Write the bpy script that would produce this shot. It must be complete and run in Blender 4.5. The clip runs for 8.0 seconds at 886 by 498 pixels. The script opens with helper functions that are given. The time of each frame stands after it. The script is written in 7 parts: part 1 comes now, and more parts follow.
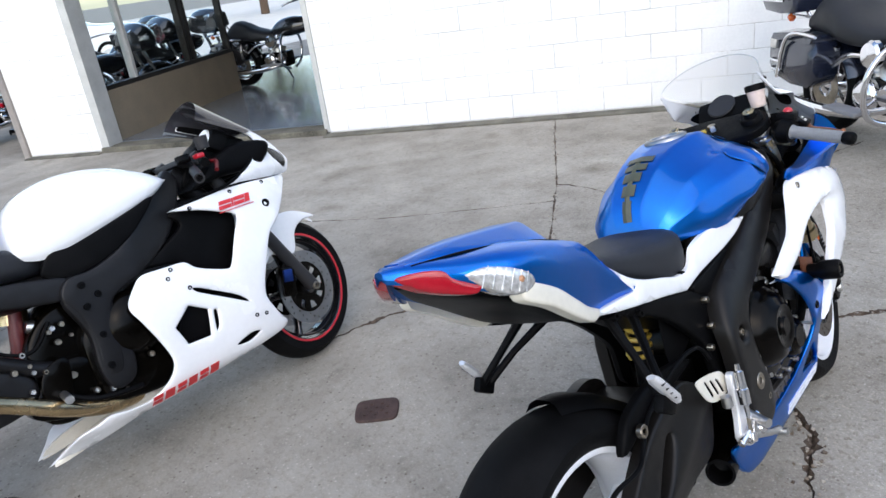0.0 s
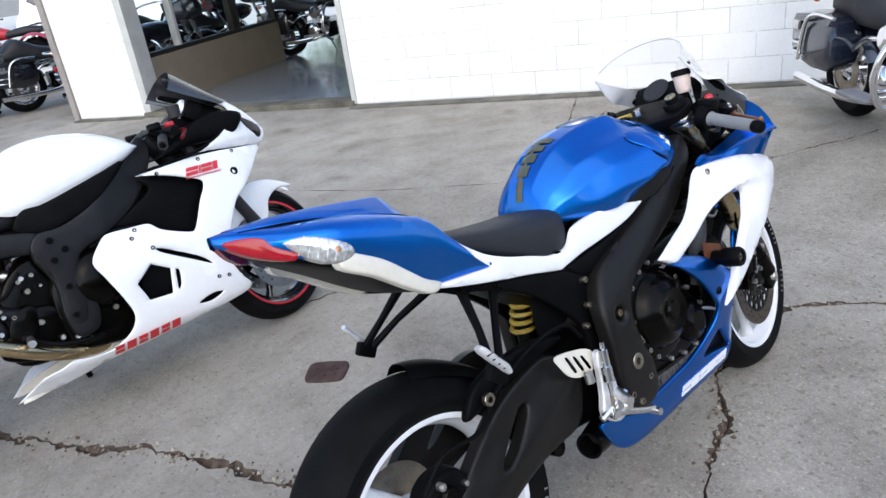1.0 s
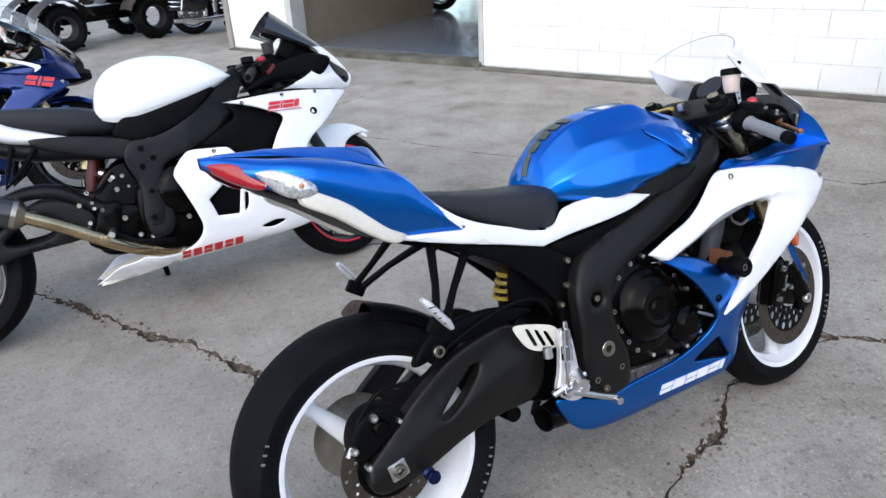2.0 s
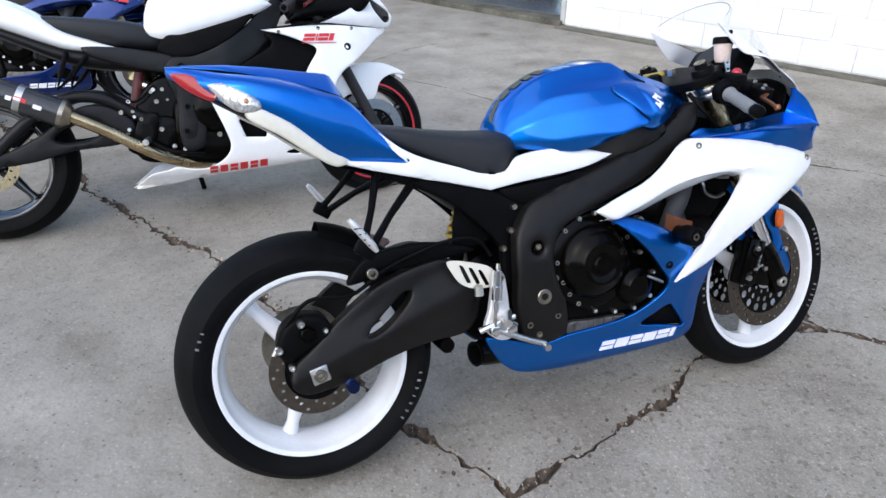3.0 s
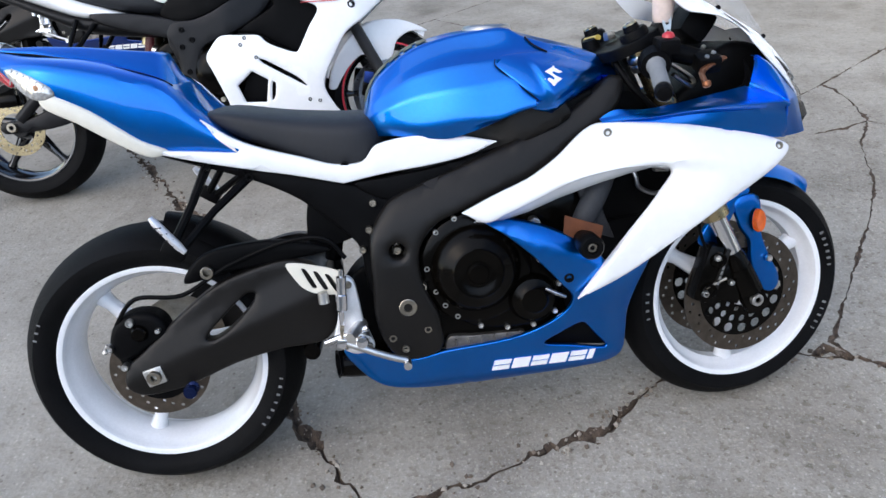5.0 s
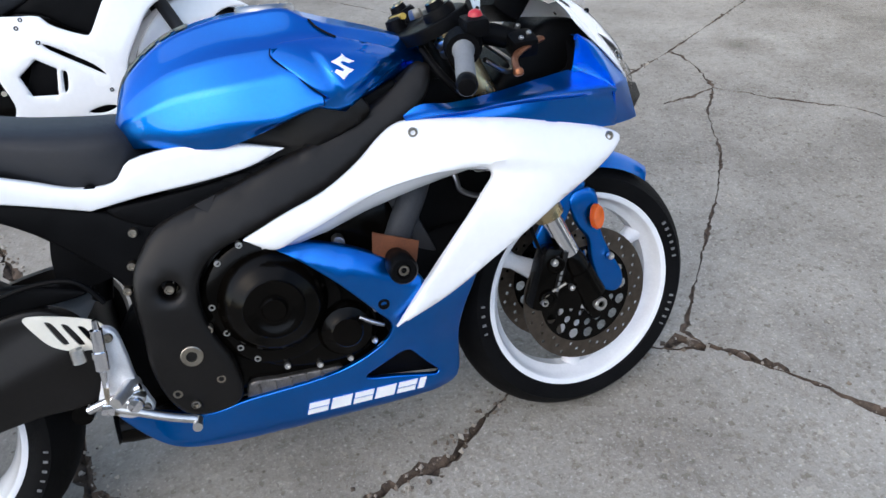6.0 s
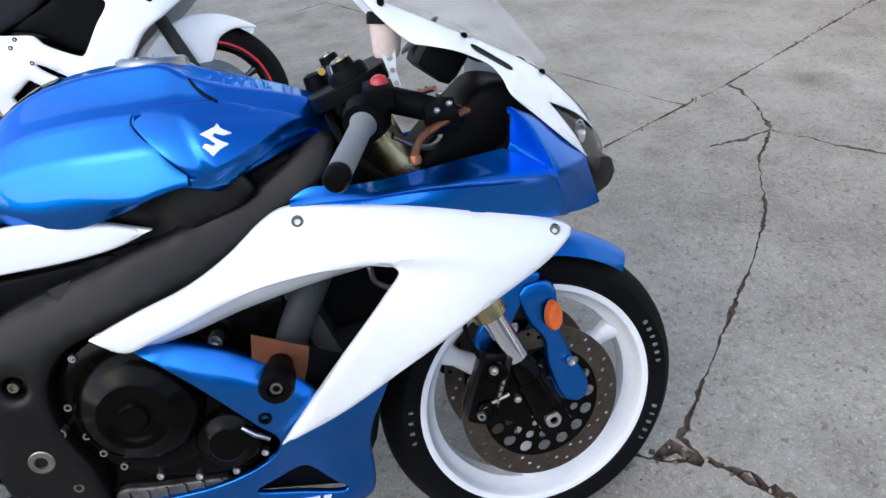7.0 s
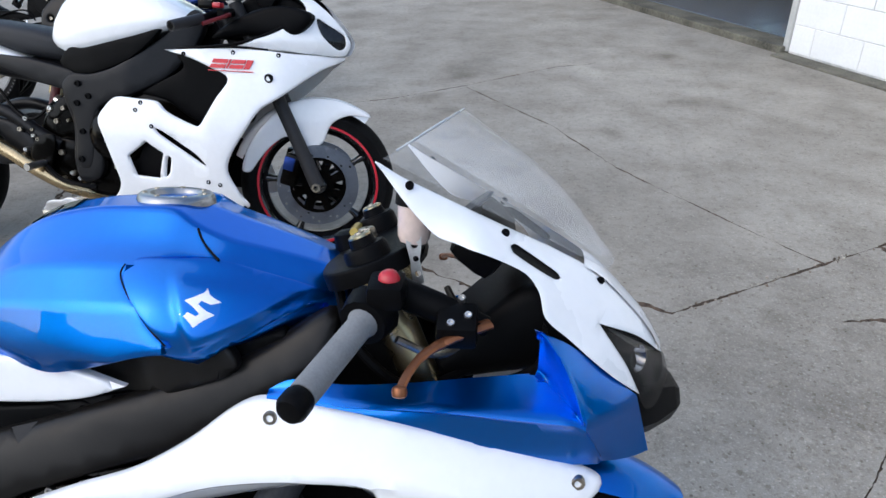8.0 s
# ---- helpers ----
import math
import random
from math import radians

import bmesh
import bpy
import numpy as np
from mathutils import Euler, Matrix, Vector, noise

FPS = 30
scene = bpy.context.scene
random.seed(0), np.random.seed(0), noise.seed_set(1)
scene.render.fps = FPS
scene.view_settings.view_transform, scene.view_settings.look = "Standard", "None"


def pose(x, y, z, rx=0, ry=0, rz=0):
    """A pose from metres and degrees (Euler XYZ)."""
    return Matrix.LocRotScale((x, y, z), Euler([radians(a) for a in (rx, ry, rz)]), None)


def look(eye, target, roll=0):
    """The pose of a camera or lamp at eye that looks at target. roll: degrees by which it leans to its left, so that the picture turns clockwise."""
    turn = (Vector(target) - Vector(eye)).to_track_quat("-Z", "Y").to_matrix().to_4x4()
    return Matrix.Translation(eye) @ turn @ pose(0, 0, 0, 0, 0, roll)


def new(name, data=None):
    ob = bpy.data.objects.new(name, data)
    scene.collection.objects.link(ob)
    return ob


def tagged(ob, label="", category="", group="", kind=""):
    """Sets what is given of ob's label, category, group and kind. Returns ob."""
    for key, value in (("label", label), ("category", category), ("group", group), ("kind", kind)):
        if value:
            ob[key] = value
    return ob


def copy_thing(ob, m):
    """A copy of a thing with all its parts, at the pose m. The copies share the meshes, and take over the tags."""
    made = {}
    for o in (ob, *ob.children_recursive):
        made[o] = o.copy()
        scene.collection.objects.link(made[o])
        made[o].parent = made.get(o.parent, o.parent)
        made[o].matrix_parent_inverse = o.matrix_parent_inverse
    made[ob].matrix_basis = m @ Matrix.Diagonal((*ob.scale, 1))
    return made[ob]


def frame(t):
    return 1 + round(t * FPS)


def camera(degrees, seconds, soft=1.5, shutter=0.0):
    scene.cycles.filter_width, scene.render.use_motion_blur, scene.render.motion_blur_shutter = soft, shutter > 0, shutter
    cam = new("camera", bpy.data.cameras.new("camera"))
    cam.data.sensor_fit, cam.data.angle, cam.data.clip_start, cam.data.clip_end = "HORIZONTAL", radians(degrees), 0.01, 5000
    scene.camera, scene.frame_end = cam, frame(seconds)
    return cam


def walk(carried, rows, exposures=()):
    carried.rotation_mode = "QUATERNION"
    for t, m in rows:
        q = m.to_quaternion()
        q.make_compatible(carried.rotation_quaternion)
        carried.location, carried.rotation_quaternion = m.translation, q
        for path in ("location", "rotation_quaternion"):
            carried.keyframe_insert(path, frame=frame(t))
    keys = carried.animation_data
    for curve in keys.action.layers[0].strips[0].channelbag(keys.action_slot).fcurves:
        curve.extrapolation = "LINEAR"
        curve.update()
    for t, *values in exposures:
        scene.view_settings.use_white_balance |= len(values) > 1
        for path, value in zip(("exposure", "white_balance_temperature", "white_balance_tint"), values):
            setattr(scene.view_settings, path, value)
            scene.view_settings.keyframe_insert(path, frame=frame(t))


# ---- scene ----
cam = camera(64.3, 8.0, soft=1.5)
PATH = [
    (0, (-0.866, -0.475, 1.468), (0.444, 0.83, 0.705), -8.2),
    (0.5, (-0.757, -0.633, 1.471), (0.482, 0.735, 0.701), -7.0),
    (1, (-0.645, -0.82, 1.45), (0.52, 0.59, 0.641), -7.9),
    (1.2, (-0.604, -0.931, 1.457), (0.494, 0.542, 0.667), -7.6),
    (2.3, (-0.353, -1.121, 1.433), (0.441, 0.48, 0.535), -1.7),
    (2.5, (-0.299, -1.161, 1.427), (0.482, 0.438, 0.513), -1.0),
    (3, (-0.164, -1.334, 1.426), (0.425, 0.316, 0.462), 0.7),
    (3.5, (-0.047, -1.404, 1.417), (0.378, 0.264, 0.398), -0.4),
    (4, (0.092, -1.337, 1.418), (0.601, 0.29, 0.372), 1.7),
    (4.2, (0.158, -1.297, 1.414), (0.675, 0.32, 0.356), 0.9),
    (5.3, (0.683, -1.219, 1.376), (0.682, 0.465, 0.296), -6.5),
    (5.5, (0.683, -1.189, 1.348), (0.74, 0.498, 0.275), -5.7),
    (6, (0.82, -1.014, 1.336), (1.198, 0.563, 0.166), -3.6),
    (6.5, (0.933, -0.877, 1.321), (1.346, 0.632, 0.075), -5.9),
    (7, (1.161, -0.794, 1.321), (1.32, 0.833, 0.168), -4.7),
    (7.5, (1.262, -0.667, 1.368), (1.173, 1.033, 0.317), -1.6),
    (8, (1.322, -0.545, 1.393), (1.14, 1.182, 0.401), -0.6),
]
walk(cam, [(t, look(eye, target, roll)) for t, eye, target, roll in PATH], exposures=[(0, 1.26, 6480, 10), (4, 1.26, 6480, 10), (6, 1.2, 6440, 9), (6.5, 1.13, 6435, 9), (7, 1.2, 6430, 9), (7.5, 1.24, 6420, 9), (8, 1.05, 6420, 9)])

# ---- daylight ----
world = bpy.data.worlds.new("sky")
scene.world = world
world.use_nodes = True
wn = world.node_tree.nodes
sky = wn.new("ShaderNodeTexSky")
sky.sky_type, sky.sun_disc = "NISHITA", False
sky.sun_elevation, sky.sun_rotation = radians(42), radians(228)
sky.air_density, sky.dust_density = 1.1, 1.3
world.node_tree.links.new(sky.outputs[0], wn["Background"].inputs[0])
wn["Background"].inputs[1].default_value = 0.145
sun = new("sun", bpy.data.lights.new("sun", "SUN"))
sun.data.energy, sun.data.angle, sun.data.color = 0.75, radians(120), (1.0, 0.95, 0.88)
sun.matrix_world = look((-6.0, -5.2, 7.2), (0, 0, 0))

# ---- materials ----
def mat(name, color, rough=0.5, metal=0.0, coat=0.0, vary=0.06, scale=9.0, bump=0.0, bscale=180.0, flake=0.0, alpha=1.0, trans=0.0, ior=1.45, rand=0.0, spec=0.5):
    m = bpy.data.materials.new(name)
    m.use_nodes = True
    nt = m.node_tree
    n, l = nt.nodes, nt.links
    b = n["Principled BSDF"]
    b.inputs["Roughness"].default_value, b.inputs["Metallic"].default_value = rough, metal
    b.inputs["Coat Weight"].default_value, b.inputs["Coat Roughness"].default_value, b.inputs["Coat IOR"].default_value = coat, 0.015, 1.5
    b.inputs["Transmission Weight"].default_value, b.inputs["IOR"].default_value = trans, ior
    b.inputs["Specular IOR Level"].default_value = spec
    b.inputs["Alpha"].default_value = alpha
    co = n.new("ShaderNodeTexCoord")
    big, small = n.new("ShaderNodeTexNoise"), n.new("ShaderNodeTexNoise")
    big.inputs["Scale"].default_value, small.inputs["Scale"].default_value = scale, scale * 14
    big.inputs["Detail"].default_value = small.inputs["Detail"].default_value = 5
    for t in (big, small):
        l.new(co.outputs["Object"], t.inputs["Vector"])
    mix = n.new("ShaderNodeMath")
    mix.operation = "MULTIPLY_ADD"
    mix.inputs[1].default_value = 0.6
    l.new(big.outputs[0], mix.inputs[0])
    sc = n.new("ShaderNodeMath")
    sc.operation = "MULTIPLY"
    sc.inputs[1].default_value = 0.4
    l.new(small.outputs[0], sc.inputs[0])
    l.new(sc.outputs[0], mix.inputs[2])
    ramp = n.new("ShaderNodeValToRGB")
    lo = [max(0.0, c * (1 - vary * 2.5)) for c in color]
    hi = [min(1.0, c * (1 + vary * 2.5)) for c in color]
    ramp.color_ramp.elements[0].position, ramp.color_ramp.elements[1].position = 0.3, 0.7
    ramp.color_ramp.elements[0].color, ramp.color_ramp.elements[1].color = (*lo, 1), (*hi, 1)
    l.new(mix.outputs[0], ramp.inputs[0])
    out = ramp.outputs[0]
    if rand:
        info, hsv, mr = n.new("ShaderNodeObjectInfo"), n.new("ShaderNodeHueSaturation"), n.new("ShaderNodeMapRange")
        mr.inputs[3].default_value, mr.inputs[4].default_value = 1 - rand, 1 + rand
        l.new(info.outputs["Random"], mr.inputs[0])
        l.new(mr.outputs[0], hsv.inputs["Value"])
        l.new(out, hsv.inputs["Color"])
        out = hsv.outputs[0]
    l.new(out, b.inputs["Base Color"])
    rr = n.new("ShaderNodeMapRange")
    rr.inputs[3].default_value, rr.inputs[4].default_value = max(0.0, rough - min(0.06, rough * 0.4)), min(1.0, rough + min(0.08, rough * 0.4))
    l.new(big.outputs[0], rr.inputs[0])
    l.new(rr.outputs[0], b.inputs["Roughness"])
    if flake:
        v = n.new("ShaderNodeTexVoronoi")
        v.inputs["Scale"].default_value = 1400
        l.new(co.outputs["Object"], v.inputs["Vector"])
        bp = n.new("ShaderNodeBump")
        bp.inputs["Strength"].default_value, bp.inputs["Distance"].default_value = flake, 0.0006
        l.new(v.outputs["Distance"], bp.inputs["Height"])
        l.new(bp.outputs[0], b.inputs["Normal"])
    elif bump:
        t = n.new("ShaderNodeTexNoise")
        t.inputs["Scale"].default_value, t.inputs["Detail"].default_value = bscale, 6
        l.new(co.outputs["Object"], t.inputs["Vector"])
        bp = n.new("ShaderNodeBump")
        bp.inputs["Strength"].default_value, bp.inputs["Distance"].default_value = bump, 0.003
        l.new(t.outputs[0], bp.inputs["Height"])
        l.new(bp.outputs[0], b.inputs["Normal"])
    return m


BLUE = mat("blue metallic paint", (0.0, 0.15, 0.58), 0.32, 1.0, 0.6, 0.02, 5, flake=0.03, spec=0.2)
BLUE.node_tree.nodes["Principled BSDF"].inputs["Specular Tint"].default_value = (0.0, 0.55, 1.0, 1.0)
WHITE = mat("pearl white paint", (0.84, 0.845, 0.85), 0.25, 0.0, 1.0, 0.015, 4)
CREAM = mat("aged white plastic", (0.7, 0.665, 0.57), 0.3, 0.0, 0.6, 0.03, 6)
RIMW = mat("white wheel paint", (0.8, 0.81, 0.83), 0.3, 0.0, 0.7, 0.03, 12)
BLACK = mat("satin black plastic", (0.003, 0.003, 0.0033), 0.4, 0.0, 0.0, 0.15, 14, 0.15, 900, spec=0.06)
FRAMEB = mat("satin black frame", (0.0076, 0.0068, 0.0062), 0.36, 0.0, 0.0, 0.12, 10, 0.06, 1400, spec=0.26)
ENGB = mat("black engine casting", (0.002, 0.0016, 0.0012), 0.15, 0.0, 0.0, 0.25, 18, 0.06, 500, spec=0.12)
# Dark for aluminium: the shadow round the sump flange is put into this colour.
SUMP = mat("cast aluminium darkened for shade", (0.13, 0.12, 0.11), 0.45, 0.8, 0.0, 0.3, 30, 0.3, 300)
HOSE = mat("dull hose rubber", (0.035, 0.037, 0.042), 0.55, 0.0, 0.0, 0.12, 12, 0.2, 500, spec=0.3)
GLOSSB = mat("gloss black", (0.006, 0.006, 0.007), 0.12, 0.0, 0.8, 0.1, 6)
RUBBER = mat("tyre rubber", (0.004, 0.004, 0.0043), 0.6, 0.0, 0.0, 0.25, 16, 0.3, 500, spec=0.09)
SEATM = mat("seat vinyl", (0.01, 0.011, 0.014), 0.55, 0.0, 0.0, 0.1, 10, 0.3, 1300)
ALU = mat("brushed aluminium", (0.62, 0.61, 0.59), 0.3, 1.0, 0.0, 0.08, 30, 0.1, 600)
CHROME = mat("chrome", (0.78, 0.78, 0.8), 0.08, 1.0, 0.0, 0.03, 20)
STEEL = mat("tarnished steel", (0.36, 0.32, 0.26), 0.3, 1.0, 0.0, 0.15, 24, 0.1, 300)
STEELD = mat("dull satin steel", (0.3, 0.31, 0.33), 0.3, 1.0, 0.0, 0.06, 20)
DISC = mat("brake disc steel", (0.11, 0.09, 0.072), 0.36, 0.9, 0.0, 0.12, 60, 0.1, 500)
GOLD = mat("gold anodised metal", (0.46, 0.37, 0.22), 0.26, 1.0, 0.0, 0.06, 20)
BRONZE = mat("bronze anodised lever", (0.231, 0.088, 0.039), 0.32, 0.7, 0.0, 0.06, 20)
GREY = mat("grey grip rubber", (0.19, 0.195, 0.2), 0.75, 0.0, 0.0, 0.08, 20, 0.5, 600)
DARKG = mat("dark grey plastic", (0.022, 0.022, 0.024), 0.5, 0.0, 0.0, 0.1, 12, spec=0.3)
RED = mat("red plastic", (0.42, 0.012, 0.022), 0.3, 0.0, 0.3, 0.05, 8)
REDLENS = mat("red lens", (0.3, 0.003, 0.012), 0.14, 0.0, 0.35, 0.08, 40)
DULLAMBER = mat("dull amber bulb", (0.4, 0.2, 0.1), 0.2, 0.0, 0.4, 0.1, 40)
NAVY = mat("navy anodised", (0.006, 0.014, 0.06), 0.25, 0.7, 0.0, 0.08, 20)
AMBER = mat("amber reflector", (0.75, 0.13, 0.02), 0.15, 0.0, 1.0, 0.08, 60)
LENS = mat("clear indicator lens", (0.64, 0.56, 0.5), 0.12, 0.5, 1.0, 0.38, 9)
RUST = mat("rust brown bracket", (0.13, 0.042, 0.016), 0.55, 0.3, 0.0, 0.15, 30, 0.1, 300)
YELLOW = mat("yellow spring", (0.42, 0.3, 0.05), 0.4, 0.0, 0.3, 0.05, 8)
DARKLENS = mat("dark headlight glass", (0.012, 0.013, 0.015), 0.1, 0.0, 0.3, 0.35, 30, spec=0.25)
DECALW = mat("white lettering", (0.85, 0.86, 0.87), 0.4, 0.0, 0.2, 0.02, 20)
DECALR = mat("red lettering", (0.6, 0.025, 0.03), 0.4, 0.0, 0.2, 0.03, 20)
TYREW = mat("worn tyre lettering", (0.17, 0.17, 0.17), 0.7, 0.0, 0.0, 0.2, 60)
PAD = mat("dark tank pad", (0.06, 0.065, 0.04), 0.5, 0.0, 0.2, 0.1, 30)
CLEAR = mat("clear screen acrylic", (0.8, 0.82, 0.83), 0.04, 0.0, 1.0, 0.0, 4, alpha=0.16)
SMOKE = mat("lamp glass", (0.03, 0.028, 0.026), 0.05, 0.0, 0.15, 0.0, 4, alpha=0.35, spec=0.25)
SILVER = mat("matt silver casting", (0.7, 0.7, 0.71), 0.4, 0.55, 0.0, 0.08, 30, 0.1, 500)
TINT = mat("dark tinted acrylic", (0.03, 0.03, 0.035), 0.05, 0.0, 0.8, 0.05, 4)
PANE = mat("window glass", (0.9, 0.95, 0.94), 0.02, 0.0, 0.0, 0.01, 3, trans=1.0, ior=1.05)
FLUID = mat("brake fluid pot", (0.66, 0.53, 0.47), 0.25, 0.0, 0.4, 0.05, 10)
REDRIM = mat("red rim stripe", (0.5, 0.015, 0.03), 0.4, 0.0, 0.3, 0.04, 10)
BLUEAN = mat("blue anodised", (0.012, 0.035, 0.17), 0.35, 0.7, 0.0, 0.08, 20)


# ---- mesh tools ----
def part(name, bm, material, parent=None, label="", smooth=True):
    me = bpy.data.meshes.new(name)
    bmesh.ops.remove_doubles(bm, verts=bm.verts, dist=1e-5)
    bmesh.ops.recalc_face_normals(bm, faces=bm.faces)
    bm.to_mesh(me)
    bm.free()
    for m in material if isinstance(material, (list, tuple)) else [material]:
        me.materials.append(m)
    if smooth:
        me.polygons.foreach_set("use_smooth", [True] * len(me.polygons))
        me.set_sharp_from_angle(angle=radians(38))
    ob = new(name, me)
    ob.parent = parent
    if label:
        tagged(ob, label)
    return ob


def thing(name, m, label, category, group=""):
    ob = new(name)
    ob.empty_display_size = 0.1
    ob.matrix_world = m
    return tagged(ob, label, category, group)


def catmull(pts, n=5, closed=True):
    """A smooth curve through the points; those marked with a third item 1 stay corners."""
    p = [Vector(q[:2]) for q in pts]
    sharp = [len(q) > 2 for q in pts]
    k, out = len(p), []
    for i in range(k if closed else k - 1):
        a, b, c, d = p[(i - 1) % k], p[i], p[(i + 1) % k], p[(i + 2) % k]
        if not closed:
            a, d = p[max(i - 1, 0)], p[min(i + 2, k - 1)]
        m0 = (c - b) if sharp[i] else (c - a) / 2
        m1 = (c - b) if sharp[(i + 1) % k] else (d - b) / 2
        lim = (c - b).length
        if m0.length > lim: m0 = m0.normalized() * lim
        if m1.length > lim: m1 = m1.normalized() * lim
        for s in range(n):
            t = s / n
            out.append(b * (2 * t**3 - 3 * t**2 + 1) + m0 * (t**3 - 2 * t**2 + t) + c * (-2 * t**3 + 3 * t**2) + m1 * (t**3 - t**2))
    if not closed:
        out.append(p[-1])
    return out


def inside(x, y, poly):
    hit = False
    for i in range(len(poly)):
        a, b = poly[i - 1], poly[i]
        if (a[1] > y) != (b[1] > y) and x < (b[0] - a[0]) * (y - a[1]) / (b[1] - a[1]) + a[0]:
            hit = not hit
    return hit


def edge_gap(pts, loops):
    """Distance of each point to the nearest loop edge."""
    q = np.array(pts, float)
    best = np.full(len(q), 9.0)
    for lp in loops:
        a = np.array([tuple(v) for v in lp], float)
        b = np.roll(a, -1, 0)
        for s, e in zip(a, b):
            d = e - s
            t = np.clip(((q - s) @ d) / max(d @ d, 1e-12), 0, 1)
            best = np.minimum(best, np.linalg.norm(q - s - t[:, None] * d, axis=1))
    return best


def flat_fill(outline, holes=(), step=0.03, rings=()):
    from mathutils.geometry import delaunay_2d_cdt
    loops = [outline, *holes]
    vs, es = [], []
    for lp in loops:
        k = len(vs)
        vs += [Vector(v[:2]) for v in lp]
        es += [(k + i, k + (i + 1) % len(lp)) for i in range(len(lp))]
    for lp in loops:
        area = sum(lp[i - 1][0] * lp[i][1] - lp[i][0] * lp[i - 1][1] for i in range(len(lp)))
        turn = (1 if area > 0 else -1) * (1 if lp is outline else -1)
        for d in rings:
            spot = []
            for i in range(len(lp)):
                a, b = Vector(lp[i - 1][:2]), Vector(lp[(i + 1) % len(lp)][:2])
                e = b - a
                if e.length > 1e-6:
                    e = e.normalized()
                    spot.append((lp[i][0] - e.y * d * turn, lp[i][1] + e.x * d * turn))
            gap = edge_gap(spot, loops)
            vs += [Vector(p) for p, g in zip(spot, gap) if g > d * 0.93 and inside(*p, outline) and not any(inside(*p, h) for h in holes)]
    clear = max(step * 0.45, (max(rings) + step * 0.35) if rings else 0)
    xs, ys = [v[0] for v in outline], [v[1] for v in outline]
    inner, y, row = [], min(ys), 0
    while y < max(ys):
        x = min(xs) + (step / 2 if row % 2 else 0)
        while x < max(xs):
            inner.append((x, y))
            x += step
        y, row = y + step * 0.866, row + 1
    if inner:
        gap = edge_gap(inner, loops)
        vs += [Vector(p) for p, g in zip(inner, gap) if g > clear and inside(*p, outline) and not any(inside(*p, h) for h in holes)]
    rv, _, rf, *_ = delaunay_2d_cdt(vs, es, [], 0, 1e-6)
    faces = []
    for f in rf:
        c = sum((rv[i] for i in f), Vector((0, 0))) / len(f)
        if inside(c[0], c[1], outline) and not any(inside(c[0], c[1], h) for h in holes):
            faces.append(f)
    return rv, faces, loops


def panel(outline, yfun, thick=0.004, holes=(), step=0.03, edge=0.008, n=5, side=-1, smooth=True, lift=1.0, bm=None):
    """A moulded panel seen from the side: outline in x and z, yfun(x, z) its distance from the middle plane."""
    o = catmull(outline, n) if smooth else [Vector(p[:2]) for p in outline]
    hs = [catmull(h, n) if smooth else [Vector(p[:2]) for p in h] for h in holes]
    rv, faces, loops = flat_fill(o, hs, step, (edge * 0.12, edge * 0.4, edge) if edge > 0.0035 else ())
    gap = edge_gap([tuple(v) for v in rv], loops)
    bm = bm or bmesh.new()
    front, back = [], []
    for v, g in zip(rv, gap):
        r = max(0.0, 1 - g / edge) if edge else 0
        y = yfun(v[0], v[1])
        drop = edge * lift * (1 - math.sqrt(max(0.0, 1 - r * r)))
        front.append(bm.verts.new((v[0], side * (y - drop), v[1])))
        back.append(bm.verts.new((v[0], side * (y - max(thick, drop + 0.001)), v[1])))
    count = {}
    for f in faces:
        try:
            bm.faces.new([front[i] for i in f])
            bm.faces.new([back[i] for i in reversed(f)])
        except ValueError:
            continue
        for i in range(len(f)):
            e = (f[i], f[(i + 1) % len(f)])
            count[e] = 1
    for (a, b) in count:
        if (b, a) not in count:
            bm.faces.new((front[a], back[a], back[b], front[b]))
    loose = [v for v in bm.verts if not v.link_faces]
    bmesh.ops.delete(bm, geom=loose, context="VERTS")
    return bm


def plate(outline, y0, y1, holes=(), edge=0.004, step=0.04, n=4, smooth=True, bm=None):
    """A plate of even thickness between two distances from the middle plane (y0 the outer face, signed)."""
    s = -1 if y0 < y1 else 1
    return panel(outline, lambda x, z: abs(y0) if s * y0 > 0 else -abs(y0), abs(y0 - y1), holes, step, edge, n, s, smooth, bm=bm)


def loft(rings, bm=None, caps=True, closed=True):
    bm = bm or bmesh.new()
    vs = [[bm.verts.new(p) for p in r] for r in rings]
    for a, b in zip(vs, vs[1:]):
        k = len(a)
        for i in range(k if closed else k - 1):
            j = (i + 1) % k
            try:
                bm.faces.new((a[i], a[j], b[j], b[i]))
            except ValueError:
                pass
    if caps:
        for r in (vs[0], vs[-1]):
            c = bm.verts.new(sum((v.co for v in r), Vector()) / len(r))
            for i in range(len(r) if closed else len(r) - 1):
                bm.faces.new((r[i], r[(i + 1) % len(r)], c))
    return bm


def frame_of(d):
    d = Vector(d).normalized()
    u = d.cross(Vector((0, 0, 1)) if abs(d.z) < 0.9 else Vector((0, 1, 0))).normalized()
    return d, u, d.cross(u)


def tube(points, r, seg=10, bm=None, caps=True, flat=1.0):
    """A pipe along points; r a radius or one for each point; flat squashes it."""
    p = [Vector(q) for q in points]
    rs = r if isinstance(r, (list, tuple)) else [r] * len(p)
    rings, u = [], None
    for i, q in enumerate(p):
        d = (p[min(i + 1, len(p) - 1)] - p[max(i - 1, 0)]).normalized()
        if u is None:
            u = frame_of(d)[1]
        u = (u - d * u.dot(d)).normalized()
        w = d.cross(u)
        rings.append([q + rs[i] * (u * math.cos(a) + w * flat * math.sin(a)) for a in (2 * math.pi * k / seg for k in range(seg))])
    return loft(rings, bm, caps)


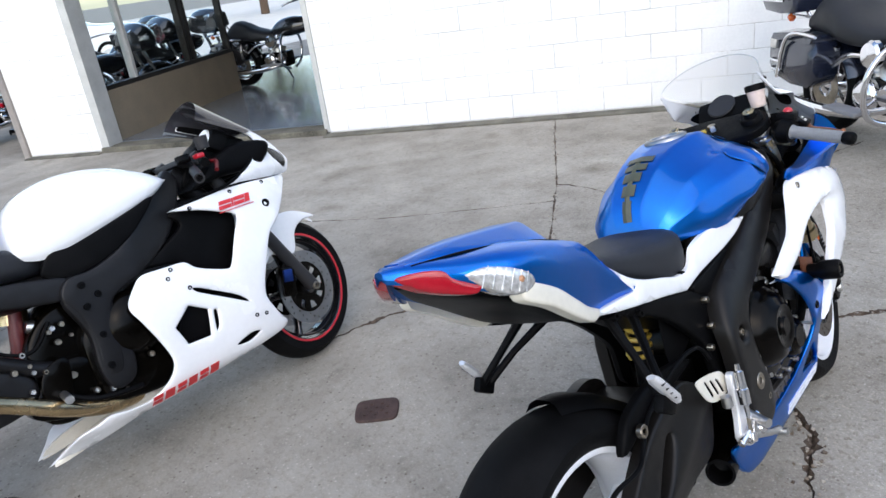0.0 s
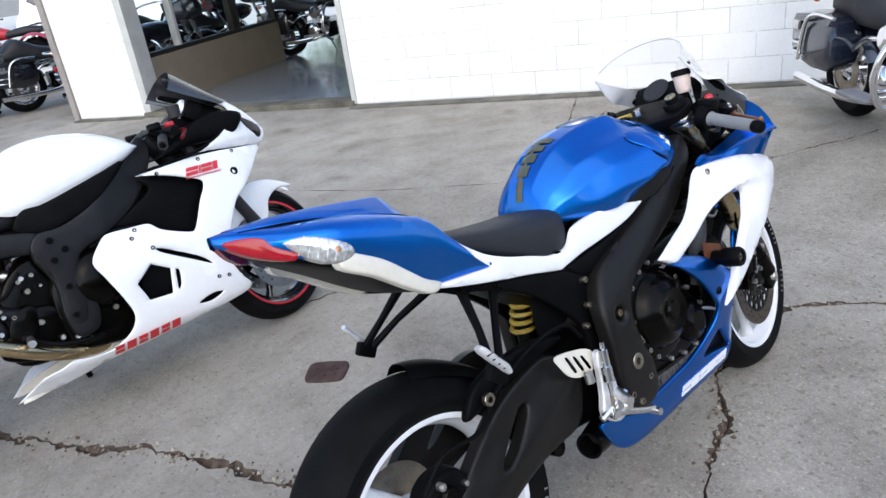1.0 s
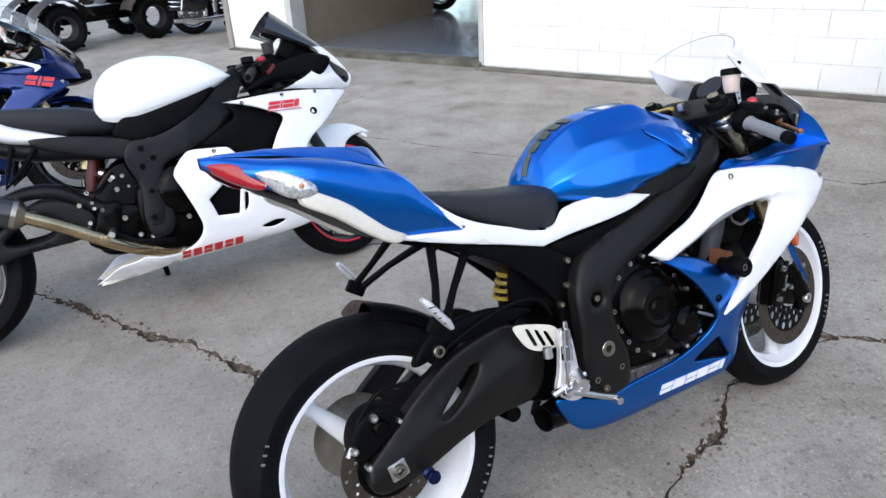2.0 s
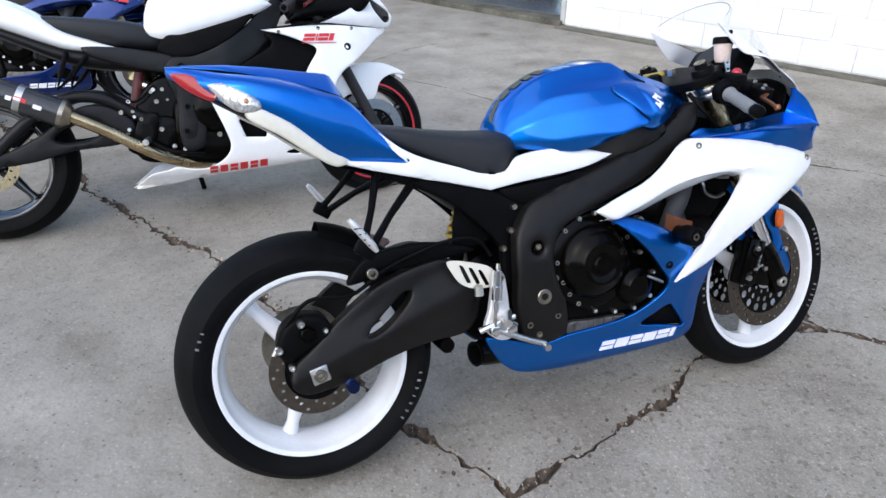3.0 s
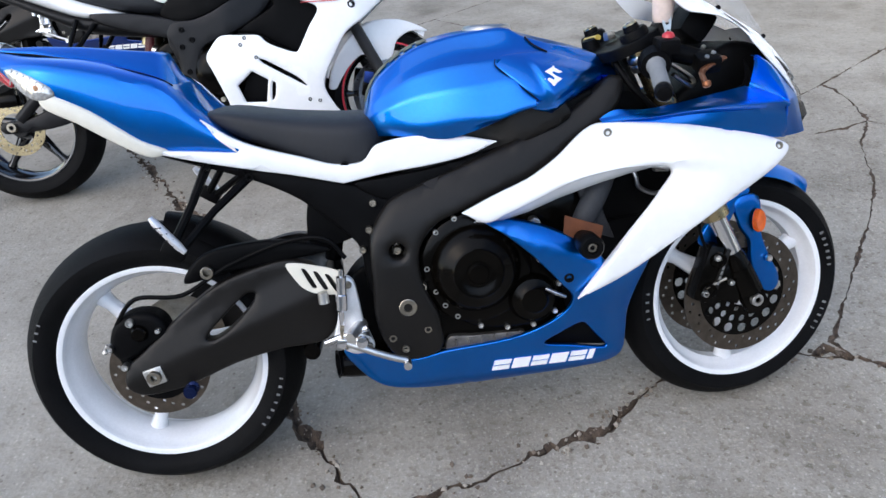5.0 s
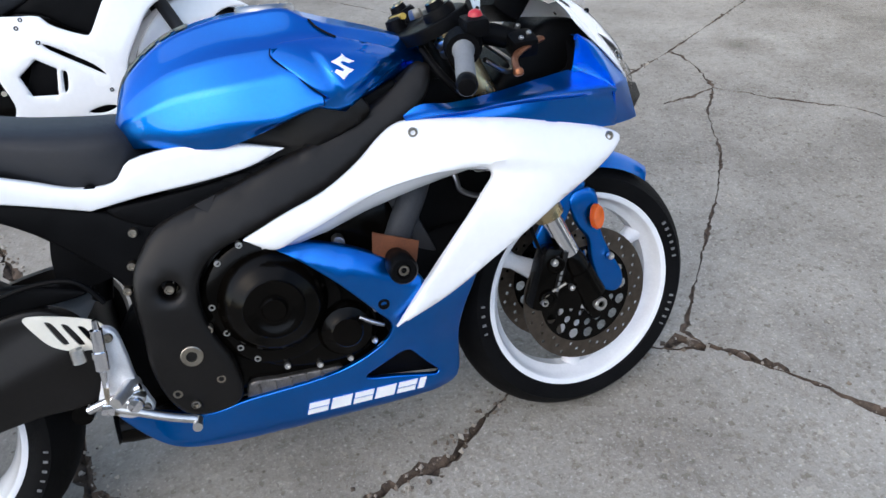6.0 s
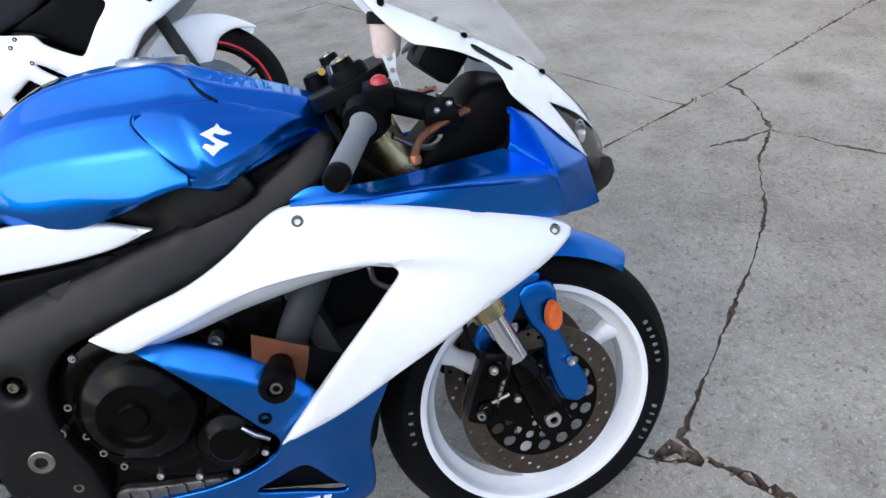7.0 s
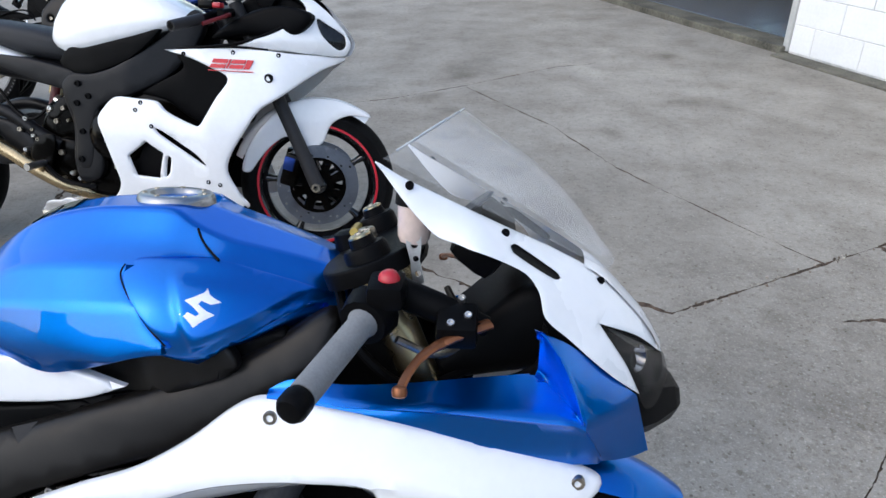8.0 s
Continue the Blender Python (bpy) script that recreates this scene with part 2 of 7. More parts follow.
def bend(points, n=6):
    """A smooth line through points in space."""
    p = [Vector(q) for q in points]
    out = []
    for i in range(len(p) - 1):
        a, b, c, d = p[max(i - 1, 0)], p[i], p[i + 1], p[min(i + 2, len(p) - 1)]
        for s in range(n):
            t = s / n
            out.append(0.5 * (2 * b + (c - a) * t + (2 * a - 5 * b + 4 * c - d) * t * t + (3 * b - a - 3 * c + d) * t**3))
    return out + [p[-1]]


def lathe(profile, c, axis, seg=40, bm=None):
    """Turns a profile of (radius, along) round the axis through c."""
    d, u, w = frame_of(axis)
    c = Vector(c)
    bm = bm or bmesh.new()
    vs = [[bm.verts.new(c + d * h + r * (u * math.cos(2 * math.pi * k / seg) + w * math.sin(2 * math.pi * k / seg))) for k in range(seg)] for r, h in profile]
    for a, b in zip(vs, vs[1:]):
        for i in range(seg):
            j = (i + 1) % seg
            bm.faces.new((a[i], a[j], b[j], b[i]))
    return bm


def block(c, size, m=None, bevel=0.004, bm=None):
    bm = bm or bmesh.new()
    g = bmesh.ops.create_cube(bm, size=1.0, matrix=Matrix.Translation(c) @ (m or Matrix()) @ Matrix.Diagonal((*size, 1)))
    if bevel:
        es = list({e for v in g["verts"] for e in v.link_edges})
        bmesh.ops.bevel(bm, geom=es, offset=bevel, segments=2, affect="EDGES", profile=0.6)
    return bm


def bolt(c, axis, r=0.008, h=0.006, bm=None):
    return lathe([(0.0001, h * 0.35), (r * 0.5, h * 0.35), (r * 0.55, h), (r * 0.9, h), (r, h * 0.7), (r, -h), (0.0001, -h)], c, axis, 12, bm)


def smooth_table(t):
    xs, ys = [p[0] for p in t], [p[1] for p in t]
    m = []
    for i in range(len(t)):
        a, b = max(i - 1, 0), min(i + 1, len(t) - 1)
        m.append((ys[b] - ys[a]) / (xs[b] - xs[a]))

    def f(x):
        x = min(max(x, xs[0]), xs[-1])
        for i in range(len(t) - 1):
            if x <= xs[i + 1]:
                h = xs[i + 1] - xs[i]
                u = (x - xs[i]) / h
                return ys[i] * (2 * u**3 - 3 * u**2 + 1) + m[i] * h * (u**3 - 2 * u**2 + u) + ys[i + 1] * (3 * u**2 - 2 * u**3) + m[i + 1] * h * (u**3 - u**2)
        return ys[-1]
    return f


def soft_step(d, k):
    """Nothing below -k, d above k, and a smooth bend between."""
    return 0.0 if d < -k else d if d > k else (d + k) ** 2 / (4 * k)


TABLES = {}


def lerp(x, table):
    """Smooth value at x from rows of (x, value)."""
    key = tuple(table)
    if key not in TABLES:
        TABLES[key] = smooth_table(table)
    return TABLES[key](x)


def turned(bm, m):
    bmesh.ops.transform(bm, matrix=m, verts=bm.verts)
    return bm


def lettering(text, size, m, material, parent, name="lettering", shear=0.0, depth=0.0015, stretch=1.0, label="", bold=0.0):
    cu = bpy.data.curves.new(name, "FONT")
    cu.body, cu.size, cu.shear, cu.extrude, cu.offset = text, size, shear, depth, bold
    tmp = bpy.data.objects.new("tmp_text", cu)
    me = bpy.data.meshes.new_from_object(tmp)
    bpy.data.objects.remove(tmp)
    me.transform(m @ Matrix.Diagonal((stretch, 1, 1, 1)))
    me.materials.clear()
    me.materials.append(material)
    me.name = name
    ob = new(name, me)
    ob.parent = parent
    return tagged(ob, label) if label else ob


def concrete():
    m = mat("worn concrete", (0.3, 0.285, 0.262), 0.85, 0.0, 0.0, 0.0, 2)
    n, l = m.node_tree.nodes, m.node_tree.links
    b = n["Principled BSDF"]
    geo = n.new("ShaderNodeNewGeometry")

    def noise_at(scale, detail=6, rough=0.6):
        t = n.new("ShaderNodeTexNoise")
        t.inputs["Scale"].default_value, t.inputs["Detail"].default_value, t.inputs["Roughness"].default_value = scale, detail, rough
        l.new(geo.outputs["Position"], t.inputs["Vector"])
        return t.outputs[0]

    def ramp(src, stops):
        r = n.new("ShaderNodeValToRGB")
        while len(r.color_ramp.elements) < len(stops):
            r.color_ramp.elements.new(0.5)
        for e, (p, c) in zip(r.color_ramp.elements, stops):
            e.position, e.color = p, (*c, 1)
        l.new(src, r.inputs[0])
        return r.outputs[0]

    def blend(kind, fac, a, c, mask=None):
        x = n.new("ShaderNodeMixRGB")
        x.blend_type = kind
        x.inputs[0].default_value = fac
        if mask:
            k = n.new("ShaderNodeMath")
            k.operation = "MULTIPLY"
            k.inputs[1].default_value = fac
            l.new(mask, k.inputs[0])
            l.new(k.outputs[0], x.inputs[0])
        l.new(a, x.inputs[1])
        l.new(c, x.inputs[2])
        return x.outputs[0]

    # the slabs in front are coarser, with the stones laid bare; the ones behind are smoother
    along = n.new("ShaderNodeVectorMath")
    along.operation = "DOT_PRODUCT"
    along.inputs[1].default_value = (0.42, -0.55, 0.0)
    l.new(geo.outputs["Position"], along.inputs[0])
    worn = n.new("ShaderNodeMath")
    worn.operation = "ADD"
    l.new(along.outputs["Value"], worn.inputs[0])
    l.new(noise_at(0.9, 5), worn.inputs[1])
    coarse = ramp(worn.outputs[0], [(0.1, (0.28, 0.28, 0.28)), (0.95, (1, 1, 1))])
    base = ramp(noise_at(0.7, 8), [(0.3, (0.238, 0.217, 0.185)), (0.5, (0.3, 0.276, 0.239)), (0.72, (0.365, 0.34, 0.298))])
    patch = ramp(noise_at(3.1, 6), [(0.33, (0.74, 0.73, 0.71)), (0.5, (0.94, 0.94, 0.93)), (0.66, (1.08, 1.08, 1.07))])
    stain = ramp(noise_at(1.7, 3, 0.4), [(0.26, (0.62, 0.6, 0.57)), (0.37, (1, 1, 1))])
    c = blend("MULTIPLY", 1.0, blend("MULTIPLY", 1.0, base, patch), stain)
    vor = n.new("ShaderNodeTexVoronoi")
    vor.inputs["Scale"].default_value = 75
    l.new(geo.outputs["Position"], vor.inputs["Vector"])
    pebble = ramp(vor.outputs["Color"], [(0.05, (0.5, 0.46, 0.4)), (0.2, (0.88, 0.87, 0.84)), (0.4, (1, 1, 1)), (0.8, (1, 1, 1)), (0.95, (1.35, 1.32, 1.26))])
    vor2 = n.new("ShaderNodeTexVoronoi")
    vor2.inputs["Scale"].default_value = 150
    l.new(geo.outputs["Position"], vor2.inputs["Vector"])
    c = blend("MULTIPLY", 0.45, c, ramp(vor2.outputs["Color"], [(0.08, (0.6, 0.56, 0.5)), (0.3, (1, 1, 1)), (0.75, (1, 1, 1)), (0.93, (1.3, 1.28, 1.24))]), coarse)
    c = blend("MULTIPLY", 0.68, c, pebble, coarse)
    grain = ramp(noise_at(210, 3), [(0.33, (0.66, 0.65, 0.63)), (0.5, (1, 1, 1)), (0.72, (1.0, 1.0, 1.0))])
    c = blend("MULTIPLY", 0.55, c, grain, coarse)
    blotch = ramp(noise_at(26, 7, 0.75), [(0.34, (0.7, 0.69, 0.66)), (0.5, (1, 1, 1))])
    c = blend("MULTIPLY", 0.8, c, blotch)
    pit = n.new("ShaderNodeTexVoronoi")
    pit.inputs["Scale"].default_value = 28
    l.new(geo.outputs["Position"], pit.inputs["Vector"])
    c = blend("MULTIPLY", 0.85, c, ramp(pit.outputs["Distance"], [(0.06, (0.45, 0.42, 0.38)), (0.16, (1, 1, 1))]))
    fleck = n.new("ShaderNodeTexVoronoi")
    fleck.inputs["Scale"].default_value = 41
    l.new(geo.outputs["Position"], fleck.inputs["Vector"])
    c = blend("ADD", 0.4, c, ramp(fleck.outputs["Distance"], [(0.1, (0.2, 0.19, 0.17)), (0.2, (0, 0, 0))]))
    light = ramp(noise_at(120, 2), [(0.58, (0, 0, 0)), (0.7, (0.26, 0.255, 0.245))])
    c = blend("ADD", 0.5, c, light, coarse)
    l.new(c, b.inputs["Base Color"])
    bp, bp2 = n.new("ShaderNodeBump"), n.new("ShaderNodeBump")
    bp.inputs["Strength"].default_value, bp.inputs["Distance"].default_value = 0.4, 0.004
    l.new(vor.outputs["Distance"], bp.inputs["Height"])
    bp2.inputs["Strength"].default_value, bp2.inputs["Distance"].default_value = 0.4, 0.004
    l.new(noise_at(90, 8, 0.7), bp2.inputs["Height"])
    l.new(bp.outputs[0], bp2.inputs["Normal"])
    l.new(bp2.outputs[0], b.inputs["Normal"])
    return m


CONC = concrete()
CRACK = mat("crack dirt", (0.08, 0.058, 0.042), 0.95, 0.0, 0.0, 0.38, 40, 0.9, 150)

CRACKS = [  # line, half width, unevenness
    ([(-1.5, 3.75), (-0.84, 2.52), (-0.742, 2.238), (-0.58, 1.92), (-0.45, 1.7), (-0.249, 1.41), (-0.095, 1.09), (0.014, 0.817), (0.13, 0.5), (0.263, 0.153), (0.35, -0.045), (0.455, -0.192)], 0.019, 0.024),
    ([(0.455, -0.192), (0.38, -0.31), (0.21, -0.7), (0.0, -1.3), (-0.3, -2.2)], 0.016, 0.02),
    ([(0.455, -0.192), (0.624, -0.119), (0.72, -0.112), (0.826, -0.068), (0.95, -0.03), (1.05, -0.005), (1.16, 0.08), (1.25, 0.138), (1.47, 0.17), (1.75, 0.15), (1.805, 0.13)], 0.015, 0.024),
    ([(1.805, 0.13), (1.937, -0.02), (2.075, -0.229), (2.62, -0.95), (3.6, -2.3)], 0.013, 0.007),
    ([(1.79, 0.135), (1.76, 0.197), (1.877, 0.33), (2.008, 0.49), (2.22, 0.75), (2.418, 1.012), (2.583, 1.374), (2.748, 1.583)], 0.006, 0.016),
    ([(2.748, 1.583), (2.81, 1.8), (2.79, 2.045)], 0.009, 0.02),
    ([(2.45, 1.5), (2.6, 1.52), (2.748, 1.583), (2.93, 1.37), (3.118, 1.199), (3.259, 1.0), (4.2, 0.6)], 0.007, 0.018),
    ([(1.7, 0.165), (1.77, 0.15), (1.805, 0.13), (1.87, 0.07), (1.93, -0.01)], 0.02, 0.04),
    ([(0.983, 4.081), (1.555, 3.33), (1.85, 2.75), (2.308, 2.145), (2.525, 1.888)], 0.0045, 0.004),
    ([(1.893, 1.506), (2.2, 1.69), (2.525, 1.888), (2.79, 2.045), (3.3, 2.39), (3.817, 2.738), (4.3, 3.05)], 0.006, 0.005),
    ([(0.62, 1.85), (0.98, 1.74), (1.17, 1.62), (1.48, 1.58), (1.786, 1.554), (1.893, 1.506)], 0.01, 0.02),
    ([(-0.4, 3.4), (0.538, 3.77), (0.983, 4.081), (1.62, 4.596), (1.9, 4.7)], 0.0045, 0.005),
]


def ground_sheet():
    from mathutils.geometry import delaunay_2d_cdt
    rng = random.Random(4)
    vs, es, segs = [], [], []
    for line, half, rough in CRACKS:
        pts = []
        for (ax, ay), (bx, by) in zip(line, line[1:]):
            k = max(2, int(math.hypot(bx - ax, by - ay) / 0.015))
            for i in range(k):
                t = i / k
                pts.append([ax + (bx - ax) * t, ay + (by - ay) * t])
        pts.append(list(line[-1]))
        waves = [(rng.uniform(0, 6.28), f) for f in (9, 17, 31, 55, 90)]
        run = [0.015 * i for i in range(len(pts))]
        for r, p in list(zip(run, pts))[1:-1]:
            off = sum(math.sin(f * r + a) * (9 / f) ** 0.6 for a, f in waves) * rough * 0.45
            p[0] += off * 0.8 + rng.gauss(0, rough * 0.12)
            p[1] += off * 0.6 + rng.gauss(0, rough * 0.12)
        rows = [[], [], []]
        for i, p in enumerate(pts):
            a, b = pts[max(i - 1, 0)], pts[min(i + 1, len(pts) - 1)]
            d = Vector((b[0] - a[0], b[1] - a[1])).normalized()
            s = Vector((-d[1], d[0]))
            for r, side in zip(rows, (-1, 0, 1)):
                w = half * max(0.16, 0.62 + 0.5 * math.sin(13 * run[i] + waves[1][0]) + 0.3 * math.sin(41 * run[i] + waves[3][0]) + rng.gauss(0, 0.28)) * side
                r.append(len(vs))
                vs.append(Vector(p) + s * w)
        for r in rows:
            es += list(zip(r, r[1:]))
        segs += [(Vector(pts[i]), Vector(pts[i + 1]), half) for i in range(len(pts) - 1)]
    for s in (6, 15, 60, 400):
        k = 24
        for i in range(k):
            a = 2 * math.pi * i / k
            vs.append(Vector((1.2 + s * math.cos(a), 1.5 + s * math.sin(a))))
    rv, _, rf, *_ = delaunay_2d_cdt(vs, es, [], 0, 1e-5)
    q = np.array([tuple(v) for v in rv])
    z = np.zeros(len(q))
    for a, b, w in segs:
        d = np.array(b - a)
        t = np.clip(((q - np.array(a)) @ d) / max(d @ d, 1e-9), 0, 1)
        g = np.linalg.norm(q - np.array(a) - t[:, None] * d, axis=1)
        z = np.minimum(z, np.where(g < w * 0.1, -min(0.02, w * 1.3), 0))
    for f in rf:
        if max(np.linalg.norm(q[f[i]] - q[f[i - 1]]) for i in range(3)) > 0.09:
            z[list(f)] = 0.0
    me = bpy.data.meshes.new("ground")
    me.from_pydata([(x, y, h) for (x, y), h in zip(q, z)], [], rf)
    me.materials.append(CONC)
    me.materials.append(CRACK)
    for p in me.polygons:
        if any(z[i] < -0.002 for i in p.vertices):
            p.material_index = 1
    return tagged(new("ground", me), "cracked grey concrete yard with worn joints", "ground", kind="structure")


ground_sheet()


def crack_rubble():
    """Loose grit and broken chips lying in the wide cracks."""
    rng = random.Random(12)
    vs, fs = [], []
    for k, (line, half, rough) in enumerate(CRACKS[:4] + CRACKS[9:10]):
        for (ax, ay), (bx, by) in zip(line, line[1:]):
            d = Vector((bx - ax, by - ay))
            for i in range(int(d.length * (170 if k < 3 else 60))):
                u, r = rng.random(), rng.choice((0.0022, 0.003, 0.004, 0.006, 0.009)) * rng.uniform(0.7, 1.2)
                side = rng.gauss(0, half * 1.15 + 0.004)
                n = d.normalized()
                c = Vector((ax + d.x * u - n.y * side, ay + d.y * u + n.x * side, r * 0.25))
                m = Euler((rng.uniform(0, 6), rng.uniform(0, 6), rng.uniform(0, 6))).to_matrix()
                o = len(vs)
                for p in ((1, 0, 0), (-1, 0, 0), (0, 0.8, 0), (0, -0.9, 0), (0, 0, 0.7), (0, 0, -0.7)):
                    vs.append(c + m @ Vector(p) * r * rng.uniform(0.75, 1.2))
                fs += [(o + a, o + b, o + e) for a, b, e in ((0, 2, 4), (2, 1, 4), (1, 3, 4), (3, 0, 4), (2, 0, 5), (1, 2, 5), (3, 1, 5), (0, 3, 5))]
    me = bpy.data.meshes.new("grit")
    me.from_pydata([tuple(p) for p in vs], [], fs)
    g = bpy.data.materials.new("concrete grit")
    g.use_nodes = True
    n, l = g.node_tree.nodes, g.node_tree.links
    geo, ramp = n.new("ShaderNodeNewGeometry"), n.new("ShaderNodeValToRGB")
    e = ramp.color_ramp.elements
    e[0].color, e[1].color = (0.06, 0.045, 0.033, 1), (0.42, 0.38, 0.32, 1)
    mid = e.new(0.5)
    mid.color = (0.18, 0.14, 0.105, 1)
    l.new(geo.outputs["Random Per Island"], ramp.inputs[0])
    l.new(ramp.outputs[0], n["Principled BSDF"].inputs["Base Color"])
    n["Principled BSDF"].inputs["Roughness"].default_value = 0.9
    me.materials.append(g)
    tagged(new("grit", me), "loose brown grit and chips in the concrete cracks", "gravel", kind="stuff")


crack_rubble()


def drain_cover():
    t = thing("drain_cover", pose(0.422, 1.256, 0.0, 0, 0, -48), "small rusty square iron drain cover set in concrete", "drain cover")
    IRON = mat("rusty iron", (0.07, 0.045, 0.04), 0.75, 0.4, 0.0, 0.2, 25, 0.5, 150)
    bm = plate([(-0.076, -0.04), (-0.058, -0.062), (0.058, -0.062), (0.076, -0.04), (0.078, 0.04), (0.058, 0.063), (-0.058, 0.062), (-0.077, 0.042)], -0.01, 0.004, (), 0.004, 0.03, 3)
    bm.transform(Matrix.Rotation(radians(-90), 4, "X"))
    part("lid", bm, IRON, t)
    bm = bmesh.new()
    for i in range(5):
        for j in range(4):
            if (i + j) % 2 == 0:
                block((-0.04 + i * 0.02, -0.03 + j * 0.02, 0.012), (0.012, 0.01, 0.006), bevel=0.001, bm=bm)
    part("raised_pattern", bm, IRON, t)


drain_cover()

# ---- building: a runs along the wall, inward is away from the yard ----
WALL = Matrix.Translation((4.056, 3.827, 0)) @ pose(0, 0, 0, 0, 0, math.degrees(math.atan2(-0.876, 0.4816)))  # x along, y inward, z up


def wallp(a, inward, z):
    return WALL @ Vector((a, inward, z))


BLOCKW = mat("white painted block", (0.8, 0.8, 0.79), 0.6, 0.0, 0.0, 0.03, 3, 0.25, 60, rand=0.03)
# Mortar wears the same white paint; its grey is joint shadow put into colour.
MORTAR = mat("painted mortar with joint shade", (0.6, 0.59, 0.57), 0.8, 0.0, 0.0, 0.2, 1.6, 0.3, 90)
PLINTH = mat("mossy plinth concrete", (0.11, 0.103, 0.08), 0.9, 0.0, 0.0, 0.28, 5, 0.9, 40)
TRIM = mat("grey door frame", (0.5, 0.5, 0.48), 0.45, 0.2, 0.0, 0.06, 8)
POST = mat("brown grey corner steel", (0.3, 0.27, 0.25), 0.55, 0.3, 0.0, 0.1, 8)
TAN = mat("tan painted knee wall", (0.22, 0.18, 0.13), 0.6, 0.0, 0.0, 0.06, 4)
EPOXY = mat("grey blue epoxy floor", (0.13, 0.15, 0.175), 0.14, 0.0, 0.2, 0.05, 2)
INNER = mat("shop inner wall", (0.3, 0.3, 0.29), 0.7, 0.0, 0.0, 0.04, 2)
FRAMED = mat("dark bronze window frame", (0.03, 0.028, 0.026), 0.4, 0.5, 0.0, 0.1, 9)

A_L, A_D0, A_D1, A_R, TOP = -5.02, -4.05, -1.415, 9.0, 3.6
Z0, ZF = 0.02, 0.06  # foot of the block work, shop floor


def setting_box(name, a0, a1, y0, y1, z0, z1, material, label, bevel=0.004, parent=None):
    bm = block(((a0 + a1) / 2, (y0 + y1) / 2, (z0 + z1) / 2), (a1 - a0, y1 - y0, z1 - z0), bevel=bevel)
    ob = part(name, bm, material, parent, smooth=False)
    if parent is None:
        ob.matrix_world = WALL
        tagged(ob, label, "wall" if name.startswith("wall") else name.split("_")[0], kind="structure")
    return ob


wall_yard = setting_box("wall_yard", A_D1, A_R, 0.0035, 0.2, -0.1, TOP, MORTAR, "white painted concrete block wall")
wall_pier = setting_box("wall_pier", A_L, A_D0, 0.0035, 0.2, -0.1, TOP, MORTAR, "white painted block pier beside the doorway")
wall_lintel = setting_box("wall_lintel", A_D0, A_D1, 0.006, 0.2, 2.6, TOP, MORTAR, "white painted wall above the doorway")
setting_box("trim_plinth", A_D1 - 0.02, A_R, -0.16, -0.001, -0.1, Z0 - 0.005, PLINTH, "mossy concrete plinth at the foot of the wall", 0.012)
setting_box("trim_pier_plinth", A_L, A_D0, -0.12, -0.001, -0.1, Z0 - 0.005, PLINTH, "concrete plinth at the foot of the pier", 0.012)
setting_box("door_sill", A_D0, A_D1 - 0.02, -0.05, 0.2, -0.1, ZF - 0.004, PLINTH, "worn concrete door sill", 0.012)
setting_box("trim_jamb", A_D0 - 0.005, A_D0 + 0.09, -0.02, 0.21, Z0, 2.6, TRIM, "grey steel door jamb", 0.006)
setting_box("trim_jamb_far", A_D1 - 0.05, A_D1 + 0.002, -0.012, 0.21, Z0, 2.6, TRIM, "white door jamb", 0.006)
setting_box("trim_corner", A_L - 0.07, A_L + 0.004, -0.03, 0.24, -0.05, TOP, POST, "brown steel corner guard on the pier", 0.006)
setting_box("floor_annex", -6.3, A_D0 - 0.2, 3.05, 6.5, -0.1, ZF, EPOXY, "glossy grey epoxy shop floor", 0)
setting_box("floor", A_D0 - 0.2, 6.0, 0.2, 6.5, -0.1, ZF, EPOXY, "glossy grey epoxy shop floor", 0)
setting_box("wall_shop_back", -4.0, 6.0, 6.5, 6.7, -0.1, TOP, INNER, "pale shop back wall", 0)
setting_box("wall_shop_side", 6.0, 6.2, 0.2, 6.7, -0.1, TOP, INNER, "pale shop side wall", 0)
setting_box("ceiling", -4.2, 6.2, 0.2, 6.7, TOP, TOP + 0.1, INNER, "white shop ceiling", 0)
setting_box("roof", A_L, A_R, -0.15, 6.8, TOP + 0.1, TOP + 0.25, TRIM, "flat roof edge", 0.01)
setting_box("wall_knee", A_D0 - 0.1, A_D0 + 0.05, 0.2, 3.05, -0.1, 0.6, TAN, "tan painted knee wall under the window", 0.004)
setting_box("wall_window_head", A_D0 - 0.1, A_D0 + 0.05, 0.2, 3.05, 2.5, TOP, INNER, "pale wall above the window", 0.004)


def shop_window():
    w = tagged(new("window_1"), "large dark framed shop window", "window", kind="structure")
    w.matrix_world = WALL
    a0, a1 = A_D0 - 0.06, A_D0 + 0.03
    for z0, z1 in ((0.6, 0.65), (2.45, 2.5)):
        setting_box("window_frame", a0, a1, 0.2, 3.05, z0, z1, FRAMED, "", 0.004, w)
    for y in (0.23, 0.85, 2.0, 2.12, 3.02):
        setting_box("mullion", a0, a1, y - 0.025, y + 0.025, 0.65, 2.45, TRIM if y < 1.5 else FRAMED, "", 0.004, w)
    for y0, y1 in zip((0.255, 0.875, 2.145), (0.825, 1.975, 2.995)):
        p = setting_box("pane", A_D0 - 0.02, A_D0 - 0.012, y0, y1, 0.65, 2.45, PANE, "", 0, w)
        p.visible_shadow = False


shop_window()


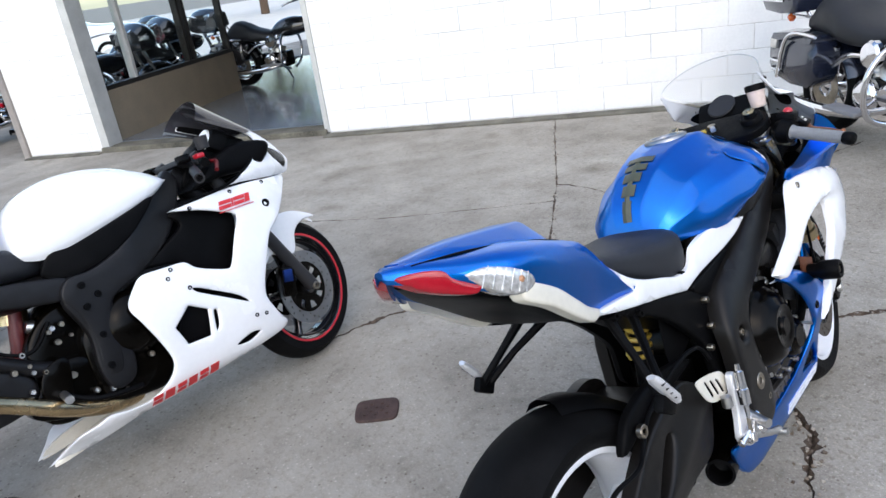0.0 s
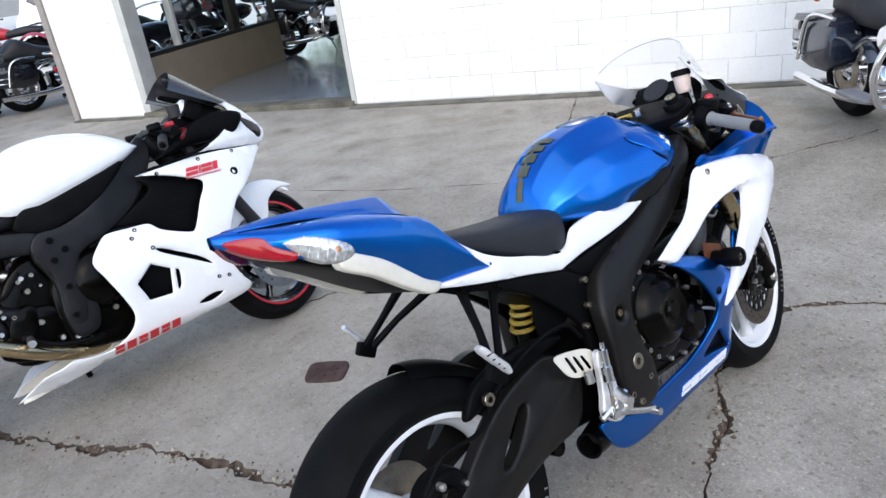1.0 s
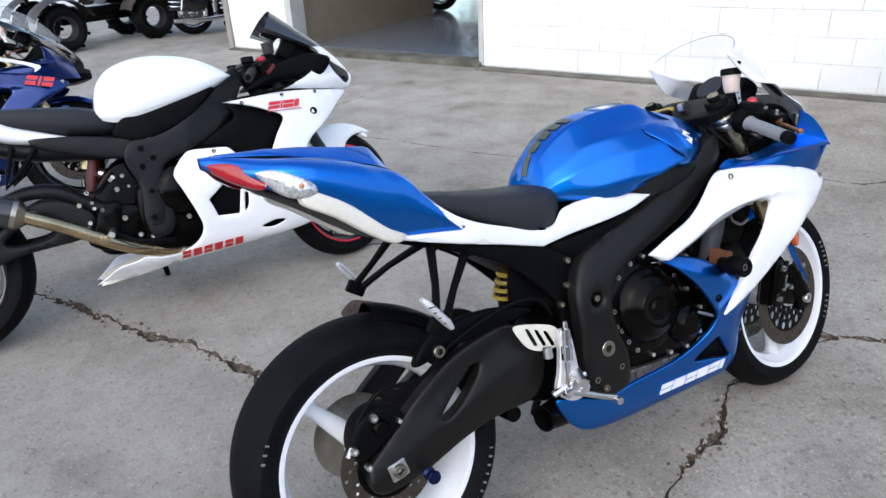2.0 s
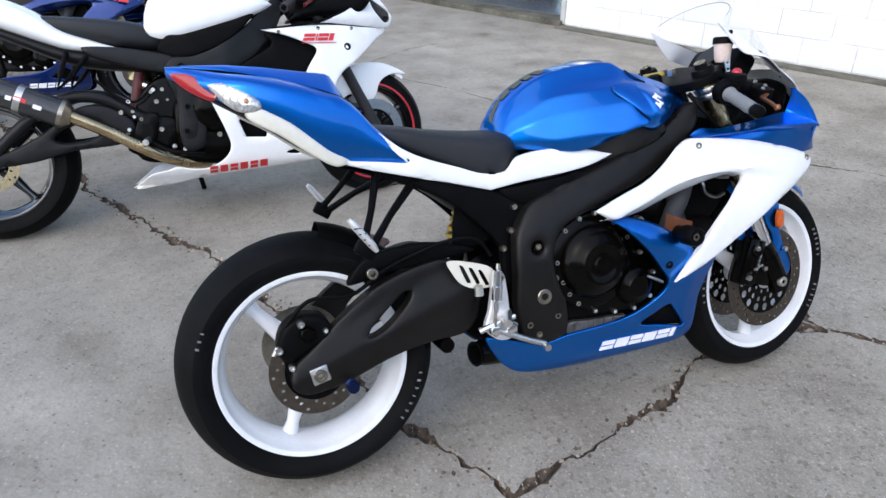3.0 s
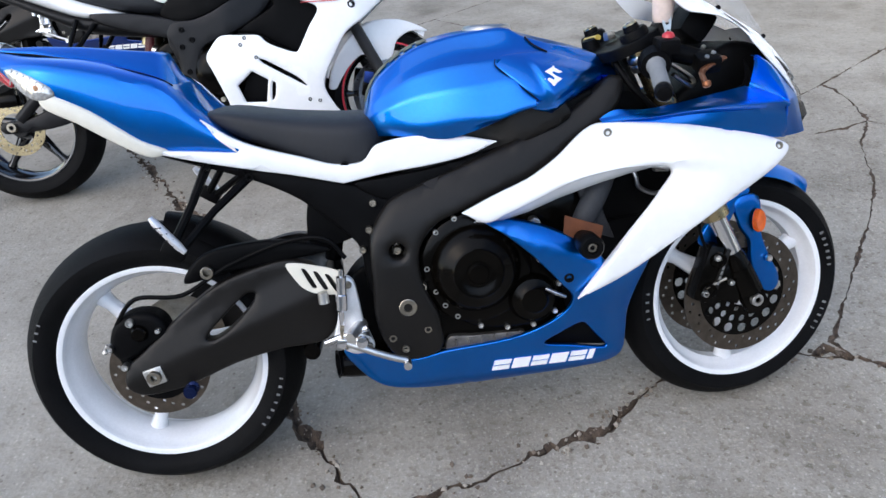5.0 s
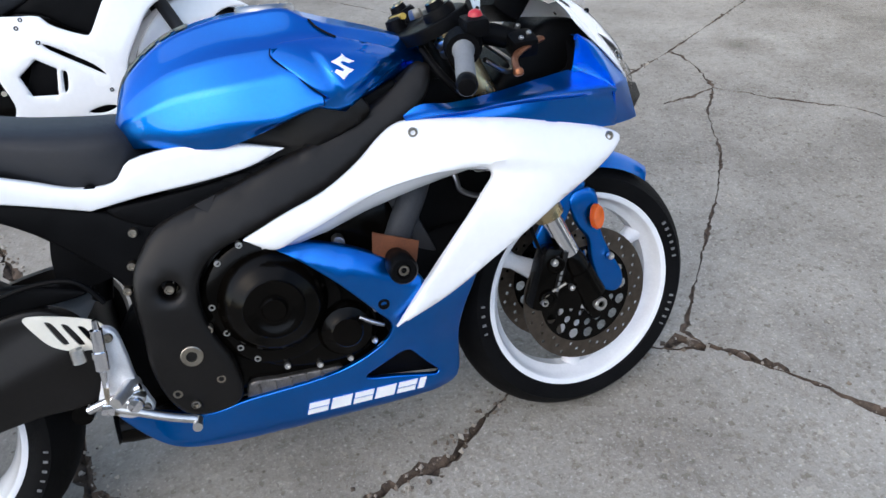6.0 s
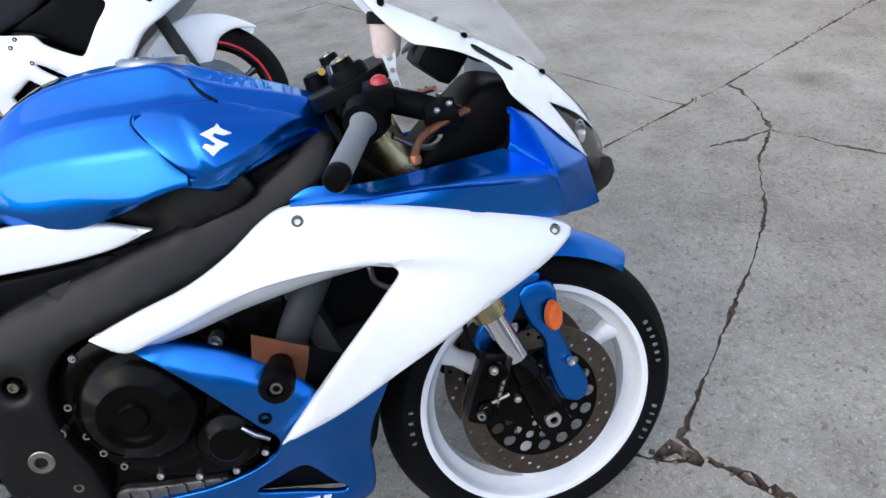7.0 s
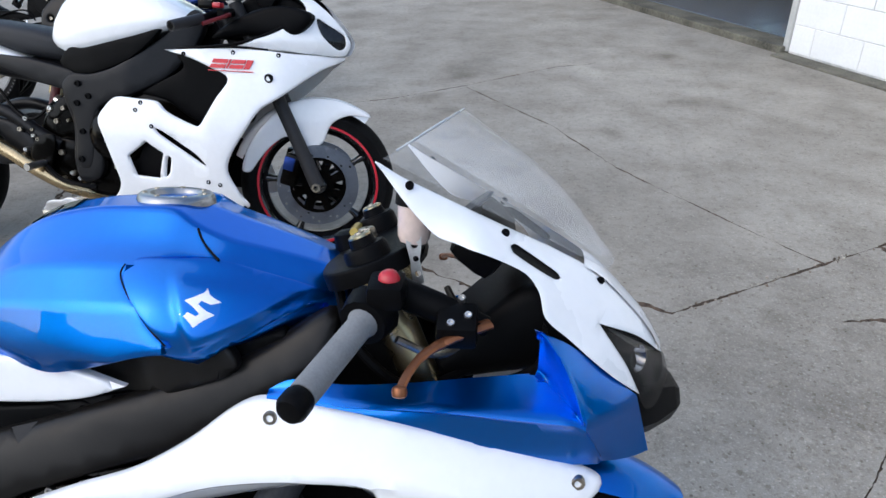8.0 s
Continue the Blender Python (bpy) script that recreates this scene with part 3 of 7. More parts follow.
def wall_blocks():
    rng = random.Random(2)
    bw, bh, joint = 0.4064, 0.2032, 0.0065

    def block_mesh(width):
        bm = block((width / 2, 0.01, bh / 2), (width - joint, 0.02, bh - joint), bevel=0.004)
        me = bpy.data.meshes.new("block")
        bm.to_mesh(me)
        bm.free()
        me.materials.append(BLOCKW)
        return me

    meshes = {}

    def lay(wall, a0, a1, phase, z0, rows):
        for r in range(rows):
            a = phase + (bw / 2 if r % 2 else 0)
            while a > a0:
                a -= bw
            while a < a1 - 0.01:
                s, e = max(a, a0), min(a + bw, a1)
                key = round(e - s, 3)
                if key > 0.03:
                    me = meshes.get(key) or meshes.setdefault(key, block_mesh(key))
                    ob = new("block", me)
                    ob.parent = wall
                    ob.location = (s, rng.uniform(-0.0015, 0.0015) - 0.002, z0 + r * bh)
                a += bw
    lay(wall_yard, A_D1 + 0.003, 4.6, 0.0, Z0, 9)
    lay(wall_pier, A_L + 0.006, A_D0 - 0.006, -4.2, Z0, 10)

# ---- motorcycle pieces ----
def ring_points(cx, cz, r, k=10, start=0.0):
    return [(cx + r * math.cos(start + 2 * math.pi * i / k), cz + r * math.sin(start + 2 * math.pi * i / k)) for i in range(k)]


def tyre_mesh(R, hw, rim, rimhw):
    crown = []
    for i in range(-6, 7):
        t = i / 6
        crown.append((R - (R - rim) * 0.44 * abs(t) ** 2.1, hw * t))
    left = [(rim - 0.004, -rimhw + 0.012), (rim + 0.009, -rimhw - 0.002), (rim + 0.013, -rimhw - 0.006), (rim + (R - rim) * 0.3, -hw * 0.95), (rim + (R - rim) * 0.43, -hw * 0.997)]
    prof = left + crown + [(r, -y) for r, y in reversed(left)]
    return lathe(prof, (0, 0, 0), (0, 1, 0), 72)


def rim_mesh(rim, hw):
    p = [(rim + 0.009, -hw - 0.003), (rim + 0.010, -hw + 0.004), (rim - 0.004, -hw + 0.014), (rim - 0.016, -hw + 0.05), (rim - 0.016, hw - 0.05), (rim - 0.004, hw - 0.014), (rim + 0.010, hw - 0.004), (rim + 0.009, hw + 0.003), (rim + 0.003, hw + 0.004), (rim - 0.003, hw + 0.001), (rim - 0.007, hw - 0.008), (rim - 0.008, hw - 0.016), (rim - 0.015, hw - 0.026), (rim - 0.025, 0.016), (rim - 0.025, -0.016), (rim - 0.015, -hw + 0.026), (rim - 0.008, -hw + 0.016), (rim - 0.007, -hw + 0.008), (rim - 0.003, -hw - 0.001), (rim + 0.003, -hw - 0.004), (rim + 0.009, -hw - 0.003)]
    return lathe(p, (0, 0, 0), (0, 1, 0), 72)


def spoke_mesh(a, r0, r1, w0, w1, y, th, bm=None):
    d, s = Vector((math.cos(a), 0, math.sin(a))), Vector((-math.sin(a), 0, math.cos(a)))
    rings = []
    for r, w, t in ((r0, w0, th * 1.3), (r0 + (r1 - r0) * 0.3, w0 * 0.7 + w1 * 0.3, th * 1.1), (r0 + (r1 - r0) * 0.8, w1, th), (r1, w1 * 1.5, th * 1.2)):
        rings.append([d * r + s * (w * math.cos(q) * (1 if abs(math.cos(q)) > 0.3 else 0.95)) + Vector((0, y + t * math.sin(q), 0)) for q in (2 * math.pi * i / 14 for i in range(14))])
    return loft(rings, bm)


def disc_mesh(r0, r1, y, holes=20, th=0.005, petal=0.0):
    out = []
    for i in range(90):
        a = 2 * math.pi * i / 90
        out.append(((r1 - petal * (0.5 + 0.5 * math.cos(10 * a))) * math.cos(a), (r1 - petal * (0.5 + 0.5 * math.cos(10 * a))) * math.sin(a)))
    hs = [ring_points(0, 0, r0, 48)]
    mid = (r0 + r1) / 2
    for i in range(holes):
        a = 2 * math.pi * i / holes
        rr = mid + (0.25 * (r1 - r0)) * (1, -1, 0)[i % 3]
        hs.append(ring_points(rr * math.cos(a), rr * math.sin(a), 0.0045, 7))
    return plate(out, y - th / 2, y + th / 2, hs, 0.0008, 0.03, 1, False)


def wheel(parent, m, R, hw, rim, rimhw, spokes, w0, w1, rim_mat, hub_r, stripe=None, marks=(), twin=False):
    """A wheel whose middle is at m, with tyre, rim, spokes and hub."""
    w = part("wheel", turned(rim_mesh(rim, rimhw), m), rim_mat, parent)
    part("tyre", turned(tyre_mesh(R, hw, rim, rimhw), m), RUBBER, w, "worn black sport tyre")
    for a in spokes:
        if twin:
            for da in (-0.09, 0.09):
                part("spoke", turned(spoke_mesh(radians(a) + da, hub_r * 0.8, rim - 0.018, w0 * 0.55, w1 * 0.5, 0, 0.012), m), rim_mat, w)
        else:
            part("spoke", turned(spoke_mesh(radians(a), hub_r * 0.8, rim - 0.018, w0, w1, 0, 0.018), m), rim_mat, w)
    part("hub", turned(lathe([(0.012, -0.09), (hub_r * 0.7, -0.085), (hub_r, -0.05), (hub_r * 0.9, 0), (hub_r, 0.05), (hub_r * 0.7, 0.085), (0.012, 0.09)], (0, 0, 0), (0, 1, 0), 32), m), rim_mat, w)
    if stripe:
        for s in (-1, 1):
            part("rim_stripe", turned(lathe([(rim + 0.01, s * (rimhw + 0.001)), (rim + 0.01, s * (rimhw + 0.0065)), (rim + 0.002, s * (rimhw + 0.0065)), (rim + 0.001, s * (rimhw + 0.001))], (0, 0, 0), (0, 1, 0), 72), m), stripe, w)
    for a0, count, step, r, y in marks:
        bm = bmesh.new()
        for i in range(count):
            a = radians(a0 + i * step)
            c = Vector((r * math.cos(a), y, r * math.sin(a)))
            rot = Matrix.Rotation(-a, 4, "Y")
            block(c, (0.0085, 0.005, 0.005 if i % 3 else 0.0035), rot, 0.0, bm)
        part("sidewall_mark", turned(bm, m), TYREW, w, "worn pale sidewall marking")
    return w


def axis_nut(c, r, h, material, parent, name="axle_nut", axis=(0, -1, 0)):
    return part(name, lathe([(r * 0.45, h * 0.4), (r * 0.5, h), (r * 0.92, h), (r, h * 0.8), (r, -h), (0.0005, -h)], c, axis, 20), material, parent)


def bars_mark(x, z, y, widths, h, gap, turn, slant, material, parent, name, tilt=0.0, label="", yfun=None):
    """A row of plain slanted bars standing for a maker's lettering on the right-hand side."""
    m = pose(x, 0, z, 0, -turn, 0)
    s = 0.0
    for i, w in enumerate(widths):
        for lo, hi in (((0.0, 1.0),) if i % 2 else ((0.0, 0.42), (0.56, 1.0))):
            bm = bmesh.new()
            q = [(s + slant * lo * h, lo * h), (s + w + slant * lo * h, lo * h), (s + w + slant * hi * h, hi * h), (s + slant * hi * h, hi * h)]
            f, b = [], []
            for px, pz in q:
                p = m @ Vector((px, 0, pz))
                yy = -(yfun(p.x, p.z) if yfun else y)
                f.append(bm.verts.new((p.x, yy - 0.0022, p.z)))
                b.append(bm.verts.new((p.x, yy + 0.002, p.z)))
            bm.faces.new(f)
            bm.faces.new(list(reversed(b)))
            for k in range(4):
                bm.faces.new((f[k], b[k], b[(k + 1) % 4], f[(k + 1) % 4]))
            part(name, bm, material, parent, label, smooth=False)
        s += w + gap


def body_ring(x, w, zb, zt, k=28, pt=2.4, pb=2.6, mid=0.45, off=0.0):
    """A cross-section of a body at x: half width w, from zb to zt, widest at mid of its height."""
    zm = zb + (zt - zb) * mid
    out = []
    for i in range(k):
        a = 2 * math.pi * i / k
        c, s = math.cos(a), math.sin(a)
        p = pt if s > 0 else pb
        r = (abs(c) ** p + abs(s) ** p) ** (-1 / p)
        out.append(Vector((x + off * s, w * r * c, zm + r * s * ((zt - zm) if s > 0 else (zm - zb)))))
    return out


def body_loft(rows, k=28, n=4, **kw):
    """rows of x, half width, bottom, top."""
    xs = []
    for (a, *_), (b, *_) in zip(rows, rows[1:]):
        xs += [a + (b - a) * i / n for i in range(n)]
    xs.append(rows[-1][0])
    col = lambda j: [(r[0], r[j]) for r in rows]
    c1, c2, c3 = (smooth_table(col(j)) for j in (1, 2, 3))
    return loft([body_ring(x, c1(x), c2(x), c3(x), k, **kw) for x in xs])

# ---- blue and white sport motorcycle; x ahead from the rear axle, y to its left, z up its own middle plane ----
def blue_sport_bike(place, label, BLUE, WHITE, NOSE, CREAM, RIMW):
    t = thing("sport_motorcycle", place, label, "motorcycle", "parked sport motorcycles")
    both = (-1, 1)

    # wheels
    rear = Matrix.Translation((0.0, 0, 0.302))
    steer = Matrix.Translation((1.40, 0, 0.275)) @ Matrix.Rotation(radians(6), 4, "Z")
    w = wheel(t, rear, 0.3235, 0.094, 0.2295, 0.072, (129, 249, 9), 0.028, 0.016, RIMW, 0.05, marks=((150, 3, 4, 0.279, -0.0915), (318, 7, 4.5, 0.273, -0.0935)))
    part("brake_disc", turned(disc_mesh(0.07, 0.112, -0.102, 30), rear), DISC, w, "rusty drilled brake disc")
    part("disc_carrier", turned(lathe([(0.02, -0.1), (0.072, -0.1), (0.075, -0.105), (0.02, -0.108)], (0, 0, 0), (0, 1, 0), 30), rear), BLACK, w)
    part("sprocket", turned(lathe([(0.02, 0.105), (0.105, 0.105), (0.108, 0.1), (0.02, 0.1)], (0, 0, 0), (0, 1, 0), 44), rear), STEEL, w)
    f = wheel(t, steer, 0.298, 0.06, 0.221, 0.05, (266, 26, 146), 0.03, 0.017, RIMW, 0.042, marks=((172, 4, 5, 0.25, -0.0595), (326, 5, 4.2, 0.25, -0.0595), (6, 6, 4.2, 0.25, -0.0595)))
    for s in both:
        part("brake_disc", turned(disc_mesh(0.112, 0.155, s * 0.066, 45), steer), DISC, f, "drilled steel front brake disc")
        car = []
        for k, rr, hr in ((16, 0.0965, 0.0125), (16, 0.071, 0.0088), (10, 0.046, 0.007)):
            for i in range(k):
                a = 2 * math.pi * (i + (0.5 if rr == 0.067 else 0)) / k
                car.append(ring_points(rr * math.cos(a), rr * math.sin(a), hr, 12, a))
        part("disc_carrier", turned(plate(ring_points(0, 0, 0.114, 60), s * 0.069, s * 0.063, [ring_points(0, 0, 0.03, 20)] + car, 0.001, 0.03, 1, False), steer), ENGB, f)

    # swingarm and rear end
    arm = [(-0.062, 0.285), (-0.055, 0.33), (-0.01, 0.365), (0.08, 0.434), (0.172, 0.492), (0.275, 0.522), (0.35, 0.525), (0.41, 0.48), (0.43, 0.40), (0.39, 0.33), (0.284, 0.322), (0.18, 0.303), (0.06, 0.264), (-0.03, 0.258)]
    slot = [(0.13, 0.374), (0.145, 0.395), (0.228, 0.462), (0.25, 0.463), (0.24, 0.44), (0.19, 0.395), (0.15, 0.373)]
    for s in both:
        a = part("swingarm", panel(arm, lambda x, z: 0.138 - 0.02 * max(0, x - 0.25) + 0.016 * max(0.0, 1 - abs(z - 0.305 - 0.33 * (x + 0.03)) / 0.075), 0.034, [slot], 0.016, 0.007, 5, s), FRAMEB, t, "satin black swingarm")
        part("axle_block", block((0.003, s * 0.147, 0.306), (0.044, 0.016, 0.042), Matrix.Rotation(radians(-12), 4, "Y"), 0.005), ALU, a)
        axis_nut((0.003, s * 0.156, 0.306), 0.016, 0.009, STEEL, a, axis=(0, s, 0))
    part("swingarm_bridge", block((0.36, 0, 0.42), (0.1, 0.24, 0.12), bevel=0.02), FRAMEB, t)
    part("spool", lathe([(0.0005, 0.03), (0.014, 0.03), (0.016, 0.026), (0.009, 0.02), (0.009, 0.006), (0.015, 0.0), (0.0005, 0.0)], (0.075, -0.14, 0.262), (0, -1, 0), 18), NAVY, t, "dark blue paddock stand spool")
    cal = part("rear_caliper", panel([(-0.085, 0.375), (-0.07, 0.425), (-0.03, 0.452), (0.02, 0.448), (0.045, 0.42), (0.04, 0.385), (0.0, 0.37), (-0.03, 0.352), (-0.065, 0.345)], lambda x, z: 0.14, 0.05, (), 0.02, 0.014), BLACK, t, "black rear brake caliper")
    part("caliper_piston", lathe([(0.0005, 0.01), (0.014, 0.01), (0.018, 0.006), (0.02, -0.004)], (-0.012, -0.141, 0.408), (0, -1, 0), 20), ENGB, cal)
    part("caliper_bracket", panel([(-0.075, 0.36), (-0.055, 0.35), (-0.02, 0.3), (-0.035, 0.27), (-0.06, 0.29)], lambda x, z: 0.128, 0.014, (), 0.02, 0.005), BLACK, cal)
    for bx, bz, br in ((-0.025, 0.436, 0.009), (-0.082, 0.382, 0.009), (-0.058, 0.335, 0.008), (0.03, 0.41, 0.006)):
        part("caliper_bolt", bolt((bx, -0.143, bz), (0, -1, 0), br, 0.009), ALU, cal)
    part("bleed_nipple", tube([(-0.085, -0.14, 0.39), (-0.096, -0.14, 0.372)], [0.004, 0.0055], 8), ALU, cal)
    part("brake_hose", tube(bend([(-0.06, -0.13, 0.43), (0.0, -0.15, 0.49), (0.1, -0.15, 0.485), (0.2, -0.13, 0.53), (0.33, -0.14, 0.57), (0.42, -0.15, 0.57), (0.46, -0.15, 0.52)]), 0.005, 8), BLACK, t)
    hug = []
    for i in range(15):
        a = radians(20 + 60 * i / 14)
        hw = 0.08 + 0.016 * math.sin(math.pi * min(1, i / 7)) - 0.035 * (i / 14) ** 3
        r = 0.337 + 0.008 * (i / 14) ** 2
        hug.append([Vector((r * math.cos(a) - (0.03 if abs(u) == 1 else 0) * math.cos(a), hw * u, 0.304 + (r - 0.03 * abs(u) ** 3) * math.sin(a))) for u in (-1, -0.7, -0.3, 0, 0.3, 0.7, 1)])
    b = loft(hug, None, False, False)
    bmesh.ops.solidify(b, geom=b.faces[:], thickness=0.004)
    part("hugger", b, BLACK, t, "black plastic rear hugger")
    part("hugger_arm", panel([(0.1, 0.5), (0.15, 0.56), (0.27, 0.575), (0.37, 0.56), (0.43, 0.535), (0.35, 0.525), (0.2, 0.515)], lambda x, z: 0.125, 0.02, (), 0.03, 0.008), BLACK, t)
    axis_nut((0.158, -0.137, 0.524), 0.014, 0.006, STEEL, t, "hugger_bolt")
    part("shock_spring", tube([Vector((0.425 + 0.03 * i / 60, 0.027 * math.cos(i * 0.42), 0.54 + 0.075 * i / 60)) + Vector((0.027 * math.sin(i * 0.42), 0, 0)) for i in range(61)], 0.006, 6), YELLOW, t, "yellow shock spring")
    part("shock_guard", panel([(0.385, 0.55), (0.5, 0.56), (0.52, 0.66), (0.42, 0.7)], lambda x, z: 0.1, 0.004, (), 0.04, 0.002), BLACK, t)
    part("shock_body", tube([(0.42, 0, 0.48), (0.475, 0, 0.7)], 0.02, 12), BLACK, t)

    # engine
    eng = [(0.56, 0.30), (0.56, 0.48), (0.62, 0.58), (0.76, 0.615), (0.90, 0.63), (1.0, 0.60), (1.0, 0.45), (0.95, 0.30), (0.8, 0.255), (0.62, 0.265)]
    part("lower_guard", panel([(0.42, 0.29), (0.43, 0.4), (0.5, 0.47), (0.6, 0.46), (0.62, 0.26), (0.5, 0.255)], lambda x, z: 0.05, 0.1, (), 0.05, 0.01), BLACK, t)
    part("engine_block", panel(eng, lambda x, z: 0.145, 0.29, (), 0.05, 0.03), ENGB, t, "black engine block")
    part("clutch_cover", lathe([(0.0005, 0.064), (0.02, 0.064), (0.024, 0.058), (0.034, 0.057), (0.04, 0.06), (0.054, 0.061), (0.058, 0.056), (0.074, 0.051), (0.09, 0.036), (0.1, 0.018), (0.104, 0.012), (0.117, 0.01), (0.122, 0.0), (0.122, -0.03)], (0.742, -0.152, 0.462), (0, -1, 0), 48), ENGB, t, "round black clutch cover")
    part("clutch_flange", lathe([(0.1, 0.016), (0.121, 0.014), (0.127, 0.01), (0.129, 0.0), (0.129, -0.03)], (0.742, -0.154, 0.462), (0, -1, 0), 48), ENGB, t)
    part("starter_cover", lathe([(0.0005, 0.04), (0.028, 0.04), (0.034, 0.034), (0.048, 0.03), (0.054, 0.02), (0.06, 0.0), (0.06, -0.03)], (0.862, -0.152, 0.375), (0, -1, 0), 32), ENGB, t)
    part("crankcase_cover", panel([(0.655, 0.40), (0.63, 0.47), (0.66, 0.56), (0.74, 0.59), (0.82, 0.545), (0.88, 0.47), (0.93, 0.40), (0.91, 0.33), (0.85, 0.305), (0.72, 0.325)], lambda x, z: 0.163, 0.03, (), 0.03, 0.01), ENGB, t)
    for bx, bz in ((0.648, 0.42), (0.634, 0.475), (0.662, 0.555), (0.705, 0.58), (0.75, 0.588), (0.805, 0.555), (0.845, 0.51), (0.885, 0.462), (0.925, 0.4), (0.912, 0.335), (0.86, 0.31), (0.8, 0.312), (0.74, 0.325), (0.69, 0.355), (0.665, 0.385)):
        part("cover_bolt", bolt((bx, -0.165, bz), (0, -1, 0), 0.0065, 0.006), ALU, t)
    part("sump", panel([(0.66, 0.262), (0.665, 0.303), (0.72, 0.3), (0.82, 0.295), (0.84, 0.292), (0.84, 0.275), (0.75, 0.262)], lambda x, z: 0.16, 0.03, (), 0.03, 0.004), SUMP, t, "aluminium sump flange with shade put into its colour")
    for k in range(6):
        part("sump_rib", block((0.68 + 0.03 * k, -0.161, 0.288), (0.005, 0.006, 0.018), None, 0.0015), SUMP, t)
    part("radiator", block((1.04, 0, 0.5), (0.035, 0.3, 0.3), Matrix.Rotation(radians(-20), 4, "Y"), 0.006), DARKG, t)
    part("inner_duct", panel([(0.88, 0.5), (0.93, 0.63), (1.1, 0.68), (1.26, 0.67), (1.22, 0.56), (1.12, 0.47), (1.0, 0.42)], lambda x, z: 0.1, 0.01, (), 0.05, 0.004), BLACK, t)
    part("radiator_hose", tube(bend([(0.96, -0.14, 0.44), (0.992, -0.152, 0.53), (1.03, -0.152, 0.6), (1.06, -0.13, 0.65)]), 0.026, 14), HOSE, t, "dull grey radiator hose")
    part("breather_pipe", tube(bend([(1.12, -0.11, 0.64), (1.128, -0.12, 0.61), (1.135, -0.12, 0.585), (1.17, -0.12, 0.567), (1.21, -0.11, 0.57)]), 0.0055, 8), STEELD, t)
    part("coil_terminal", block((1.178, -0.14, 0.626), (0.034, 0.02, 0.012), Matrix.Rotation(radians(6), 4, "Y"), 0.004), ALU, t)
    part("mount_bolt", bolt((0.878, -0.172, 0.551), (0, -1, 0), 0.012, 0.012), ALU, t)
    part("shift_link", tube([(0.89, -0.19, 0.4), (0.91, -0.2, 0.39), (0.931, -0.2, 0.378)], [0.004, 0.005, 0.004], 10), STEELD, t)

    # frame
    spar = [(0.512, 0.45), (0.518, 0.55), (0.535, 0.59), (0.58, 0.638), (0.722, 0.684), (0.84, 0.724), (0.956, 0.768), (1.03, 0.808), (1.085, 0.838), (1.105, 0.826), (1.085, 0.778), (1.02, 0.724), (0.914, 0.659), (0.796, 0.62), (0.72, 0.595), (0.66, 0.572), (0.628, 0.535), (0.618, 0.487), (0.628, 0.425), (0.648, 0.37), (0.65, 0.29), (0.61, 0.268), (0.55, 0.275), (0.52, 0.32), (0.508, 0.39)]
    crease_z = smooth_table([(0.5, 0.555), (0.58, 0.597), (0.722, 0.642), (0.956, 0.717), (1.07, 0.77)])
    fy = lambda x, z: 0.176 - 0.05 * max(0, x - 0.75) + 0.016 * math.sin(min(1, max(0, (z - 0.26) / 0.4)) * math.pi) - 0.4 * soft_step(z - crease_z(x), 0.045)
    for s in both:
        fr = part("frame_spar", panel(spar, fy, 0.04, [ring_points(0.575, 0.528, 0.017, 12)], 0.02, 0.012, 4, s), FRAMEB, t, "satin black twin-spar frame side")
        axis_nut((0.582, s * 0.186, 0.4), 0.02, 0.007, STEEL, fr, "pivot_nut", (0, s, 0))
        for bx, bz in ((0.575, 0.53), (0.54, 0.33), (0.565, 0.3), (0.62, 0.44), (0.62, 0.34)):
            part("frame_bolt", bolt((bx, s * 0.178, bz), (0, s, 0), 0.009, 0.008), STEEL, fr)

    # tank: the cross-section at x is a bent line from the ridge down to the lower edge
    top = smooth_table([(0.535, 0.80), (0.56, 0.865), (0.595, 0.906), (0.66, 0.945), (0.74, 0.964), (0.82, 0.9675), (0.868, 0.966), (0.9, 0.953), (0.945, 0.937), (0.99, 0.922), (1.05, 0.9), (1.105, 0.874)])
    low = smooth_table([(0.535, 0.768), (0.6, 0.766), (0.66, 0.757), (0.715, 0.751), (0.76, 0.76), (0.81, 0.774), (0.855, 0.788), (0.9, 0.796), (0.95, 0.792), (1.05, 0.814), (1.105, 0.83)])
    folds = []
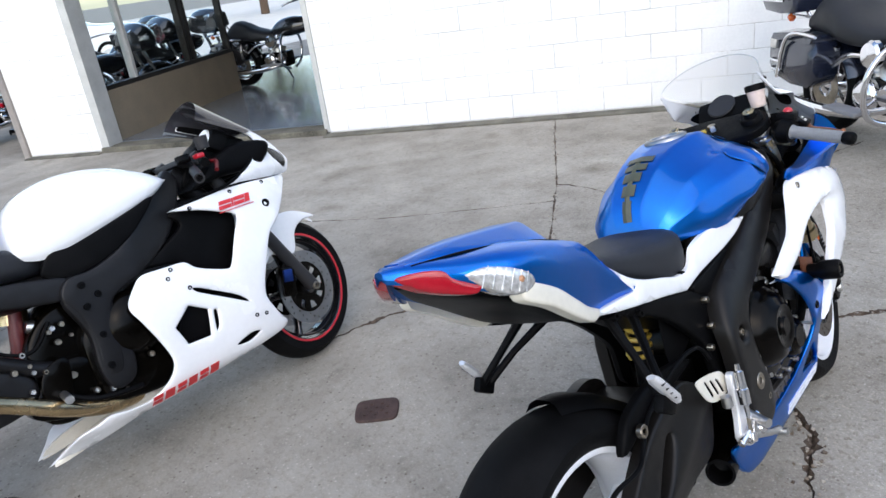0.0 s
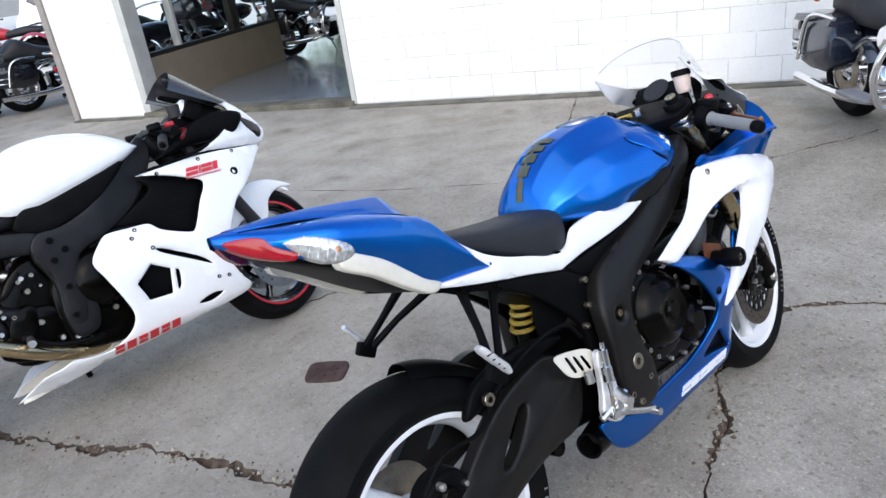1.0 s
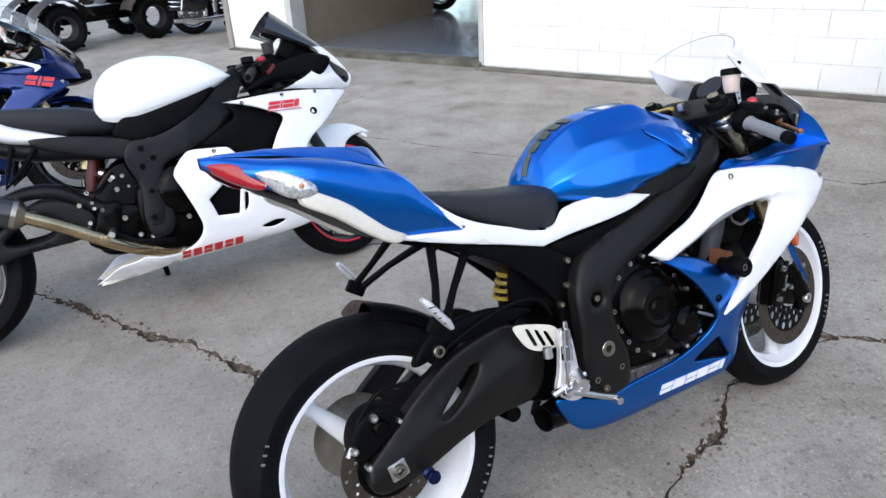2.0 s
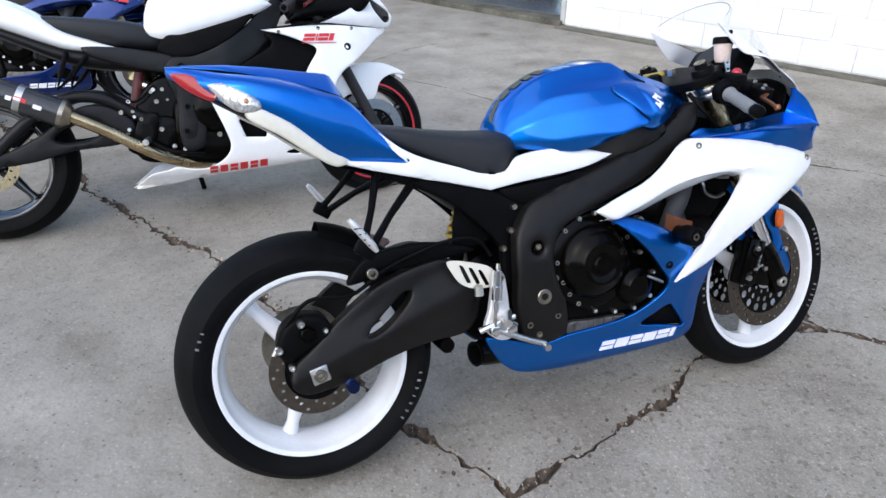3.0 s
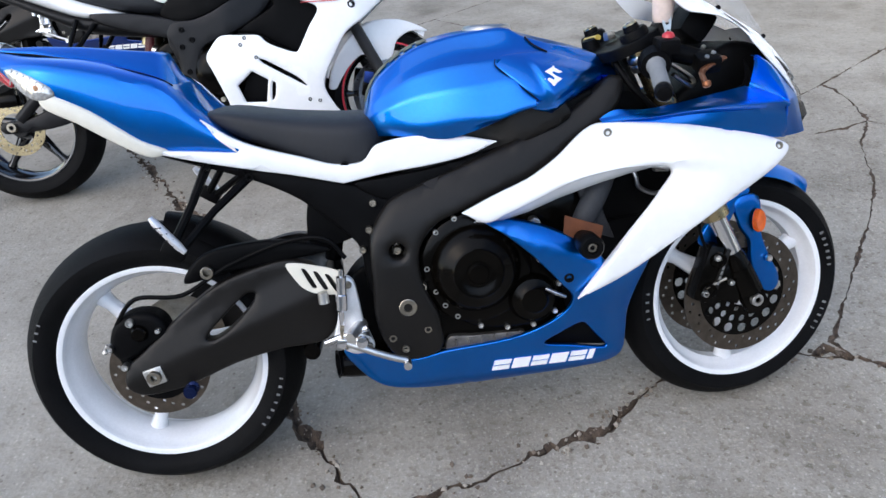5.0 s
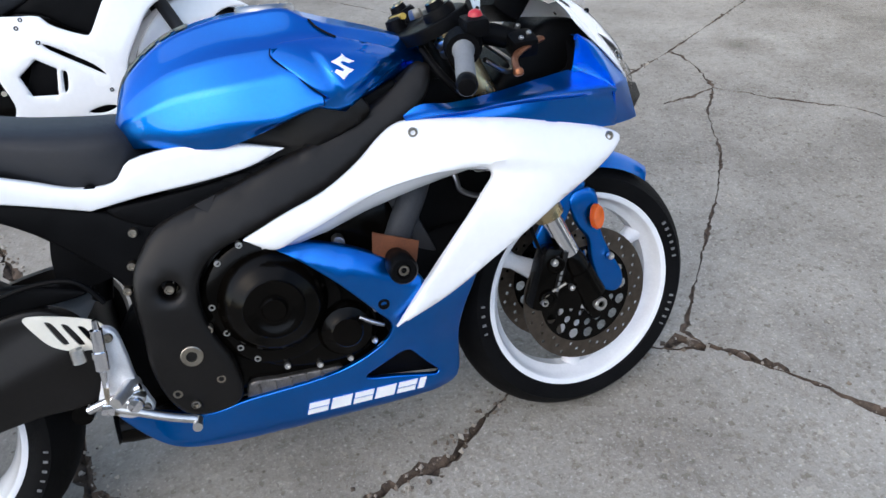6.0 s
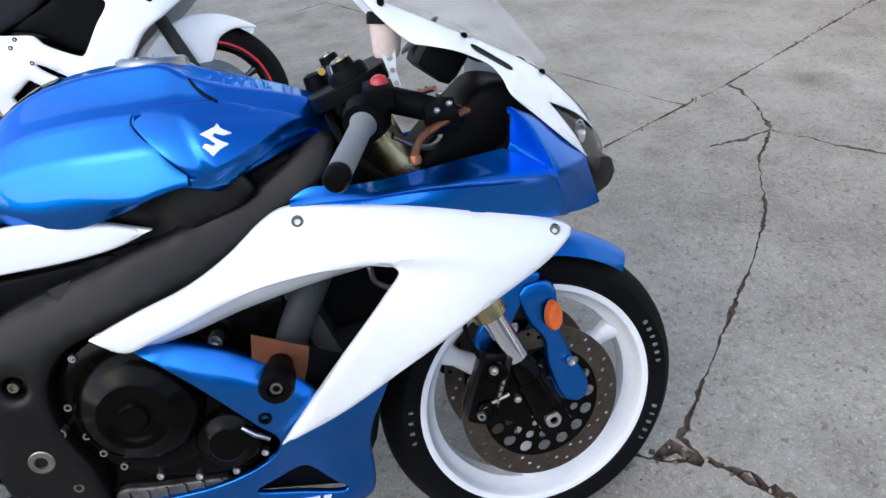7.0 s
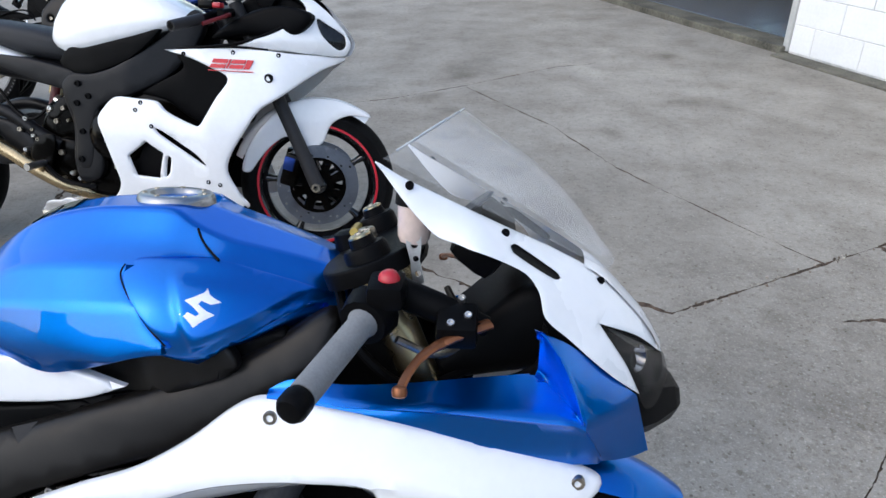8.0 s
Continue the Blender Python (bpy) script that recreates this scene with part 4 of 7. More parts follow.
    for rows in (((0.535, 0.03, 0.798), (0.56, 0.04, 0.86), (0.6, 0.05, 0.9), (0.66, 0.055, 0.936), (0.74, 0.062, 0.956), (0.82, 0.074, 0.962), (0.87, 0.078, 0.96), (0.9, 0.084, 0.941), (0.945, 0.088, 0.923), (0.99, 0.077, 0.91), (1.05, 0.058, 0.892), (1.105, 0.04, 0.87)),
                 ((0.535, 0.05, 0.796), (0.56, 0.068, 0.845), (0.6, 0.08, 0.878), (0.66, 0.092, 0.904), (0.74, 0.1, 0.92), (0.82, 0.108, 0.922), (0.87, 0.11, 0.92), (0.9, 0.11, 0.913), (0.945, 0.107, 0.909), (0.99, 0.094, 0.897), (1.05, 0.072, 0.882), (1.105, 0.05, 0.864)),
                 ((0.535, 0.06, 0.794), (0.56, 0.085, 0.832), (0.6, 0.105, 0.856), (0.66, 0.12, 0.883), (0.74, 0.136, 0.895), (0.82, 0.142, 0.899), (0.87, 0.144, 0.899), (0.9, 0.14, 0.898), (0.945, 0.128, 0.896), (0.99, 0.112, 0.884), (1.05, 0.085, 0.867), (1.105, 0.055, 0.852)),
                 ((0.535, 0.068, 0.788), (0.56, 0.1, 0.81), (0.6, 0.128, 0.826), (0.66, 0.144, 0.842), (0.74, 0.167, 0.849), (0.82, 0.18, 0.854), (0.87, 0.186, 0.858), (0.9, 0.182, 0.864), (0.945, 0.168, 0.866), (0.99, 0.146, 0.856), (1.05, 0.112, 0.847), (1.105, 0.07, 0.842)),
                 ((0.535, 0.07, 0.78), (0.56, 0.1, 0.785), (0.6, 0.128, 0.788), (0.66, 0.152, 0.784), (0.74, 0.176, 0.788), (0.82, 0.192, 0.785), (0.87, 0.198, 0.788), (0.9, 0.2, 0.79), (0.945, 0.19, 0.795), (0.99, 0.168, 0.808), (1.05, 0.122, 0.825), (1.105, 0.08, 0.828))):
        folds.append((smooth_table([(r[0], r[1]) for r in rows]), smooth_table([(r[0], r[2]) for r in rows])))
    HALVES = {}

    def tank_half(x):
        x = round(x, 4)
        if x not in HALVES:
            line = [(0.0, top(x))] + [(fy_(x), min(max(fz_(x), low(x) + (0.006 if i == 4 else 0.02)), top(x) - 0.0005 * (i + 1)), *((1,) if i in (0, 2, 3) else ())) for i, (fy_, fz_) in enumerate(folds)] + [(folds[-1][0](x) * 0.93, low(x), 1), (0.0, low(x) - 0.002)]
            HALVES[x] = catmull(line, 6, False)
        return HALVES[x]

    xs = [0.535 + 0.57 * i / 52 for i in range(53)]
    cover = [(0.944, 0.905, 1), (0.9, 0.907), (0.85, 0.907), (0.829, 0.901), (0.828, 0.888), (0.846, 0.868), (0.875, 0.838), (0.9025, 0.811, 1), (0.879, 0.798, 1), (0.933, 0.78, 1), (0.986, 0.811), (1.03, 0.832), (1.09, 0.847, 1), (1.05, 0.866), (1.0, 0.885)]
    cover_line = catmull(cover, 4)
    rim_z = lambda x: lerp(x, [(0.9, 0.79), (0.935, 0.79), (0.95, 0.876), (1.0, 0.86), (1.05, 0.845), (1.09, 0.828), (1.11, 0.79)])
    rings = []
    for x in xs:
        h = tank_half(x)
        gaps = edge_gap([(x, q[1]) for q in h], [cover_line])
        # the tank is hollowed a little where the side cover lies in it
        h = [(q[0] - (min(q[0] * 0.3, 0.022) if q[1] < 0.93 and ((g > 0.008 and inside(x, q[1], cover_line)) or (x > 0.9 and q[1] < rim_z(x))) else 0.0), q[1]) for q, g in zip(h, gaps)]
        rings.append([Vector((x, -q[0], q[1])) for q in h] + [Vector((x, q[0], q[1])) for q in reversed(h[1:-1])])
    tank = part("tank", loft(rings), BLUE, t, "glossy metallic blue fuel tank")
    tank.data.set_sharp_from_angle(angle=radians(50))

    def tank_y(x, z):
        h = tank_half(x)
        for p, q in zip(h, h[1:]):
            if q[1] <= z <= p[1]:
                u = (p[1] - z) / max(1e-6, p[1] - q[1])
                return p[0] + (q[0] - p[0]) * u
        return h[0][0] if z > h[0][1] else h[-2][0]
    def tank_z(x, y):
        h = tank_half(x)
        for p, q in zip(h, h[1:]):
            if p[0] <= y <= q[0]:
                return p[1] + (q[1] - p[1]) * (y - p[0]) / max(1e-6, q[0] - p[0])
        return top(x)

    # the side cover is one even surface with a raised three-cornered badge field
    grid = [(x, z) for x in np.arange(0.83, 1.09, 0.012) for z in np.arange(0.78, 0.91, 0.01) if z > low(x) + 0.016 and inside(x, z, cover_line)]
    terms = lambda x, z: (1.0, x, z, x * x, x * z, z * z, x**3, x * x * z)
    even = np.linalg.lstsq(np.array([terms(x, z) for x, z in grid]), np.array([tank_y(x, z) for x, z in grid]), rcond=None)[0]
    field = [Vector((0.931, 0.799)), Vector((1.066, 0.862)), Vector((0.895, 0.894))]

    def cover_y(x, z):
        inner = min((q - p).normalized().cross(Vector((x, z)) - p) for p, q in zip(field, field[1:] + field[:1]))
        r = min(1.0, max(0.0, (inner + 0.003) / 0.014))
        return float(np.dot(even, terms(x, z))) + 0.0025 + 0.008 * r * r * (3 - 2 * r)

    for s in both:
        part("tank_cover", panel(cover, cover_y, 0.035, (), 0.0065, 0.004, 4, s, lift=0.6), BLUE, tank, "blue tank side cover with a raised badge field").data.set_sharp_from_angle(angle=radians(50))
        seam = [(0.829, 0.9), (0.827, 0.888), (0.845, 0.868), (0.874, 0.838), (0.902, 0.8115)]
        part("tank_seam", tube(bend([(x, s * (tank_y(x, z) + 0.0005), z) for x, z in seam]), 0.0012, 6), BLACK, tank)
        part("crease_slot", tube(bend([(x, s * (tank_y(x, z) + 0.0035), z) for x, z in ((0.906, 0.938), (0.915, 0.925), (0.928, 0.914), (0.945, 0.903))]), 0.0018, 6), BLACK, tank)
    mark = [(0.925, 0.869), (0.951, 0.881), (0.974, 0.862), (0.961, 0.861), (0.947, 0.867), (0.944, 0.863), (0.968, 0.847), (0.942, 0.833), (0.921, 0.852), (0.933, 0.854), (0.944, 0.848), (0.948, 0.851)]
    mark = [(0.942 + (x - 0.9475) * 0.85, 0.856 + (z - 0.857) * 0.85) for x, z in mark]
    part("tank_emblem", panel(mark, lambda x, z: cover_y(x, z) + 0.0012, 0.004, (), 0.006, 0.001, 2, -1, False), DECALW, tank, "white angular emblem shape")
    cap = part("filler_cap", lathe([(0.033, -0.004), (0.034, 0.003), (0.037, 0.006), (0.049, 0.006), (0.053, 0.003), (0.055, -0.002), (0.056, -0.014)], (0.838, 0, 0.9665), (0.05, 0, 1), 40), STEELD, tank, "dull steel filler ring")
    part("cap_lid", lathe([(0.0005, -0.006), (0.018, -0.006), (0.02, -0.004), (0.03, -0.004), (0.034, -0.007), (0.034, -0.014)], (0.838, 0, 0.9665), (0.05, 0, 1), 28), BLACK, cap, "black filler lid")
    for k in range(7):
        a_ = 2 * math.pi * k / 7
        part("cap_screw", bolt((0.838 + 0.043 * math.cos(a_), 0.043 * math.sin(a_), 0.9725 - 0.05 * 0.043 * math.cos(a_)), (0.05, 0, 1), 0.0036, 0.0015), STEEL, cap)
    pad = bmesh.new()
    for lo, hi, hwid in ((0.548, 0.572, 0.012), (0.58, 0.605, 0.018), (0.613, 0.638, 0.024), (0.646, 0.668, 0.03), (0.677, 0.7, 0.036), (0.555, 0.695, 0.007)):
        rows = []
        for i in range(7):
            x = lo + (hi - lo) * i / 6
            rows.append([Vector((x - 0.004 * (1 - abs(u)), u * hwid, tank_z(x, abs(u * hwid)) + 0.002)) for u in (-1, -0.5, 0, 0.5, 1)])
        loft(rows, pad, False, False)
    part("tank_pad", pad, PAD, tank, "dark ribbed tank pad")

    for s in both:
        part("tank_skirt", panel([(0.62, 0.775), (0.72, 0.775), (0.81, 0.796), (0.9, 0.816), (0.96, 0.805), (0.975, 0.765), (0.84, 0.71), (0.7, 0.665), (0.6, 0.69)], lambda x, z: lerp(x, [(0.6, 0.115), (0.8, 0.12), (0.86, 0.15), (0.96, 0.165)]), 0.02, (), 0.02, 0.006, 4, s), FRAMEB, t, "black plate under the tank")
    # seat and tail
    part("seat", body_loft([(0.195, 0.085, 0.84, 0.858), (0.25, 0.115, 0.81, 0.862), (0.37, 0.122, 0.742, 0.838), (0.48, 0.13, 0.694, 0.822), (0.55, 0.116, 0.702, 0.815), (0.6, 0.06, 0.745, 0.80)], pt=3.2, pb=4, mid=0.6), SEATM, t, "black vinyl rider seat")
    shoulder = smooth_table([(-0.238, 0.012), (-0.205, 0.058), (-0.15, 0.112), (-0.1, 0.146), (-0.05, 0.158), (0.05, 0.158), (0.15, 0.15), (0.2, 0.146), (0.29, 0.14)])
    crease = smooth_table([(-0.238, 1.022), (-0.2, 1.01), (-0.144, 0.997), (-0.063, 0.985), (0.03, 0.962), (0.098, 0.94), (0.153, 0.918), (0.2, 0.862), (0.29, 0.775)])
    under = smooth_table([(-0.238, 1.012), (-0.2, 0.988), (-0.145, 0.955), (-0.08, 0.915), (-0.02, 0.878), (0.046, 0.828), (0.1, 0.796), (0.2, 0.779), (0.29, 0.764)])
    deck = smooth_table([(-0.238, 1.032), (-0.2, 1.03), (-0.12, 1.012), (0.0, 0.99), (0.1, 0.955), (0.155, 0.925), (0.2, 0.87), (0.29, 0.778)])
    rings = []
    for i in range(31):
        x = -0.238 + 0.528 * i / 30
        w, c, u, d = shoulder(x), crease(x), under(x), deck(x)
        half = [(0.0, d + 0.004), (w * 0.4, d + 0.003), (w * 0.72, (c + d) / 2 + 0.006), (w * 0.93, c + 0.006), (w, c - 0.004), (w * 1.018, c * 0.85 + u * 0.15), (w * 1.024, c * 0.65 + u * 0.35), (w * 1.008, c * 0.4 + u * 0.6), (w * 0.97, c * 0.18 + u * 0.82), (w * 0.92, u + 0.003), (w * 0.88, u + 0.01), (0.0, u + 0.012)]
        rings.append([Vector((x, -y, z)) for y, z in half] + [Vector((x, y, z)) for y, z in reversed(half[1:-1])])
    tail = part("tail_cowl", loft(rings), BLUE, t, "creased tail cowl in body paint")
    rings = []
    for x, wt, wf, zt, zf in ((-0.205, 0.02, 0.035, 1.036, 1.026), (-0.11, 0.032, 0.07, 1.03, 1.014), (-0.03, 0.036, 0.085, 1.02, 0.992), (0.06, 0.04, 0.095, 1.004, 0.962), (0.12, 0.042, 0.1, 0.994, 0.937), (0.132, 0.04, 0.1, 0.988, 0.932), (0.158, 0.036, 0.095, 0.93, 0.915)):
        half = [(0, zt), (wt * 0.8, zt), (wt, zt - 0.003), (wf * 0.92, zf + 0.006), (wf, zf - 0.002), (wf, zf - 0.02), (0, zf - 0.02)]
        rings.append([Vector((x, -y, z)) for y, z in half] + [Vector((x, y, z)) for y, z in reversed(half[1:-1])])
    part("seat_cowl", loft(rings), BLUE, tail, "raised single seat cowl")
    for s in both:
        part("cowl_seam", tube(bend([(x, s * (y + 0.002), max(z, (crease(x) + deck(x)) / 2 + 0.0055 + (0.72 - y / shoulder(x)) * 0.006)) for x, y, z in ((-0.2, 0.038, 1.027), (-0.11, 0.072, 1.013), (-0.03, 0.087, 0.992), (0.06, 0.097, 0.963), (0.132, 0.102, 0.933), (0.16, 0.097, 0.917))]), 0.0025, 6), BLACK, tail)
    tl = lambda x, z: lerp(x, [(-0.24, 0.014), (-0.205, 0.058), (-0.15, 0.112), (-0.1, 0.146), (-0.05, 0.158), (0.05, 0.158), (0.15, 0.15), (0.3, 0.142), (0.45, 0.134), (0.6, 0.136), (0.9, 0.16)])
    for s in both:
        part("tail_light", panel([(-0.23, 1.018), (-0.205, 1.018), (-0.18, 1.008), (-0.168, 0.988), (-0.138, 0.962, 1), (-0.15, 0.954), (-0.18, 0.968), (-0.21, 0.99)], lambda x, z: tl(x, z) + 0.004, 0.03, (), 0.015, 0.006, 4, s), REDLENS, tail, "red tail light lens")
        part("indicator", panel([(-0.162, 0.99, 1), (-0.13, 0.99), (-0.09, 0.972), (-0.056, 0.948), (-0.052, 0.93), (-0.075, 0.922), (-0.105, 0.93), (-0.132, 0.952)], lambda x, z: tl(x, z) + 0.008, 0.03, (), 0.012, 0.009, 4, s), LENS, tail, "clear ribbed indicator lens")
        part("bulb", lathe([(0.0005, 0.007), (0.006, 0.005), (0.009, 0.0), (0.009, -0.006)], (-0.082, s * (tl(-0.082, 0.948) + 0.003), 0.949), (-0.2, s, 0.2), 16), DULLAMBER, tail, "dull amber indicator bulb")
        for k in range(6):
            cx, cz = -0.136 + 0.0125 * k, 0.978 - 0.0072 * k
            rib = [(cx + u * 0.009, cz + u * 0.015 - 0.003 * u * u) for u in (-1, -0.5, 0, 0.5, 1)]
            part("lens_rib", tube([(x, s * (tl(x, z) + 0.0072), z) for x, z in rib], 0.0011, 6), LENS, tail)
        part("tail_side", panel([(-0.082, 0.945), (-0.06, 0.934), (0.004, 0.896), (0.052, 0.855), (0.09, 0.823), (0.135, 0.796), (0.1, 0.787), (0.046, 0.82), (-0.023, 0.872), (-0.085, 0.912)], lambda x, z: tl(x, z) * lerp(z, [(0.78, 0.96), (0.85, 0.99), (0.95, 1.0)]) + 0.005, 0.03, (), 0.02, 0.006, 4, s), CREAM, tail, "lower tail panel")
        part("side_panel", panel([(0.105, 0.797), (0.18, 0.789), (0.272, 0.774, 1), (0.215, 0.826), (0.168, 0.868, 1), (0.2, 0.86), (0.26, 0.81), (0.32, 0.778), (0.40, 0.748), (0.465, 0.724), (0.525, 0.722), (0.56, 0.754), (0.65, 0.764), (0.73, 0.756), (0.818, 0.732, 1), (0.755, 0.71), (0.675, 0.698), (0.565, 0.69), (0.48, 0.68, 1), (0.37, 0.714), (0.225, 0.755)], lambda x, z: tl(x, z) + 0.004 - 0.12 * max(0, z - 0.8), 0.016, (), 0.025, 0.006, 4, s), WHITE, t, "painted side panel under the seat")
        axis_nut((0.487, s * 0.13, 0.714), 0.011, 0.005, BLACK, t, "panel_screw", (0, s, 0))
        part("subframe_cover", panel([(0.11, 0.785), (0.24, 0.752), (0.38, 0.711), (0.49, 0.677), (0.585, 0.638), (0.575, 0.58), (0.55, 0.53), (0.53, 0.42), (0.50, 0.44), (0.495, 0.53), (0.464, 0.575), (0.38, 0.657), (0.28, 0.715)], lambda x, z: 0.13 + 0.03 * max(0, (0.7 - z)), 0.02, (), 0.03, 0.008, 4, s), BLACK, t, "black subframe cover")
        part("airbox_cover", panel([(0.50, 0.675), (0.575, 0.682), (0.70, 0.694), (0.87, 0.73), (0.94, 0.782), (1.03, 0.815), (1.035, 0.80), (0.95, 0.755), (0.84, 0.712), (0.70, 0.66), (0.585, 0.628)], lambda x, z: 0.136, 0.02, (), 0.03, 0.006, 4, s), BLACK, t)
    for bx, by, bz in ((0.536, -0.14, 0.632), (0.5, -0.14, 0.53), (0.52, -0.145, 0.575)):
        part("subframe_bolt", bolt((bx, by, bz), (0, -1, 0), 0.008, 0.007), STEEL, t)
    part("undertail", body_loft([(-0.2, 0.02, 0.99, 1.005), (-0.145, 0.06, 0.95, 0.97), (-0.08, 0.1, 0.91, 0.94), (-0.02, 0.115, 0.872, 0.9), (0.046, 0.122, 0.824, 0.86), (0.1, 0.125, 0.79, 0.83), (0.3, 0.11, 0.71, 0.77), (0.45, 0.1, 0.6, 0.72)]), BLACK, t, "black undertail tray")

    # the tail sits a little off the middle plane
    for ob in [tail, *tail.children] + [o for o in t.children if o.name.startswith("undertail")]:
        for v in ob.data.vertices:
            f = min(1.0, max(0.0, (0.16 - v.co.x) / 0.38))
            v.co.x += 0.014 * f
            v.co.y -= 0.032 * f

    # passenger pegs
    for s in both:
        dx, dy, dz = (-0.014, -0.024, 0.032) if s > 0 else (0, 0, 0)
        foot_at = Vector((0.13 + dx, s * 0.225 + dy, 0.605 + dz))
        pb = part("peg_bracket", tube([(0.2, s * 0.11, 0.755), foot_at.lerp(Vector((0.2, s * 0.11, 0.755)), 0.5) + Vector((0, s * 0.004, 0)), foot_at + Vector((-0.005, 0, 0.005))], [0.011, 0.0085, 0.0095], 8), BLACK, t, "black steel passenger peg bracket")
        part("bracket_arm", tube([(0.285, s * 0.11, 0.72), foot_at.lerp(Vector((0.285, s * 0.11, 0.72)), 0.5) + Vector((0, s * 0.004, 0)), foot_at + Vector((0.01, 0, -0.005))], [0.011, 0.0085, 0.0095], 8), BLACK, pb)
        part("bracket_foot", block(foot_at, (0.05, 0.022, 0.034), Matrix.Rotation(radians(35), 4, "Y"), 0.007), BLACK, pb)
        for q in ((0.2, 0.752), (0.285, 0.718)):
            part("bracket_bolt", bolt((q[0], s * 0.125, q[1]), (0, s, 0), 0.009, 0.01), BLACK, pb)
        m_ = Matrix.Translation((dx, dy, dz))
        peg = part("passenger_peg", turned(tube([(0.152, s * 0.236, 0.6), (0.143, s * 0.238, 0.615), (0.106, s * 0.235, 0.668), (0.099, s * 0.234, 0.678)], [0.009, 0.0145, 0.0135, 0.009], 12, flat=0.6), m_), SILVER, pb, "folded aluminium passenger peg")
        for k in range(4):
            c = Vector((0.141 - 0.0095 * k, s * 0.2475, 0.618 + 0.0135 * k))
            part("peg_groove", turned(block(c, (0.016, 0.003, 0.003), Matrix.Rotation(radians(0), 4, "Y"), 0.0008), m_), DARKG, peg)

    # rearsets, right side as seen
    heel = part("heel_guard", panel([(0.335, 0.53), (0.375, 0.525), (0.44, 0.502), (0.46, 0.475), (0.45, 0.45), (0.40, 0.452), (0.365, 0.47), (0.345, 0.5)], lambda x, z: 0.178, 0.006, [[(0.365 + d, 0.515 - d * 0.4), (0.375 + d, 0.512 - d * 0.4), (0.392 + d, 0.47 - d * 0.3), (0.382 + d, 0.47 - d * 0.3)] for d in (0, 0.024, 0.048)], 0.02, 0.003), CREAM, t, "slotted white heel guard")
    part("rearset_plate", panel([(0.445, 0.488), (0.462, 0.49), (0.474, 0.475), (0.479, 0.43), (0.482, 0.385), (0.494, 0.345), (0.497, 0.318), (0.46, 0.31), (0.43, 0.325), (0.412, 0.352), (0.425, 0.39), (0.434, 0.43)], lambda x, z: 0.198, 0.016, (), 0.02, 0.005), SILVER, heel, "aluminium rearset plate")
    part("brake_cylinder", tube([(0.452, -0.212, 0.515), (0.451, -0.212, 0.5), (0.45, -0.212, 0.498), (0.446, -0.212, 0.46), (0.445, -0.212, 0.458), (0.441, -0.212, 0.425), (0.44, -0.212, 0.42), (0.437, -0.212, 0.39)], [0.005, 0.006, 0.0105, 0.0105, 0.013, 0.013, 0.0065, 0.0055], 14), CHROME, heel, "chromed rear brake master cylinder")
    part("push_rod", tube([(0.437, -0.212, 0.4), (0.43, -0.21, 0.345)], 0.0045, 10), STEEL, heel)
    part("rod_end", block((0.43, -0.211, 0.348), (0.022, 0.018, 0.022), Matrix.Rotation(radians(20), 4, "Y"), 0.004), CHROME, heel)
    part("pedal_pivot", lathe([(0.0005, 0.016), (0.012, 0.015), (0.015, 0.011), (0.015, -0.012), (0.0005, -0.012)], (0.474, -0.208, 0.346), (0, -1, 0), 18), CHROME, heel)
    part("toe_spring", tube([Vector((0.395 + 0.045 * i / 40, -0.2 + 0.006 * math.cos(i * 0.9), 0.352 + 0.006 * math.sin(i * 0.9))) for i in range(41)], 0.0016, 5), STEEL, heel)
    part("brake_pedal", tube(bend([(0.43, -0.208, 0.35), (0.48, -0.212, 0.325), (0.525, -0.212, 0.302), (0.565, -0.21, 0.285)]), 0.008, 10), ALU, heel, "aluminium brake pedal")
    part("pedal_link", tube([(0.395, -0.2, 0.348), (0.43, -0.206, 0.36), (0.488, -0.206, 0.372)], 0.008, 10), CHROME, heel)
    part("peg_mount", block((0.465, -0.206, 0.352), (0.05, 0.02, 0.032), Matrix.Rotation(radians(28), 4, "Y"), 0.005), ALU, heel)
    part("cylinder_cap", lathe([(0.0005, 0.014), (0.011, 0.012), (0.012, -0.012), (0.0005, -0.014)], (0.404, -0.192, 0.45), (0, 0, 1), 12), ALU, heel)
    part("pedal_tip", lathe([(0.0005, 0.016), (0.009, 0.016), (0.009, -0.012), (0.0005, -0.012)], (0.565, -0.212, 0.278), (0, -1, 0), 12), ALU, heel)
    part("foot_peg", tube([(0.475, -0.185, 0.375), (0.468, -0.205, 0.375), (0.46, -0.225, 0.372), (0.452, -0.245, 0.37)], [0.016, 0.013, 0.012, 0.011], 12), ALU, heel, "knurled aluminium foot peg")
    for bx, bz in ((0.484, 0.352), (0.487, 0.328), (0.461, 0.474), (0.436, 0.335)):
        part("rearset_bolt", bolt((bx, -0.198, bz), (0, -1, 0), 0.008, 0.008), STEEL, heel)
    ex = part("exhaust_can", tube([(0.72, 0.02, 0.235), (0.6, -0.06, 0.24), (0.5, -0.1, 0.25), (0.43, -0.118, 0.258), (0.41, -0.124, 0.261)], [0.05, 0.048, 0.04, 0.034, 0.03], 20, caps=False), ENGB, t, "short black exhaust outlet")
    part("outlet_ring", lathe([(0.03, 0.0), (0.033, -0.004), (0.027, -0.004), (0.024, 0.05), (0.0005, 0.06)], (0.408, -0.1245, 0.261), (0.96, 0.27, -0.1), 20), BLACK, ex)
    part("side_stand", tube([(0.6, 0.13, 0.27), (0.615, 0.2, 0.17), (0.63, 0.285, 0.063)], [0.014, 0.012, 0.012], 10), BLACK, t)
